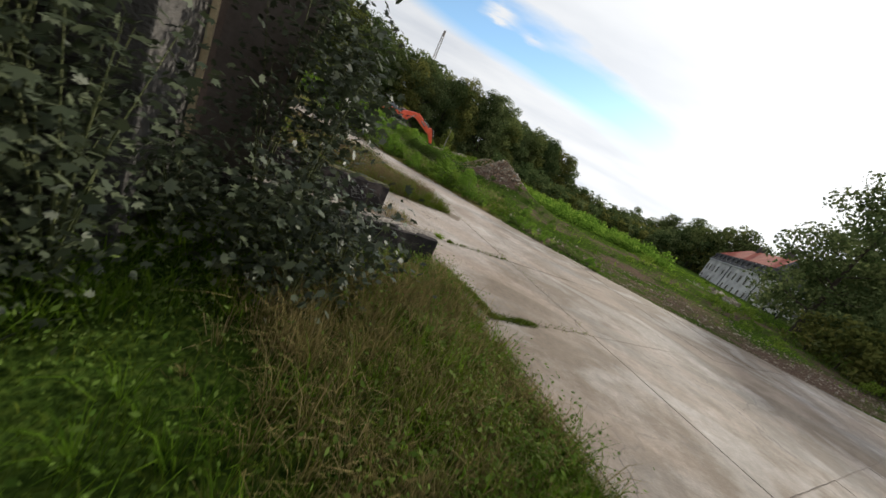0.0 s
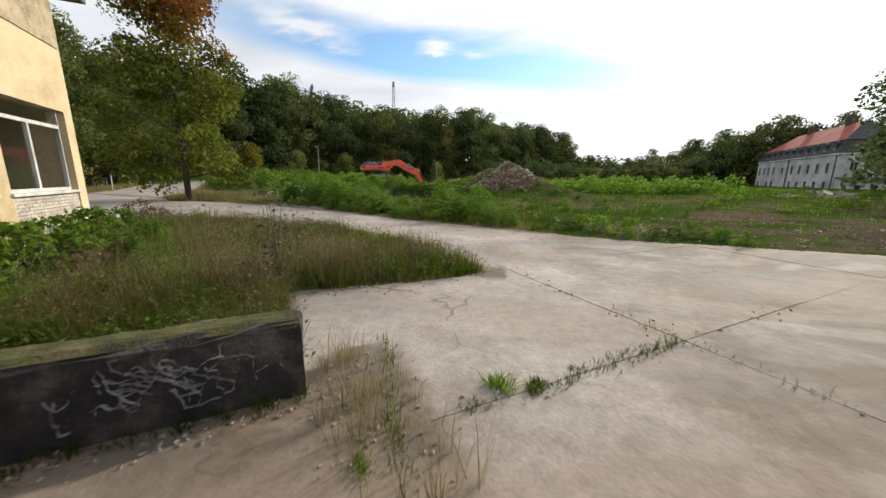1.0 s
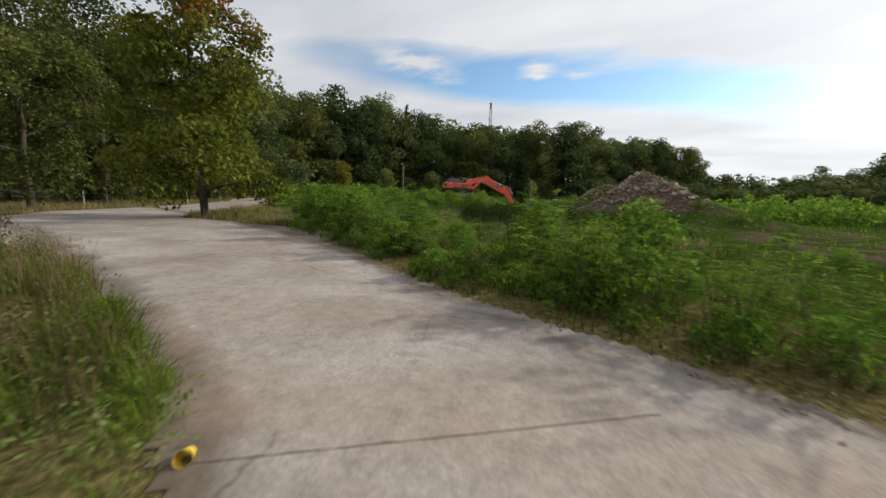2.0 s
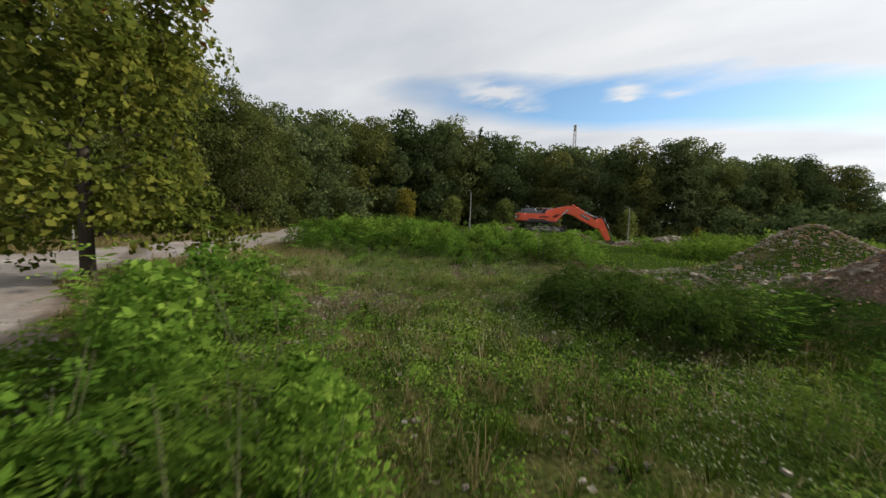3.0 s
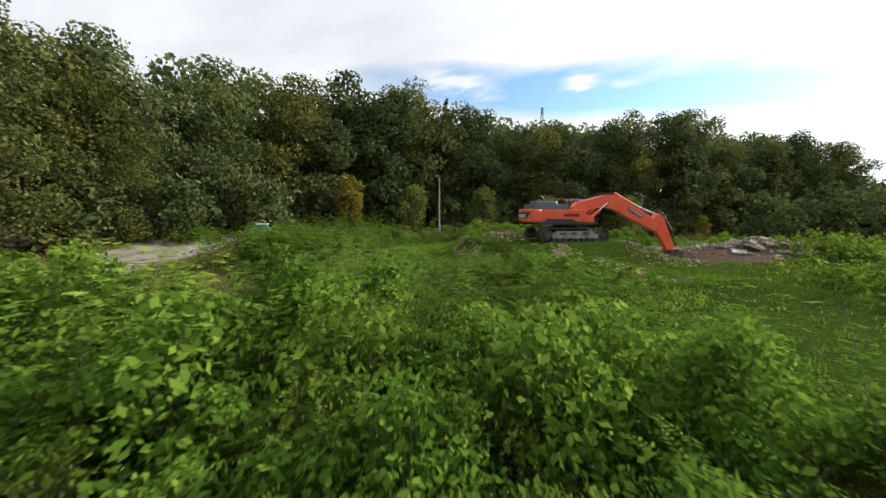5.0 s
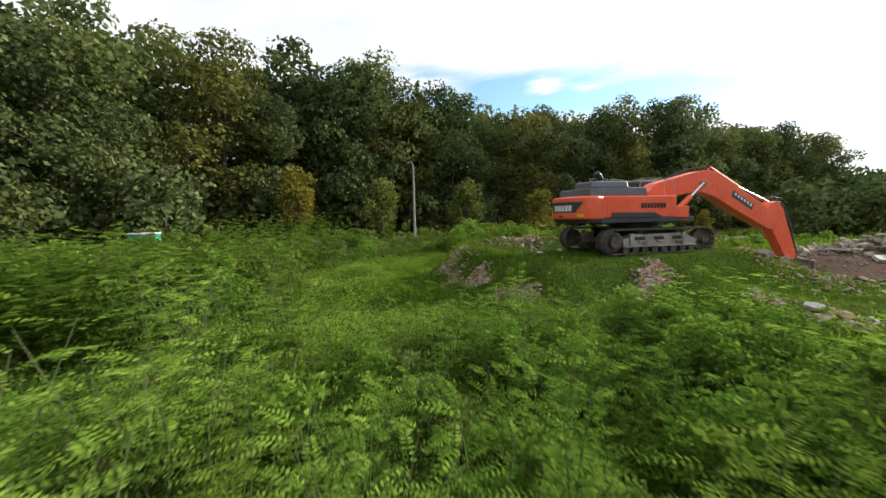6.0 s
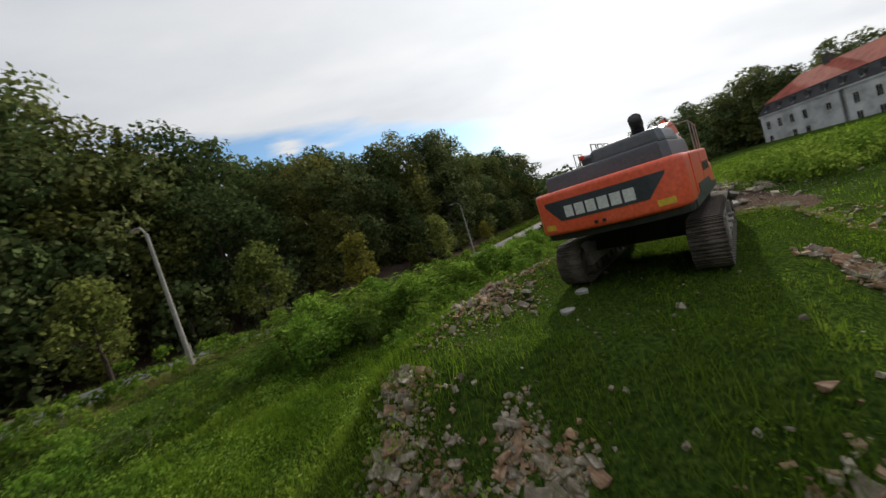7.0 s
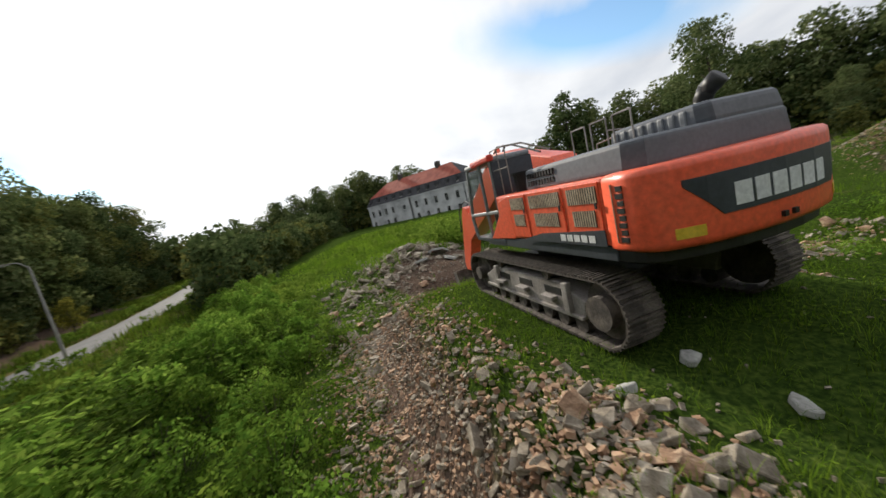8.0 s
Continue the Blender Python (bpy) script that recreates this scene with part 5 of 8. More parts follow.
    part("drainpipe", (lambda bm: (cylinder(bm, (1.2, W + 0.12, 0), (1.2, W + 0.12, EAVE), 0.12, n=10), bm)[1])(bmesh.new()), M_GREY, root)
    part("water_stain", box_bm(0.6, 1.9, W, W + 0.02, 1.0, EAVE - 0.1), M_STAIN, root, "dark water stain down the plaster")
    part("corner_pipe", (lambda bm: (cylinder(bm, (X0 + 0.4, W + 0.12, 0), (X0 + 0.4, W + 0.12, EAVE), 0.12, n=10), bm)[1])(bmesh.new()), M_GREY, root)
    part("lean_to", prism([(X0 - 4.5, -1.5), (X0, -1.5), (X0, 4.0), (X0 - 4.5, 3.2)], -W + 1, W - 0.4, 0.05), M_HOUSEWALL, root)
    part("lean_to_roof", prism([(X0 - 4.9, 3.2), (X0, 4.05), (X0, 4.25), (X0 - 4.9, 3.4)], -W + 0.7, W - 0.1), M_SLATE, root)
    for q in range(4):
        part("lean_to_window", box_bm(X0 - 4.56, X0 - 4.48, -4.4 + q * 2.8, -3.4 + q * 2.8, 0.9, 2.4), M_DARKGLASS, root)
    for k in range(3):
        for z in (2.2, 6.9):
            window(X0, z, 1.2, 1.9, -4 + 4 * k, 90)
            root.children[-1].matrix_local = pose(X0, -4 + 4 * k, z, 0, 0, 90)


build_house()


# ---- plants ----
def unit(v):
    return v / np.maximum(1e-9, np.linalg.norm(v, axis=-1, keepdims=True))


def leaf_quads(C, size, rng, up=0.4, aspect=0.55):
    """Diamond leaves round the points C."""
    n = len(C)
    A = unit(rng.normal(size=(n, 3)) * (1, 1, 0.7))
    N = unit(rng.normal(size=(n, 3)) + (0, 0, up))
    B = unit(np.cross(N, A))
    s = (size * rng.uniform(0.6, 1.3, n))[:, None] if np.isscalar(size) else (size * rng.uniform(0.7, 1.25, n))[:, None]
    V = np.stack([C - A * s * 0.5, C + B * s * aspect * 0.5, C + A * s * 0.5, C - B * s * aspect * 0.5], 1).reshape(-1, 3)
    return V, np.arange(4 * n).reshape(-1, 4)


def limbs(rng, tall, spread, clear, levels=3, kids=(7, 5, 4), lean=0.9):
    """Trunk and limbs as tapered segments (p, q, r0, r1) and the twig ends."""
    segs, tips = [], []
    r = tall * 0.014 + 0.05
    pts = [np.array([0, 0, -0.3])]
    n = 7
    for i in range(1, n + 1):
        pts.append(np.array([rng.normal() * 0.012 * tall * i / n, rng.normal() * 0.012 * tall * i / n, tall * 0.93 * i / n]))
    for i in range(n):
        segs.append((pts[i], pts[i + 1], r * (1 - 0.85 * i / n), r * (1 - 0.85 * (i + 1) / n)))

    def grow(p, d, length, rad, lev):
        q = p + d * length
        mid = (p + q) / 2 + rng.normal(size=3) * length * 0.06
        segs.append((p, mid, rad, rad * 0.75)); segs.append((mid, q, rad * 0.75, rad * 0.4))
        if lev == 0:
            tips.append(q); tips.append((mid + q) / 2)
            return
        for _ in range(kids[levels - lev]):
            t = rng.uniform(0.35, 1.0)
            o = p + (q - p) * t
            nd = unit(d * 0.75 + rng.normal(size=3) * 0.62 + np.array([0, 0, 0.12]))
            grow(o, nd, length * rng.uniform(0.42, 0.66), rad * 0.5, lev - 1)
    nb = kids[0] * 2
    for i in range(nb):
        f = clear + (1 - clear) * (i + rng.uniform(0, 0.8)) / nb
        z = tall * 0.93 * f
        j = min(n - 1, int(f * n))
        p = pts[j] + (pts[j + 1] - pts[j]) * (f * n - j)
        a = i * 2.4 + rng.uniform(-0.5, 0.5)
        e = 0.15 + lean * f
        ln = spread * (1.0 - 0.55 * max(0, (f - 0.55) / 0.45) ** 1.5) * rng.uniform(0.7, 1.1) * (0.75 + 0.25 * min(1, (f - clear) * 4))
        grow(p, unit(np.array([math.cos(a), math.sin(a), e])), ln * 0.62, r * 0.4 * (1 - 0.6 * f), levels - 1)
    return segs, np.array(tips)


def tube_mesh(segs, sides=5, least=0.0):
    V, F = [], []
    for p, q, r0, r1 in segs:
        if r0 < least:
            continue
        d = unit(np.asarray(q) - np.asarray(p))
        a = unit(np.cross(d, (0.3, 0.9, 0.2)))
        b = np.cross(d, a)
        base = len(V)
        for k in range(sides):
            w = 2 * math.pi * k / sides
            o = a * math.cos(w) + b * math.sin(w)
            V.append(p + o * r0)
            V.append(q + o * r1)
        for k in range(sides):
            m = (k + 1) % sides
            F.append((base + 2 * k, base + 2 * m, base + 2 * m + 1, base + 2 * k + 1))
    return np.array(V), np.array(F)


def billow(tips, rng, low, high, apart):
    """Rounded masses of foliage: some of the twig ends, well apart, each with a radius."""
    kept, radii = [], []
    for p in tips[rng.permutation(len(tips))]:
        r = rng.uniform(low, high)
        if all(np.linalg.norm((p - q) * (1, 1, 1.25)) > apart * r for q in kept):
            kept.append(p); radii.append(r)
    return np.array(kept), np.array(radii)


def shell_leaves(P, R, n, size, rng, aspect=0.7, ragged=0.55):
    """n leaves on the outsides of the masses, lying like shingles, thickest above."""
    k = rng.choice(len(P), n, p=R * R / (R * R).sum())
    d = unit(rng.normal(size=(n, 3)) + (0, 0, 0.35))
    C = P[k] + d * (R[k] * (0.6 + 0.5 * rng.uniform(0, 1, n) ** 0.6))[:, None] * (1, 1, 0.78)
    N = unit(d + rng.normal(size=(n, 3)) * ragged)
    A = unit(np.cross(N, rng.normal(size=(n, 3))))
    B = np.cross(N, A)
    s = (size * rng.uniform(0.55, 1.35, n))[:, None]
    V = np.stack([C - A * s * 0.5, C + B * s * aspect * 0.5 - N * s * 0.08, C + A * s * 0.5, C - B * s * aspect * 0.5 - N * s * 0.08], 1).reshape(-1, 3)
    return C, V, np.arange(4 * n).reshape(-1, 4)


def tree(name, seed, tall, spread, clear, leaves, leaf_size, mat, mass=(1.1, 1.9), top=None, least=0.05, apart=0.8):
    """One tree at the origin: trunk with limbs, and a crown of separate leaves in rounded masses."""
    rng = np.random.default_rng(seed)
    segs, tips = limbs(rng, tall, spread, clear)
    root = new(name)
    V, F = tube_mesh(segs, 5, least)
    mesh_of("trunk", V, F, M_BARK, root)
    P, R = billow(tips, rng, *mass, apart)
    C, V, F = shell_leaves(P, R, leaves, leaf_size, rng)
    if top:
        turned = C[:, 2] + 0.35 * (C[:, 0] - C[:, 1]) + rng.normal(size=len(C)) * 1.0 > tall * 0.9
        Q = V.reshape(-1, 4, 3)
        mesh_of("crown", Q[~turned].reshape(-1, 3), np.arange(4 * int((~turned).sum())).reshape(-1, 4), mat, root)
        mesh_of("crown_top", Q[turned].reshape(-1, 3), np.arange(4 * int(turned.sum())).reshape(-1, 4), top, root, "orange turning leaves")
    else:
        mesh_of("crown", V, F, mat, root)
    return root


def conifer(name, seed, tall, spread, leaves):
    rng = np.random.default_rng(seed)
    root = new(name)
    segs = [(np.array([0, 0, -0.3]), np.array([0, 0, tall]), tall * 0.013 + 0.05, 0.02)]
    C = []
    for i in range(70):
        f = rng.uniform(0.3, 1.0) ** 0.8
        a = rng.uniform(0, 6.28)
        ln = spread * (1.06 - f) * rng.uniform(0.6, 1.15) + 0.3
        p = np.array([0, 0, tall * f])
        q = p + np.array([math.cos(a) * ln, math.sin(a) * ln, -0.12 * ln + 0.5])
        segs.append((p, q, 0.06, 0.015))
        m = leaves // 70
        t = rng.uniform(0.15, 1.0, m)[:, None]
        C.append(p + (q - p) * t + rng.normal(size=(m, 3)) * (0.35, 0.35, 0.2) * (0.4 + ln * 0.22))
    V, F = tube_mesh(segs, 4, 0.05)
    mesh_of("trunk", V, F, M_BARK, root)
    V, F = leaf_quads(np.concatenate(C), 0.55, rng, 0.3, 0.22)
    mesh_of("crown", V, F, M_NEEDLE, root)
    return root


def plant_out(protos, spots, label, category, group, tall=None):
    """Copies of the prototypes at spots of x, y, size, lift; with tall, the size is the height of the top above the datum."""
    for k, (x, y, s, lift) in enumerate(spots):
        if tall:
            s = (s - h(x, y)) / tall[k % len(protos)]
        o = copy_thing(protos[k % len(protos)], pose(x, y, h(x, y) + lift, 0, 0, (k * 137.5) % 360) @ Matrix.Scale(s, 4))
        o.scale = (s, s, s)
        tagged(o, label, category, group)


def along_line(pts, step, jitter, rng, size=(0.8, 1.15), lift=0.0):
    out = []
    for (ax, ay), (bx, by) in zip(pts, pts[1:]):
        n = max(1, int(math.hypot(bx - ax, by - ay) / step))
        for i in range(n):
            t = (i + rng.random()) / n
            out.append((ax + (bx - ax) * t + rng.gauss(0, jitter), ay + (by - ay) * t + rng.gauss(0, jitter), rng.uniform(*size), lift))
    return out


CREST = ((34, 50, 60, 70, 80, 86, 90, 97, 103, 111, 118, 123, 130, 141, 155, 165, 180, 197, 211, 230), (21, 21, 18.8, 20.8, 22.8, 25, 23.5, 27.3, 26.7, 27.4, 25.6, 26.5, 25.5, 26.4, 27.6, 25.2, 25.6, 27.8, 27, 24))


def crested(spots, more=0.0):
    """The tops of the wood rise and fall along its edge."""
    return [(x, y, float(np.interp(y, *CREST)) * s + more, lift) for x, y, s, lift in spots]


def erase(*things):
    for p in things:
        for o in [*p.children_recursive, p]:
            bpy.data.objects.remove(o)


def build_woods():
    rng = random.Random(4)
    front = [tree("broadleaf_tree", 11, 20, 7.4, 0.1, 9500, 0.44, M_TREES[0], (1.3, 2.2)), tree("broadleaf_tree", 12, 18, 7.0, 0.08, 9500, 0.42, M_TREES[1], (1.2, 2.1)),
             tree("broadleaf_tree", 13, 21, 7.4, 0.12, 9500, 0.44, M_TREES[2], (1.3, 2.3)), tree("broadleaf_tree", 18, 20, 6.6, 0.1, 9500, 0.42, M_TREES[0], (1.1, 1.8))]
    back = [tree("broadleaf_tree", 14, 25, 8.2, 0.12, 3600, 0.8, M_TREES[0], (1.5, 2.5)), tree("broadleaf_tree", 15, 23, 7.8, 0.1, 3600, 0.8, M_TREES[1], (1.4, 2.4))]
    plain = [tree("broadleaf_tree", 16, 24, 8.0, 0.08, 1700, 1.3, M_TREES[0], (1.7, 2.7), None, 0.1), tree("broadleaf_tree", 17, 22, 7.8, 0.08, 1700, 1.3, M_TREES[1], (1.7, 2.7), None, 0.1)]
    firs = [conifer("conifer", 21, 27, 4.2, 2600), conifer("conifer", 22, 24, 4.6, 2600)]
    low = [tree("undergrowth", 31, 5.5, 3.4, 0.02, 1000, 0.5, M_TREES[0], (0.6, 1.1)), tree("undergrowth", 32, 4.5, 3.0, 0.02, 1000, 0.46, M_TREES[2], (0.6, 1.0))]
    edge = [(-64, 34), (-60, 50), (-63, 66), (-68, 84), (-61, 101), (-42, 127), (-13, 154), (19, 193), (36, 212)]
    plant_out(front, crested(along_line(edge, 6.2, 1.3, rng, (0.8, 1.02))), "tall dark green broadleaf tree at the edge of the wood", "tree", "trees of the wood", (19.6, 17.6, 20.6, 19.6))
    b1 = [(-72, 30), (-71, 64), (-76, 88), (-67, 110), (-48, 137), (-21, 164), (12, 204), (34, 228)]
    plant_out(back, crested(along_line(b1, 6.2, 1.8, rng, (0.88, 1.02)), 1.6), "tall dark green broadleaf tree in the wood", "tree", "trees of the wood", (25, 23))
    b2 = [(-82, 60), (-84, 92), (-72, 118), (-52, 144), (-28, 176), (4, 216)]
    plant_out(plain, crested(along_line(b2, 6.6, 2.2, rng, (0.88, 1.0)), 2.6), "tall dark green broadleaf tree in the wood", "tree", "trees of the wood", (24, 22))
    far = [(36, 222), (62, 232), (95, 224), (130, 205), (160, 182)]
    plant_out(back, [(x, y, s * float(np.interp(x, (36, 44, 50, 72, 84, 110, 160), (1.0, 0.75, 0.6, 0.62, 0.85, 1.05, 1.0))), lift) for x, y, s, lift in along_line(far, 4.2, 3.0, rng, (0.82, 1.0))], "far dark green broadleaf tree behind the yard", "tree", "trees of the wood")
    house = [(97, 186), (104, 172), (114, 160), (126, 148)]
    plant_out(low, along_line(house, 3.0, 2.0, rng, (1.6, 2.6)), "dense dark undergrowth beside the house", "bush", "trees by the house")
    plant_out(back, along_line(house, 4.0, 2.5, rng, (0.85, 1.1)), "dark green broadleaf tree beside the house", "tree", "trees by the house")
    near = [(34, 22), (36, 31), (40, 41)]
    plant_out(low, along_line([(30.5, 20), (32, 32), (37, 42)], 2.6, 0.8, rng, (0.7, 1.0)), "dense dark bush at the edge of the yard", "bush", "bushes by the yard")
    plant_out(front, along_line(near, 4.5, 1.2, rng, (0.4, 0.52)), "dark broad tree at the edge of the yard", "tree", "trees by the yard")
    plant_out(front, [(44, 52.4, 1.1, 0)], "tall dark broadleaf tree standing free beyond the yard", "tree", "trees by the yard")
    row = [(67, 80), (74, 70), (76, 55), (64, 34), (50, 18)]
    plant_out(back, along_line(row, 3.4, 1.5, rng, (0.72, 0.92)), "dark broadleaf tree in a row beyond the yard", "tree", "trees beyond the yard")
    plant_out(low, along_line(row, 2.8, 1.8, rng, (1.3, 2.3)), "dense dark undergrowth beyond the yard", "bush", "undergrowth of the wood")
    east = [(150, 140), (150, 90), (120, 40), (90, -10), (40, -45), (-30, -50), (-70, -20), (-78, 20)]
    plant_out(plain, along_line(east, 14.0, 4, rng, (0.6, 0.9)), "dark broadleaf tree round the site", "tree", "trees round the site")
    plant_out(low, along_line([(-57, 36), (-55, 52), (-58, 68), (-60, 80)], 3.4, 1.0, rng, (0.75, 1.1)) + along_line([(-25, 133), (-9, 154), (23, 192), (45, 214)], 3.6, 1.0, rng, (0.75, 1.2)), "dense dark undergrowth along the wood", "bush", "undergrowth of the wood")
    plant_out(low, along_line([(-67, 62), (-67, 84), (-58, 101), (-40, 127), (-17, 157), (14, 196)], 4.2, 1.0, rng, (1.0, 1.5)), "dense dark undergrowth along the wood", "bush", "undergrowth of the wood")
    plant_out(low, along_line([(36, 212), (75, 224), (112, 206), (140, 188)], 3.4, 2.0, rng, (1.6, 2.8)), "dense dark undergrowth behind the yard", "bush", "undergrowth of the wood")
    plant_out(low, along_line([(-2, 119), (22, 139), (50, 152), (82, 168)], 3.0, 1.2, rng, (0.9, 1.5)) + along_line([(4, 130), (30, 158), (62, 172), (86, 184)], 3.6, 1.6, rng, (1.2, 1.9)), "dense dark bush between the road and the house", "bush", "bushes by the road")
    plant_out(firs, [(-59.5, 120.5, 1.02, 0), (-56.5, 123.5, 0.97, 0), (-53.5, 127.0, 0.9, 0), (-50.0, 133.0, 0.86, 0), (-74, 100, 0.85, 0), (-30, 166, 0.8, 0)], "dark conifer standing above the wood", "conifer", "conifers of the wood")
    erase(*front, *back, *plain, *firs, *low)


build_woods()


def build_single_trees():
    big = tree("maple_tree", 41, 13.2, 5.6, 0.1, 24000, 0.24, M_MAPLE, (0.65, 1.25), M_AUTUMN, 0.02, 0.75)
    big.matrix_world = pose(-23.2, 33.8, h(-23.2, 33.8), 0, 0, 40)
    tagged(big, "leafy maple turning orange at its top beside the drive", "tree")
    for x, y, s, seed in ((-38.5, 31.5, 1.05, 42), (-52, 51, 1.22, 43), (-50, 43.5, 1.3, 44), (-46.5, 39, 1.36, 45), (-57.5, 58, 1.0, 46), (-58, 47, 1.4, 47)):
        t = tree("broadleaf_tree", seed, 13.5, 5.8, 0.05, 24000, 0.21, M_DRIVETREES[seed % 2], (0.6, 1.3), None, 0.03, 0.75)
        t.matrix_world = pose(x, y, h(x, y), 0, 0, seed * 40) @ Matrix.Scale(s, 4)
        tagged(t, "broad olive green tree beside the drive", "tree", "trees by the drive")
    small = [(-58.4, 88.0, 1.35, M_YELLOWLEAF, "small yellowing tree beside the road"), (-52.3, 97.0, 1.35, M_YOUNG, "small pale green tree beside the road"),
             (-42, 103, 1.4, M_YOUNG, "small green tree beside the road"), (-33.2, 111.9, 1.4, M_YELLOWLEAF, "small bright yellow tree beside the road"),
             (-20, 127, 1.4, M_YOUNG, "small pale green tree beside the road"), (-6, 146, 0.9, M_YELLOWLEAF, "small yellowing tree beside the road")]
    for i, (x, y, s, mat, label) in enumerate(small):
        t = tree("young_tree", 60 + i, 6.2, 2.1, 0.22, 2400, 0.26, mat, (0.4, 0.75), None, 0.015, 0.7)
        t.matrix_world = pose(x, y, h(x, y), 0, 0, i * 70) @ Matrix.Scale(s, 4)
        tagged(t, label, "tree", "young trees by the road")


build_single_trees()


# ---- shrubs with feathered leaves ----
def frond(p, d, length, pairs, rng, V, F, size):
    """One feathered leaf: pairs of narrow leaflets along a drooping rib, with one at its end."""
    d = unit(np.asarray(d, float))
    side = unit(np.cross(d, (0, 0, 1)))
    up = np.cross(side, d)
    for k in range(pairs):
        t = (k + 1.6) / (pairs + 1.0)
        o = p + d * length * t + np.array([0, 0, -0.3 * length * t * t])
        s = size * (1.0 - 0.5 * abs(t - 0.45) * 1.8) * rng.uniform(0.85, 1.15)
        for w in (-1, 1):
            a = unit(side * w + d * 0.4 - up * rng.uniform(0.0, 0.55))
            b = unit(np.cross(a, up))
            n = len(V)
            V.extend((o, o + a * s * 0.42 + b * s * 0.17, o + a * s, o + a * s * 0.42 - b * s * 0.17))
            F.append((n, n + 1, n + 2, n + 3))


def feather_shrub(name, seed, tall, stems, fronds, pairs, mat, leaf=0.17, reach=1.0):
    rng = np.random.default_rng(seed)
    root = new(name)
    V, F, segs = [], [], []
    for s in range(stems):
        a = rng.uniform(0, 6.28)
        lean = rng.uniform(0.05, 0.5)
        top = np.array([math.cos(a) * lean * tall, math.sin(a) * lean * tall, tall * rng.uniform(0.6, 1.0)])
        foot = np.array([math.cos(a) * 0.18 * tall * rng.uniform(0, 1), math.sin(a) * 0.18 * tall * rng.uniform(0, 1), -0.15])
        mid = (top + foot) / 2 + rng.normal(size=3) * 0.05
        segs += [(foot, mid, 0.012, 0.009), (mid, top, 0.009, 0.004)]
        for k in range(fronds):
            t = 0.18 + 0.82 * (k + rng.uniform(0, 0.8)) / fronds
            p = foot + (mid - foot) * min(1, t * 2) if t < 0.5 else mid + (top - mid) * (t * 2 - 1)
            w = k * 2.4 + rng.uniform(-0.4, 0.4)
            frond(p, (math.cos(w), math.sin(w), rng.uniform(0.15, 0.75)), rng.uniform(0.42, 0.72) * (1.15 - 0.4 * t) * reach, pairs, rng, V, F, leaf)
    a, b = tube_mesh(segs, 4)
    mesh_of("brushwood", a, b, M_STEM, root)
    mesh_of("foliage", np.array(V), np.array(F), mat, root)
    return root


def leafy_shrub(name, seed, tall, spread, leaves, size, mat, masses=22):
    """A bush of many plain leaves in rounded masses on fine stems."""
    rng = np.random.default_rng(seed)
    root = new(name)
    a, f = rng.uniform(0, 6.28, masses), rng.uniform(0, 1, masses) ** 0.8
    wide = spread * (0.9 - 0.6 * f ** 2) * rng.uniform(0.2, 1.0, masses)
    P = np.stack([np.cos(a) * wide, np.sin(a) * wide, tall * (0.1 + 0.78 * f)], 1)
    R = rng.uniform(0.16, 0.3, masses) * (0.55 * tall + 0.45 * spread) * (1.1 - 0.45 * f)
    segs = [(np.array([0, 0, -0.1]) + p * (0.15, 0.15, 0), p, 0.014, 0.005) for p in P]
    mesh_of("brushwood", *tube_mesh(segs, 4), M_STEM, root)
    C, V, F = shell_leaves(P, R, leaves, size, rng, 0.55, 0.7)
    V[:, 2] = np.maximum(V[:, 2], -0.02)
    mesh_of("foliage", V, F, mat, root)
    return root


def scatter(rng, n, x0, x1, y0, y1, keep, gap=0.0):
    out = []
    tries = 0
    while len(out) < n and tries < n * 40:
        tries += 1
        x, y = rng.uniform(x0, x1), rng.uniform(y0, y1)
        if keep(x, y) and (not gap or all((x - p[0]) ** 2 + (y - p[1]) ** 2 > gap * gap for p in out)):
            out.append((x, y))
    return out


def ellipse(cx, cy, rx, ry, deg=0.0):
    c, s = math.cos(radians(deg)), math.sin(radians(deg))
    return lambda x, y: (((x - cx) * c + (y - cy) * s) / rx) ** 2 + ((-(x - cx) * s + (y - cy) * c) / ry) ** 2 < 1


def plant_joined(name, protos, spots, label, mat):
    """Far shrubs, joined into one mesh."""
    V, F, n = [], [], 0
    for k, (x, y, s, lift) in enumerate(spots):
        me = [o for o in protos[k % len(protos)].children if o.name.startswith("foliage")][0].data
        co = np.empty(len(me.vertices) * 3, np.float32)
        me.vertices.foreach_get("co", co)
        co = co.reshape(-1, 4, 3)[k % 2::2] * s
        mid = co.mean(1, keepdims=True)
        co = (mid + (co - mid) * 1.35).reshape(-1, 3)
        a = k * 2.4
        R = np.array([[math.cos(a), -math.sin(a), 0], [math.sin(a), math.cos(a), 0], [0, 0, 1]])
        V.append(co @ R.T + (x, y, h(x, y) + lift))
        F.append(np.arange(len(co)).reshape(-1, 4) + n)
        n += len(co)
    ob = mesh_of(name, np.concatenate(V), np.concatenate(F), mat)
    return tagged(ob, label, "shrubs", kind="stuff")


WAY = [(-2.3, 21), (-3.1, 23), (-7.6, 34.3), (-10.8, 38.4), (-15.3, 44.8), (-22.1, 56), (-26.9, 62), (-29.6, 67.2), (-30.9, 71.7), (-30.2, 75.4)]


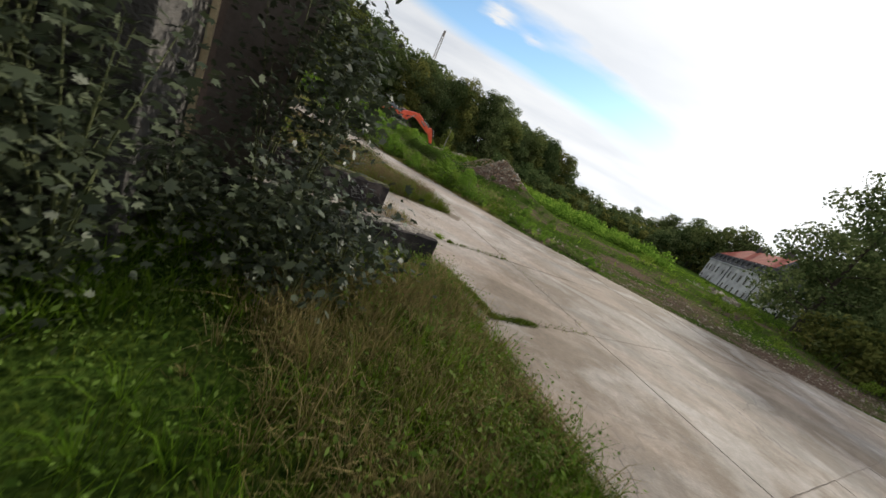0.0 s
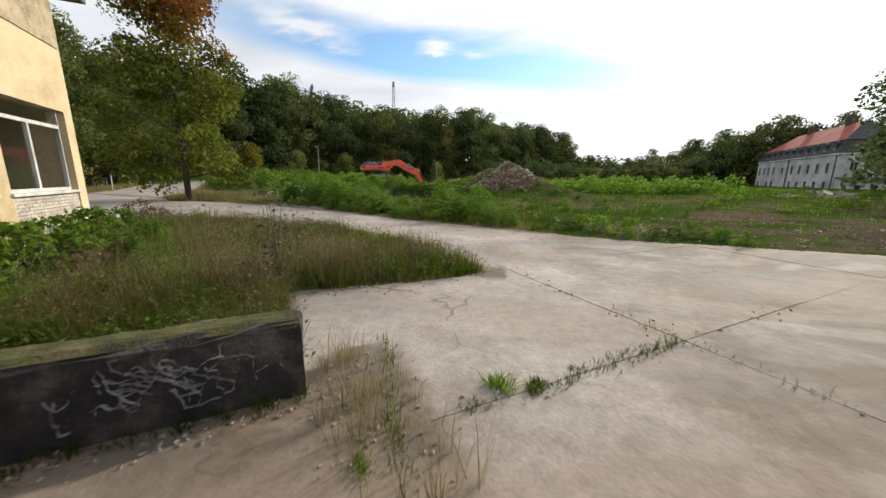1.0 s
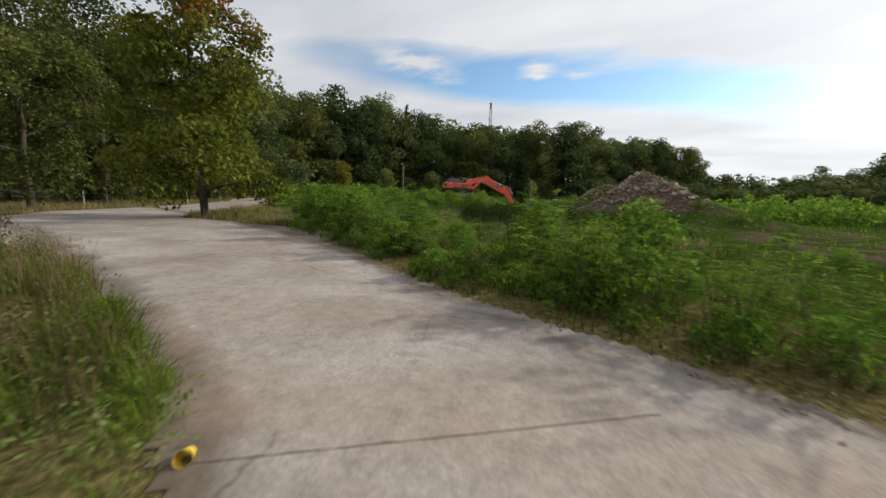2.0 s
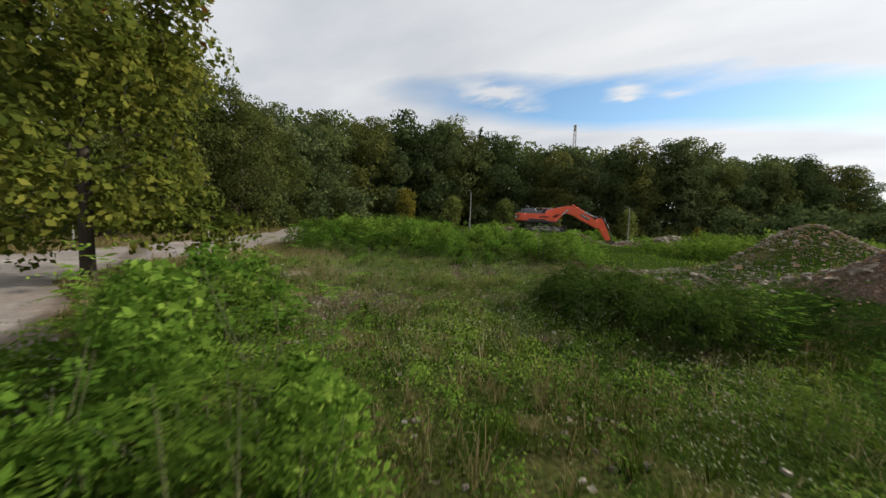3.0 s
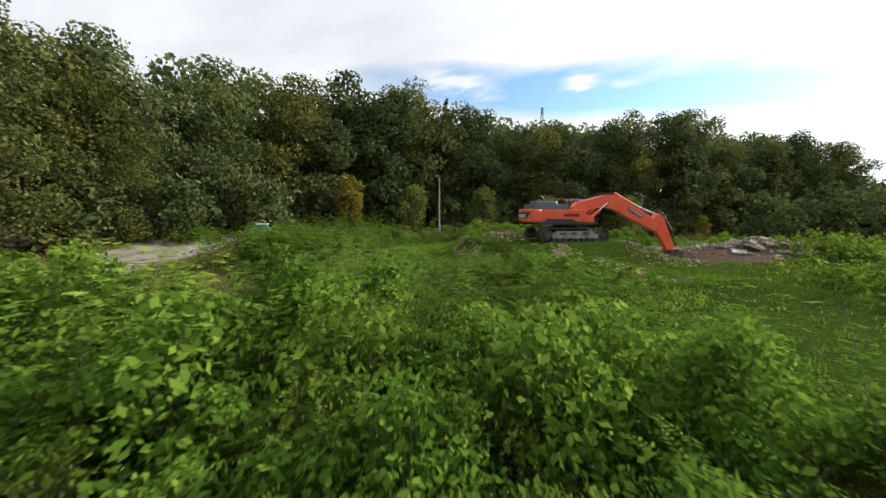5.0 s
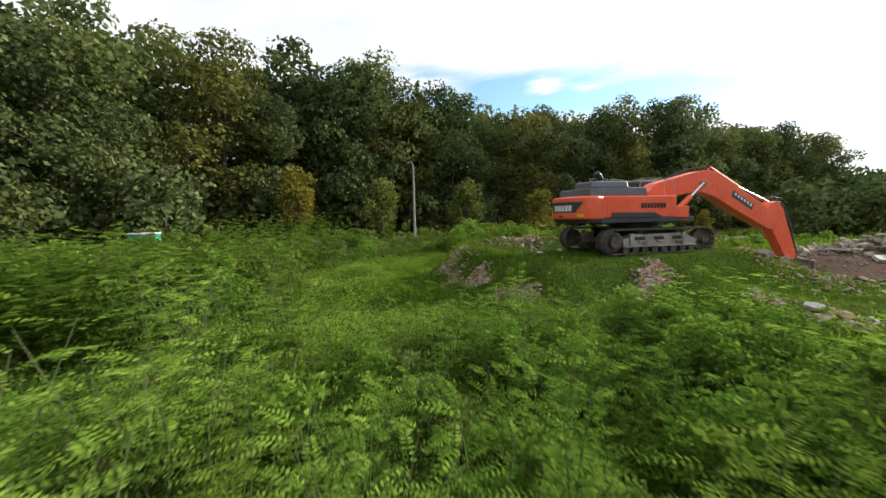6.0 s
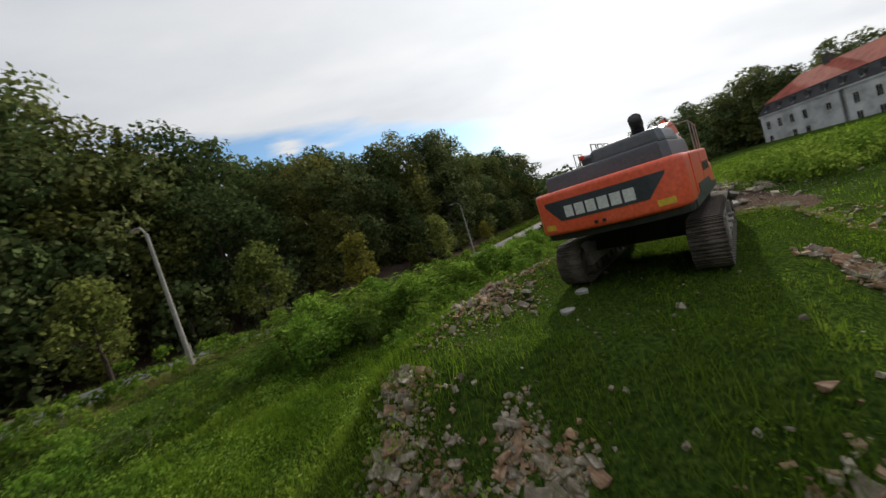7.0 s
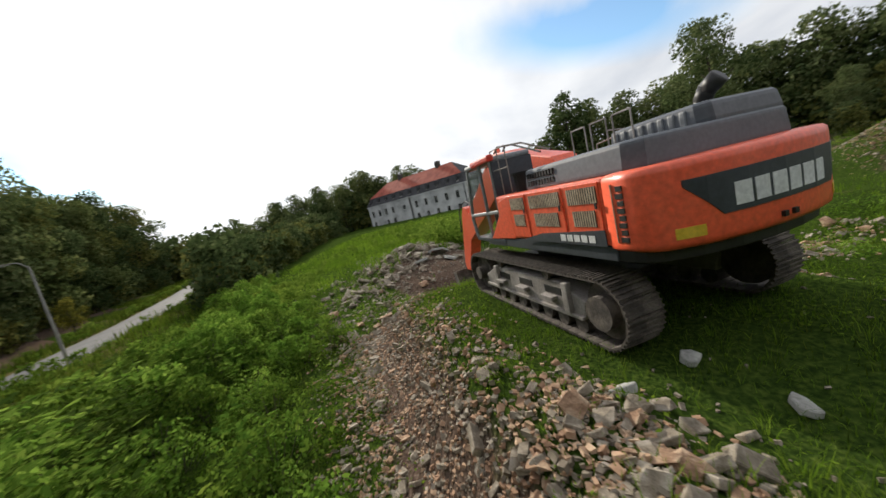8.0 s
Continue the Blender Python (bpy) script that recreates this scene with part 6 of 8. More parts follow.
def build_shrubs():
    rng = random.Random(8)
    big = [feather_shrub("feathery_shrub", 68, 3.0, 12, 15, 9, M_SHRUB, 0.12, 1.15), feather_shrub("feathery_shrub", 69, 2.7, 12, 14, 9, M_SHRUB2, 0.115, 1.15)]
    tall = [feather_shrub("feathery_shrub", 71, 1.9, 8, 12, 8, M_SHRUB, 0.1), feather_shrub("feathery_shrub", 72, 1.6, 9, 11, 8, M_SHRUB2, 0.095), feather_shrub("feathery_shrub", 73, 1.3, 9, 10, 8, M_SHRUB, 0.095)]
    coarse = {"big": [feather_shrub("feathery_shrub", 78, 3.0, 13, 14, 5, M_SHRUB, 0.19, 1.2), feather_shrub("feathery_shrub", 79, 2.7, 13, 13, 5, M_SHRUB2, 0.18, 1.2)],
              "tall": [feather_shrub("feathery_shrub", 77, 1.9, 8, 11, 4, M_SHRUB, 0.16), feather_shrub("feathery_shrub", 76, 1.5, 8, 10, 4, M_SHRUB2, 0.15)]}
    bushy = [leafy_shrub("leafy_bush", 81, 1.1, 0.9, 540, 0.12, M_SHRUB2), leafy_shrub("leafy_bush", 82, 0.8, 0.8, 540, 0.1, M_WEED), leafy_shrub("leafy_bush", 85, 1.0, 0.8, 540, 0.12, M_SHRUB)]
    mass = [leafy_shrub("leafy_shrub", 91, 2.0, 1.0, 1500, 0.13, M_SHRUB, 34), leafy_shrub("leafy_shrub", 92, 1.7, 1.0, 1350, 0.125, M_SHRUB2, 30), leafy_shrub("leafy_shrub", 93, 1.4, 0.8, 1150, 0.115, M_SHRUB, 26)]
    # shrubs whose shade is painted into their leaf colour
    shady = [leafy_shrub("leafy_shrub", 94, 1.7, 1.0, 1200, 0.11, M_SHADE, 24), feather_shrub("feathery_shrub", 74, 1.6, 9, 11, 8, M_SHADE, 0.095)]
    dense = [leafy_shrub("leafy_bush", 87, 1.1, 1.1, 680, 0.108, M_SHRUB2), leafy_shrub("leafy_bush", 88, 0.8, 1.0, 600, 0.096, M_SHRUB)]
    far_y = lambda x: float(np.interp(x, *FAR_EDGE))
    room = lambda y: float(np.interp(y, (21, 25, 34, 44, 50, 57, 63), (0.6, 0.6, 1.5, 1.9, 2.0, 1.9, 1.2)))
    zones = [
        # along the far edge of the yard
        (mass, scatter(rng, 30, -16, -1.4, 22, 38, lambda x, y: 0.8 < y - far_y(x) < 4.5, 0.8), (0.7, 1.05)),
        (tall, scatter(rng, 26, -16, -2.4, 22, 38, lambda x, y: 0.8 < y - far_y(x) < 4.5, 0.8), (0.95, 1.3)),
        (tall, scatter(rng, 9, -2.6, 0.2, 22, 30, lambda x, y: 0.6 < y - far_y(x) < 3.5, 0.6), (0.62, 0.82)),
        (bushy, scatter(rng, 44, -14, 7.0, 22, 36, lambda x, y: 0.2 < y - far_y(x) < 1.8, 0.5), (0.4, 0.75)),
        (tall, scatter(rng, 8, -7, -2, 33, 42, ellipse(-4, 38, 2.6, 3.5), 0.9), (0.7, 1.0)),
        (bushy, scatter(rng, 22, -9, 14, 27, 46, lambda x, y: y - far_y(x) > 2.5 and not ellipse(-13, 44, 6, 12, 28)(x, y), 1.2), (0.35, 0.7)),
        # green belt across the site
        (mass, scatter(rng, 34, -40, -12, 42, 62, lambda x, y: ellipse(-26.0, 50.8, 9.0, 3.4, 18)(x, y), 1.3), (0.9, 1.55)),
        (big, scatter(rng, 16, -40, -12, 42, 62, lambda x, y: ellipse(-28.0, 52.6, 8.0, 3.0, 18)(x, y), 1.4), (0.8, 1.1)),
        (mass, scatter(rng, 30, -36, -10, 44, 62, lambda x, y: ellipse(-19.0, 52.6, 7.0, 3.6, 24)(x, y), 1.1), (0.7, 1.35)),
        (tall, scatter(rng, 22, -36, -10, 44, 62, lambda x, y: ellipse(-20.0, 53.6, 9.0, 3.4, 24)(x, y), 0.9), (1.0, 1.4)),
        (bushy, scatter(rng, 44, -34, -12, 44, 60, lambda x, y: ellipse(-22.5, 49.4, 10.0, 3.4, 18)(x, y), 0.8), (0.7, 1.25)),
        (tall, scatter(rng, 18, -34, -12, 44, 60, lambda x, y: ellipse(-23.5, 47.8, 8.0, 2.6, 18)(x, y), 0.9), (0.45, 0.75)),
        (tall, scatter(rng, 40, -33, -17, 54, 66, lambda x, y: ellipse(-23.6, 59.6, 7.0, 3.9, 25)(x, y), 0.75), (0.9, 1.3)),
        (mass, scatter(rng, 22, -42, -28, 56, 70, lambda x, y: ellipse(-36.5, 63.6, 5.6, 3.6, 20)(x, y), 1.0), (0.8, 1.45)),
        (mass, scatter(rng, 16, -30, -16, 58, 68, lambda x, y: ellipse(-22.0, 63.8, 5.6, 2.6, 25)(x, y), 0.9), (0.45, 0.75)),
        (mass, scatter(rng, 26, -30, -12, 80, 96, lambda x, y: ellipse(-20.6, 88.4, 7.0, 2.3, 42)(x, y), 0.9), (0.5, 0.95)),
        (mass, scatter(rng, 26, -16, 14, 96, 126, lambda x, y: ellipse(-3.0, 112.0, 12.0, 3.0, 42)(x, y), 1.4), (0.9, 1.5)),
        (mass, scatter(rng, 14, -29, -18, 62, 69, lambda x, y: ellipse(-23.6, 65.8, 3.6, 1.7, 20)(x, y), 0.7), (0.5, 0.75)),
        (mass, scatter(rng, 22, -40, -26, 79, 94, lambda x, y: ellipse(-30.5, 86.0, 6.5, 3.2, 45)(x, y), 1.0), (0.5, 1.0)),
        (big, scatter(rng, 12, -42, -26, 56, 70, lambda x, y: ellipse(-35.0, 60.6, 6.5, 2.6, 20)(x, y), 1.0), (0.85, 1.1)),
        (bushy, scatter(rng, 30, -32, -15, 55, 68, lambda x, y: ellipse(-22.6, 62.6, 7.0, 3.2, 25)(x, y), 0.8), (0.8, 1.2)),
        (tall, scatter(rng, 20, -28, -19, 62, 69, lambda x, y: ellipse(-24.0, 65.4, 4.4, 1.9, 20)(x, y), 0.7), (0.75, 1.1)),
        (big, scatter(rng, 26, -50, -31, 58, 84, lambda x, y: ellipse(-42.5, 70, 4.2, 10, 20)(x, y), 1.2), (0.8, 1.1)),
        (tall, scatter(rng, 16, -48, -31, 56, 84, lambda x, y: ellipse(-38.5, 64.5, 3.6, 5, 20)(x, y), 1.0), (0.9, 1.3)),
        (bushy, scatter(rng, 34, -46, -31, 58, 86, lambda x, y: ellipse(-41, 73, 3.6, 12, 25)(x, y), 1.0), (0.9, 1.5)),
        (tall, scatter(rng, 34, -32, -20, 56, 66, lambda x, y: ellipse(-26.0, 61.0, 5.0, 3.6, 25)(x, y), 0.7), (0.5, 0.8)),
        (tall, scatter(rng, 12, -38, -29, 80, 90, lambda x, y: ellipse(-32.6, 84.6, 3.0, 2.2, 40)(x, y), 0.8), (0.95, 1.25)),
        # beyond the bank, towards the road
        (mass, scatter(rng, 14, -38, -22, 79, 90, lambda x, y: ellipse(-30.0, 84.2, 6.4, 1.9, 36)(x, y), 0.9), (0.85, 1.4)),
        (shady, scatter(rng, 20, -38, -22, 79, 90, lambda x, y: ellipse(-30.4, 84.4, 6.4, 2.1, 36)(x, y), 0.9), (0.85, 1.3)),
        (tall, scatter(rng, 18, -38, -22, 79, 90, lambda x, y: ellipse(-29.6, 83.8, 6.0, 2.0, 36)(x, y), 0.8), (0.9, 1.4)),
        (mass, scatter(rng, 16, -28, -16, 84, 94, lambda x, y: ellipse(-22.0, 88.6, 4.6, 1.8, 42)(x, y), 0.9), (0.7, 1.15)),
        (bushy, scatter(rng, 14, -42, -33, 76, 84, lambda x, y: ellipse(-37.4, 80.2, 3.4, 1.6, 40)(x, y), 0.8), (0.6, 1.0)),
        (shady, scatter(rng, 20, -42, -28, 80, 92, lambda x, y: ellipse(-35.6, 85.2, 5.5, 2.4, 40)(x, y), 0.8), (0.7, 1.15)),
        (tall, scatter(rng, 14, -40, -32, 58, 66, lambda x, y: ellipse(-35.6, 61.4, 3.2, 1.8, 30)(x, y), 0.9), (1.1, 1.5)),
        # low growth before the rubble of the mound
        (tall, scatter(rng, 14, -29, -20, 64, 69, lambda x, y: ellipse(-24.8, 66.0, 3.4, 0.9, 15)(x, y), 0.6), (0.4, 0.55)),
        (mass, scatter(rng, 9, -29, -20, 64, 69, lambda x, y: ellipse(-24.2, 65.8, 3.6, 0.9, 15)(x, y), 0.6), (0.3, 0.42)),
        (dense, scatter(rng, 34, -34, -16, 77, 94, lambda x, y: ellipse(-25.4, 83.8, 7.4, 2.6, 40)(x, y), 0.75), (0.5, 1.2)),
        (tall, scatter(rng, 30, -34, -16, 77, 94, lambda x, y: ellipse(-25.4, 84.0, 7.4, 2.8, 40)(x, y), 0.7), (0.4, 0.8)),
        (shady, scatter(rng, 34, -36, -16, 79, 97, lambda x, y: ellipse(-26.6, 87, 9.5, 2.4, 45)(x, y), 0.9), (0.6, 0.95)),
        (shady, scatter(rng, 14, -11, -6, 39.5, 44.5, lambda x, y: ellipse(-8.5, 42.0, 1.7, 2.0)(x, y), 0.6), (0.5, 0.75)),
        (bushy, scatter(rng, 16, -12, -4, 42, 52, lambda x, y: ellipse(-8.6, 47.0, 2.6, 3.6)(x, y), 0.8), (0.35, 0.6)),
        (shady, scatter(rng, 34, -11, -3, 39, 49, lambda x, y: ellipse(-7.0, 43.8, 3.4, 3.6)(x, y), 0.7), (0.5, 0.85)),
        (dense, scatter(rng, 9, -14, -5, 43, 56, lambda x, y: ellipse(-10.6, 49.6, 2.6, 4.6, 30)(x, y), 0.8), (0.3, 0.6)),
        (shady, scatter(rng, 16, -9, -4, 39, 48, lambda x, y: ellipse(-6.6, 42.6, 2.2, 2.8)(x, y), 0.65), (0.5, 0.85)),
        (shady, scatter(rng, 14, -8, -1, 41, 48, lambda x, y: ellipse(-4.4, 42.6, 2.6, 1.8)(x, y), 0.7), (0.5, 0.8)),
        (tall, scatter(rng, 12, -16, -8, 50, 60, lambda x, y: ellipse(-12.6, 55, 2.0, 3.4)(x, y), 0.7), (0.7, 1.1)),
    ]
    far = scatter(rng, 60, 6, 34, 52, 76, lambda x, y: ellipse(19, 63, 13, 5, 8)(x, y), 1.2)
    plant_joined("bright_thicket", dense, [(x, y, rng.uniform(1.5, 2.5), -0.03) for x, y in far], "far thicket of bright green shrubs beyond the spoil heap", M_SHRUB)
    far = scatter(rng, 44, -14, 8, 60, 80, lambda x, y: ellipse(-2.5, 69.5, 8.5, 4.5)(x, y), 1.0)
    tops = [(x, y, rng.uniform(1.2, 2.6), -0.03) for x, y in far]
    tops += [(x, y, rng.uniform(0.4, 0.8), -0.03) for x, y in scatter(rng, 44, -12, 16, 71, 79, lambda x, y: ellipse(2, 75, 13, 4)(x, y), 1.1)]
    plant_joined("shrub_thicket", dense, tops, "far thicket of green shrubs across the site", M_SHRUB2)
    far = scatter(rng, 34, -8, 6, 80, 92, lambda x, y: ellipse(-1.0, 86.0, 5.5, 3.6, 20)(x, y), 0.9) + scatter(rng, 40, 2, 26, 84, 104, lambda x, y: ellipse(13, 94, 11, 4.5, 30)(x, y), 1.2)
    plant_joined("shrub_thicket", dense, [(x, y, rng.uniform(1.2, 2.0), -0.03) for x, y in far], "thicket of green shrubs behind the heap of slabs", M_SHRUB2)
    far = scatter(rng, 40, -26, 10, 86, 112, lambda x, y: ellipse(-12, 98, 13, 3.6, 42)(x, y), 1.2) + scatter(rng, 50, -8, 48, 92, 124, lambda x, y: ellipse(20, 107, 27, 9, 22)(x, y), 1.5) + scatter(rng, 26, 12, 46, 28, 54, lambda x, y: not ellipse(0.9, 49.4, 6, 6)(x, y), 2.0)
    plant_joined("bush_thicket", bushy, [(x, y, rng.uniform(0.7, 1.3), -0.03) for x, y in far], "far low bushes over the rough ground", M_SHRUB2)
    far = [(x, y) for x, y in scatter(rng, 90, -62, -10, 62, 112, lambda x, y: 3.9 < float(near_line(x, y, ROAD)) < 6.6 and (y - 88) * 0.56 - (x + 46) * 0.83 < 0 and not ellipse(-49, 83, 5, 6)(x, y) and not ellipse(-50.5, 96, 5.5, 8)(x, y) and math.hypot(x + 40.9, y - 86.8) > 1.5, 1.0)]
    far += scatter(rng, 80, -24, 70, 112, 225, lambda x, y: 3.6 < float(near_line(x, y, ROAD)) < 6.0 and (y - 88) * 0.56 - (x + 46) * 0.83 < 0, 0.9)
    plant_joined("verge_shrubs", bushy, [(x, y, rng.uniform(0.9, 1.7), -0.03) for x, y in far], "green shrubs along the verge of the road", M_SHRUB2)
    for protos, spots, size in zones:
        tallest = 2.9 if protos is big else 1.0 if protos in (bushy, dense) else 2.0 if protos is mass else 1.75
        spots = [(x, y, rng.uniform(*size)) for x, y in spots]
        spots = [(x, y, min(q, room(y) / tallest) if near_line(x, y, WAY) < 1.3 else min(q, (room(y) + 0.7) / tallest) if near_line(x, y, WAY) < 2.6 else q) for x, y, q in spots]
        label = "low leafy bush in the rough grass" if protos in (bushy, dense) else "dense leafy green shrub in the rough grass" if protos is mass else "green shrub with feathered leaves in the rough grass"
        away = [(x, y, q, -0.03) for x, y, q in spots if near_line(x, y, WAY) > 6.2]
        if protos in (big, tall, shady) and away:
            # painted shade: shady shrubs and those west of x = -31 take darker leaves
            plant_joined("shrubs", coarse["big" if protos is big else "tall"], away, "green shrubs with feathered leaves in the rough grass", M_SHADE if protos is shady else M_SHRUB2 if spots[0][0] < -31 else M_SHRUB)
            spots = [p for p in spots if near_line(p[0], p[1], WAY) <= 6.2]
        plant_out(protos, [(x, y, q, -0.03) for x, y, q in spots], label, "shrub", "wild shrubs on the site")
    # dark dry bush by the drive and bushes under the building's windows
    dark = leafy_shrub("dry_bush", 83, 0.9, 1.1, 700, 0.08, M_STALK)
    fresh = leafy_shrub("low_weed", 86, 0.7, 0.8, 420, 0.07, M_WEED)
    for o in [c for c in fresh.children if c.name.startswith("brushwood")]:
        bpy.data.objects.remove(o)
    tongue_spots = scatter(rng, 26, -14, -1.6, 14.5, 24, lambda x, y: not yard_mask(x, y) > 0.5 and to_local(x, y)[1] > 13.6 and to_local(x, y)[0] > 1.6 and y < float(np.interp(x, *NEAR_EDGE)) - 0.4, 0.8)
    plant_out([dark, fresh], [(x, y, rng.uniform(0.4, 0.75), 0) for x, y in tongue_spots], "brown and green weeds standing in the long grass", "weeds", "weeds in the long grass")
    plant_out([dark], [(-13.5, 22.6, 0.9, 0), (-16.5, 24.4, 1.0, 0)], "dark dry bush in the long grass", "bush", "dry bushes")
    dry_spots = scatter(rng, 22, -15, -5, 44, 56, lambda x, y: ellipse(-10.0, 49.5, 3.6, 5.0, 30)(x, y), 0.8)
    plant_out([dark], [(x, y, rng.uniform(0.3, 0.65), 0) for x, y in dry_spots], "brown dry weeds on the open ground", "weeds", "dry weeds on the site")
    under = leafy_shrub("window_bush", 84, 1.2, 0.9, 1100, 0.11, M_SHRUB2)
    spots = []
    for a, b, s in ((1.6, 17.6, 1.0), (1.6, 18.8, 0.95), (1.5, 16.3, 0.9), (1.5, 19.9, 0.9), (1.4, 21.0, 1.0), (1.6, 22.2, 0.85), (2.5, 19.4, 0.6), (2.6, 20.8, 0.65)):
        spots.append((*to_world(a, b), s, 0))
    plant_out([under], spots, "leafy green bush under the broken windows", "bush", "bushes by the building")
    erase(*big, *tall, *mass, *shady, *coarse["big"], *coarse["tall"], *bushy, *dense, dark, fresh, under)


build_shrubs()


def palmate(n_lobes=5):
    """The outline of a lobed leaf in its own plane, stalk at the origin."""
    pts = []
    for i in range(n_lobes):
        a = radians(-70 + 140 * i / (n_lobes - 1))
        r = 1.0 - 0.28 * abs(i - (n_lobes - 1) / 2) / ((n_lobes - 1) / 2)
        pts.append((math.sin(a) * r, math.cos(a) * r))
        if i < n_lobes - 1:
            m = a + radians(140 / (n_lobes - 1) / 2)
            pts.append((math.sin(m) * 0.55, math.cos(m) * 0.55))
    return [(0, -0.05)] + pts


def maple_sapling(name, seed, x, y, tall, spread, leaves, size, label):
    rng = np.random.default_rng(seed)
    root = empty(name, pose(x, y, h(x, y)))
    segs, tips = [], []
    for s in range(9):
        a = rng.uniform(0, 6.28)
        top = np.array([math.cos(a) * spread * rng.uniform(0.1, 1), math.sin(a) * spread * rng.uniform(0.1, 1), tall * rng.uniform(0.45, 1.0)])
        mid = top * (0.35, 0.35, 0.5)
        segs += [(np.array([0, 0, -0.1]), mid, 0.012, 0.009), (mid, top, 0.009, 0.003)]
        for t in np.linspace(0.15, 1, 10):
            tips.append(mid + (top - mid) * t if t > 0.4 else mid * t / 0.4)
    tips = np.array(tips)
    C = tips[rng.integers(0, len(tips), leaves)] + rng.normal(size=(leaves, 3)) * (0.26, 0.26, 0.2)
    C[:, 2] = np.maximum(C[:, 2], 0.05)
    out = palmate()
    k = len(out)
    N = unit(rng.normal(size=(leaves, 3)) * 0.55 + (0, 0, 1))
    A = unit(np.cross(N, rng.normal(size=(leaves, 3))))
    B = np.cross(N, A)
    S = (size * rng.uniform(0.6, 1.25, leaves))[:, None]
    V = np.stack([C + (A * px + B * py - N * 0.25 * (px * px + py * py)) * S for px, py in out], 1).reshape(-1, 3)
    a, b = tube_mesh(segs, 5)
    tagged(mesh_of("brushwood", a, b, M_STEM, root), kind="stuff")
    mesh_of("foliage", V, np.arange(k * leaves).reshape(-1, k), M_IVY, root)
    return tagged(root, label, "sapling")


for a_, b_, tall_, n_, seed_ in ((3.15, 8.75, 3.5, 1100, 1), (3.25, 9.3, 3.6, 1100, 2), (2.7, 9.5, 4.2, 950, 14), (3.8, 8.0, 1.4, 620, 3), (4.4, 8.7, 1.0, 360, 4), (2.6, 8.2, 1.1, 520, 8), (3.3, 7.6, 1.3, 560, 13)):
    maple_sapling("maple_sapling", 200 + seed_, *to_world(a_, b_), tall_, 0.58 if tall_ > 3 else 0.75, n_, 0.095, "dark maple sapling with lobed leaves beside the low wall")
for a_, b_, tall_, seed_ in ((1.95, 8.6, 1.3, 5), (2.0, 9.3, 1.3, 6), (1.3, 7.7, 2.9, 7), (1.0, 7.2, 3.6, 9), (1.5, 7.3, 2.4, 10), (1.1, 6.5, 3.2, 11), (0.95, 7.7, 4.2, 12)):
    maple_sapling("maple_sapling", 200 + seed_, *to_world(a_, b_), tall_, 0.65, 620, 0.085, "dark maple sapling against the rendered wall")


# ---- grass and weeds ----
def blades(name, P, tall, width, mat, rng, label, lean=0.5, bend=True):
    """Grass blades at the points P; kind stuff."""
    n = len(P)
    a = rng.uniform(0, 2 * np.pi, n)
    H = tall * rng.uniform(0.5, 1.25, n) * np.clip(0.9 + 0.55 * wobble(P[:, 0] * 2.3, P[:, 1] * 2.3, 11) + 0.4 * wobble(P[:, 0] * 0.8, P[:, 1] * 0.8, 12), 0.3, 1.8)
    d = np.stack([np.cos(a), np.sin(a), np.zeros(n)], 1)
    s = np.stack([-np.sin(a), np.cos(a), np.zeros(n)], 1)
    W = (width * rng.uniform(0.6, 1.3, n))[:, None]
    L = (lean * rng.uniform(0.1, 1.0, n))[:, None]
    up = np.array([0, 0, 1.0])
    Hc = H[:, None]
    base = P - up * 0.03
    if bend:
        mid = base + up * Hc * 0.6 + d * Hc * L * 0.3
        tip = base + up * Hc * (1.0 - 0.25 * L) + d * Hc * L
        V = np.stack([base - s * W, base + s * W, mid + s * W * 0.75, mid - s * W * 0.75, tip + s * W * 0.12, tip - s * W * 0.12], 1).reshape(-1, 3)
        i = np.arange(n)[:, None] * 6
        F = np.concatenate([i + np.array([[0, 1, 2, 3]]), i + np.array([[3, 2, 4, 5]])])
    else:
        tip = base + up * Hc + d * Hc * L
        V = np.stack([base - s * W, base + s * W, tip], 1).reshape(-1, 3)
        F = np.arange(3 * n).reshape(-1, 3)
    ob = mesh_of(name, V, F, mat)
    return tagged(ob, label, "grass", kind="stuff")


def tufts(name, P, per, tall, radius, width, mat, rng, label, lean=0.6):
    """Tufts at P, each with its own height and spread, whose blades lean outwards."""
    n = len(P)
    th, tr = tall * rng.uniform(0.45, 1.3, n) ** 1.2, radius * rng.uniform(0.5, 1.5, n)
    C = np.repeat(P, per, 0)
    th, tr = np.repeat(th, per), np.repeat(tr, per)
    m = n * per
    a = rng.uniform(0, 2 * np.pi, m)
    q = np.abs(rng.normal(size=m)) * 0.7
    d = np.stack([np.cos(a), np.sin(a), np.zeros(m)], 1)
    w = a + np.pi / 2 + rng.normal(size=m) * 0.5
    s = np.stack([np.cos(w), np.sin(w), np.zeros(m)], 1)
    H = (th * rng.uniform(0.55, 1.1, m))[:, None]
    W = (width * rng.uniform(0.6, 1.3, m))[:, None]
    L = (lean * (0.25 + 0.75 * np.minimum(q, 1.4)))[:, None]
    up = np.array([0, 0, 1.0])
    base = C + d * (tr * q)[:, None] - up * 0.03
    mid = base + up * H * 0.6 + d * H * L * 0.35
    tip = base + up * H * (1.0 - 0.3 * L) + d * H * L
    V = np.stack([base - s * W, base + s * W, mid + s * W * 0.75, mid - s * W * 0.75, tip], 1).reshape(-1, 3)
    i = np.arange(m)[:, None] * 5
    ob = mesh_of(name, V, np.concatenate([i + np.array([[0, 1, 2]]), i + np.array([[0, 2, 3]]), i + np.array([[3, 2, 4]])]), mat)
    return tagged(ob, label, "grass", kind="stuff")


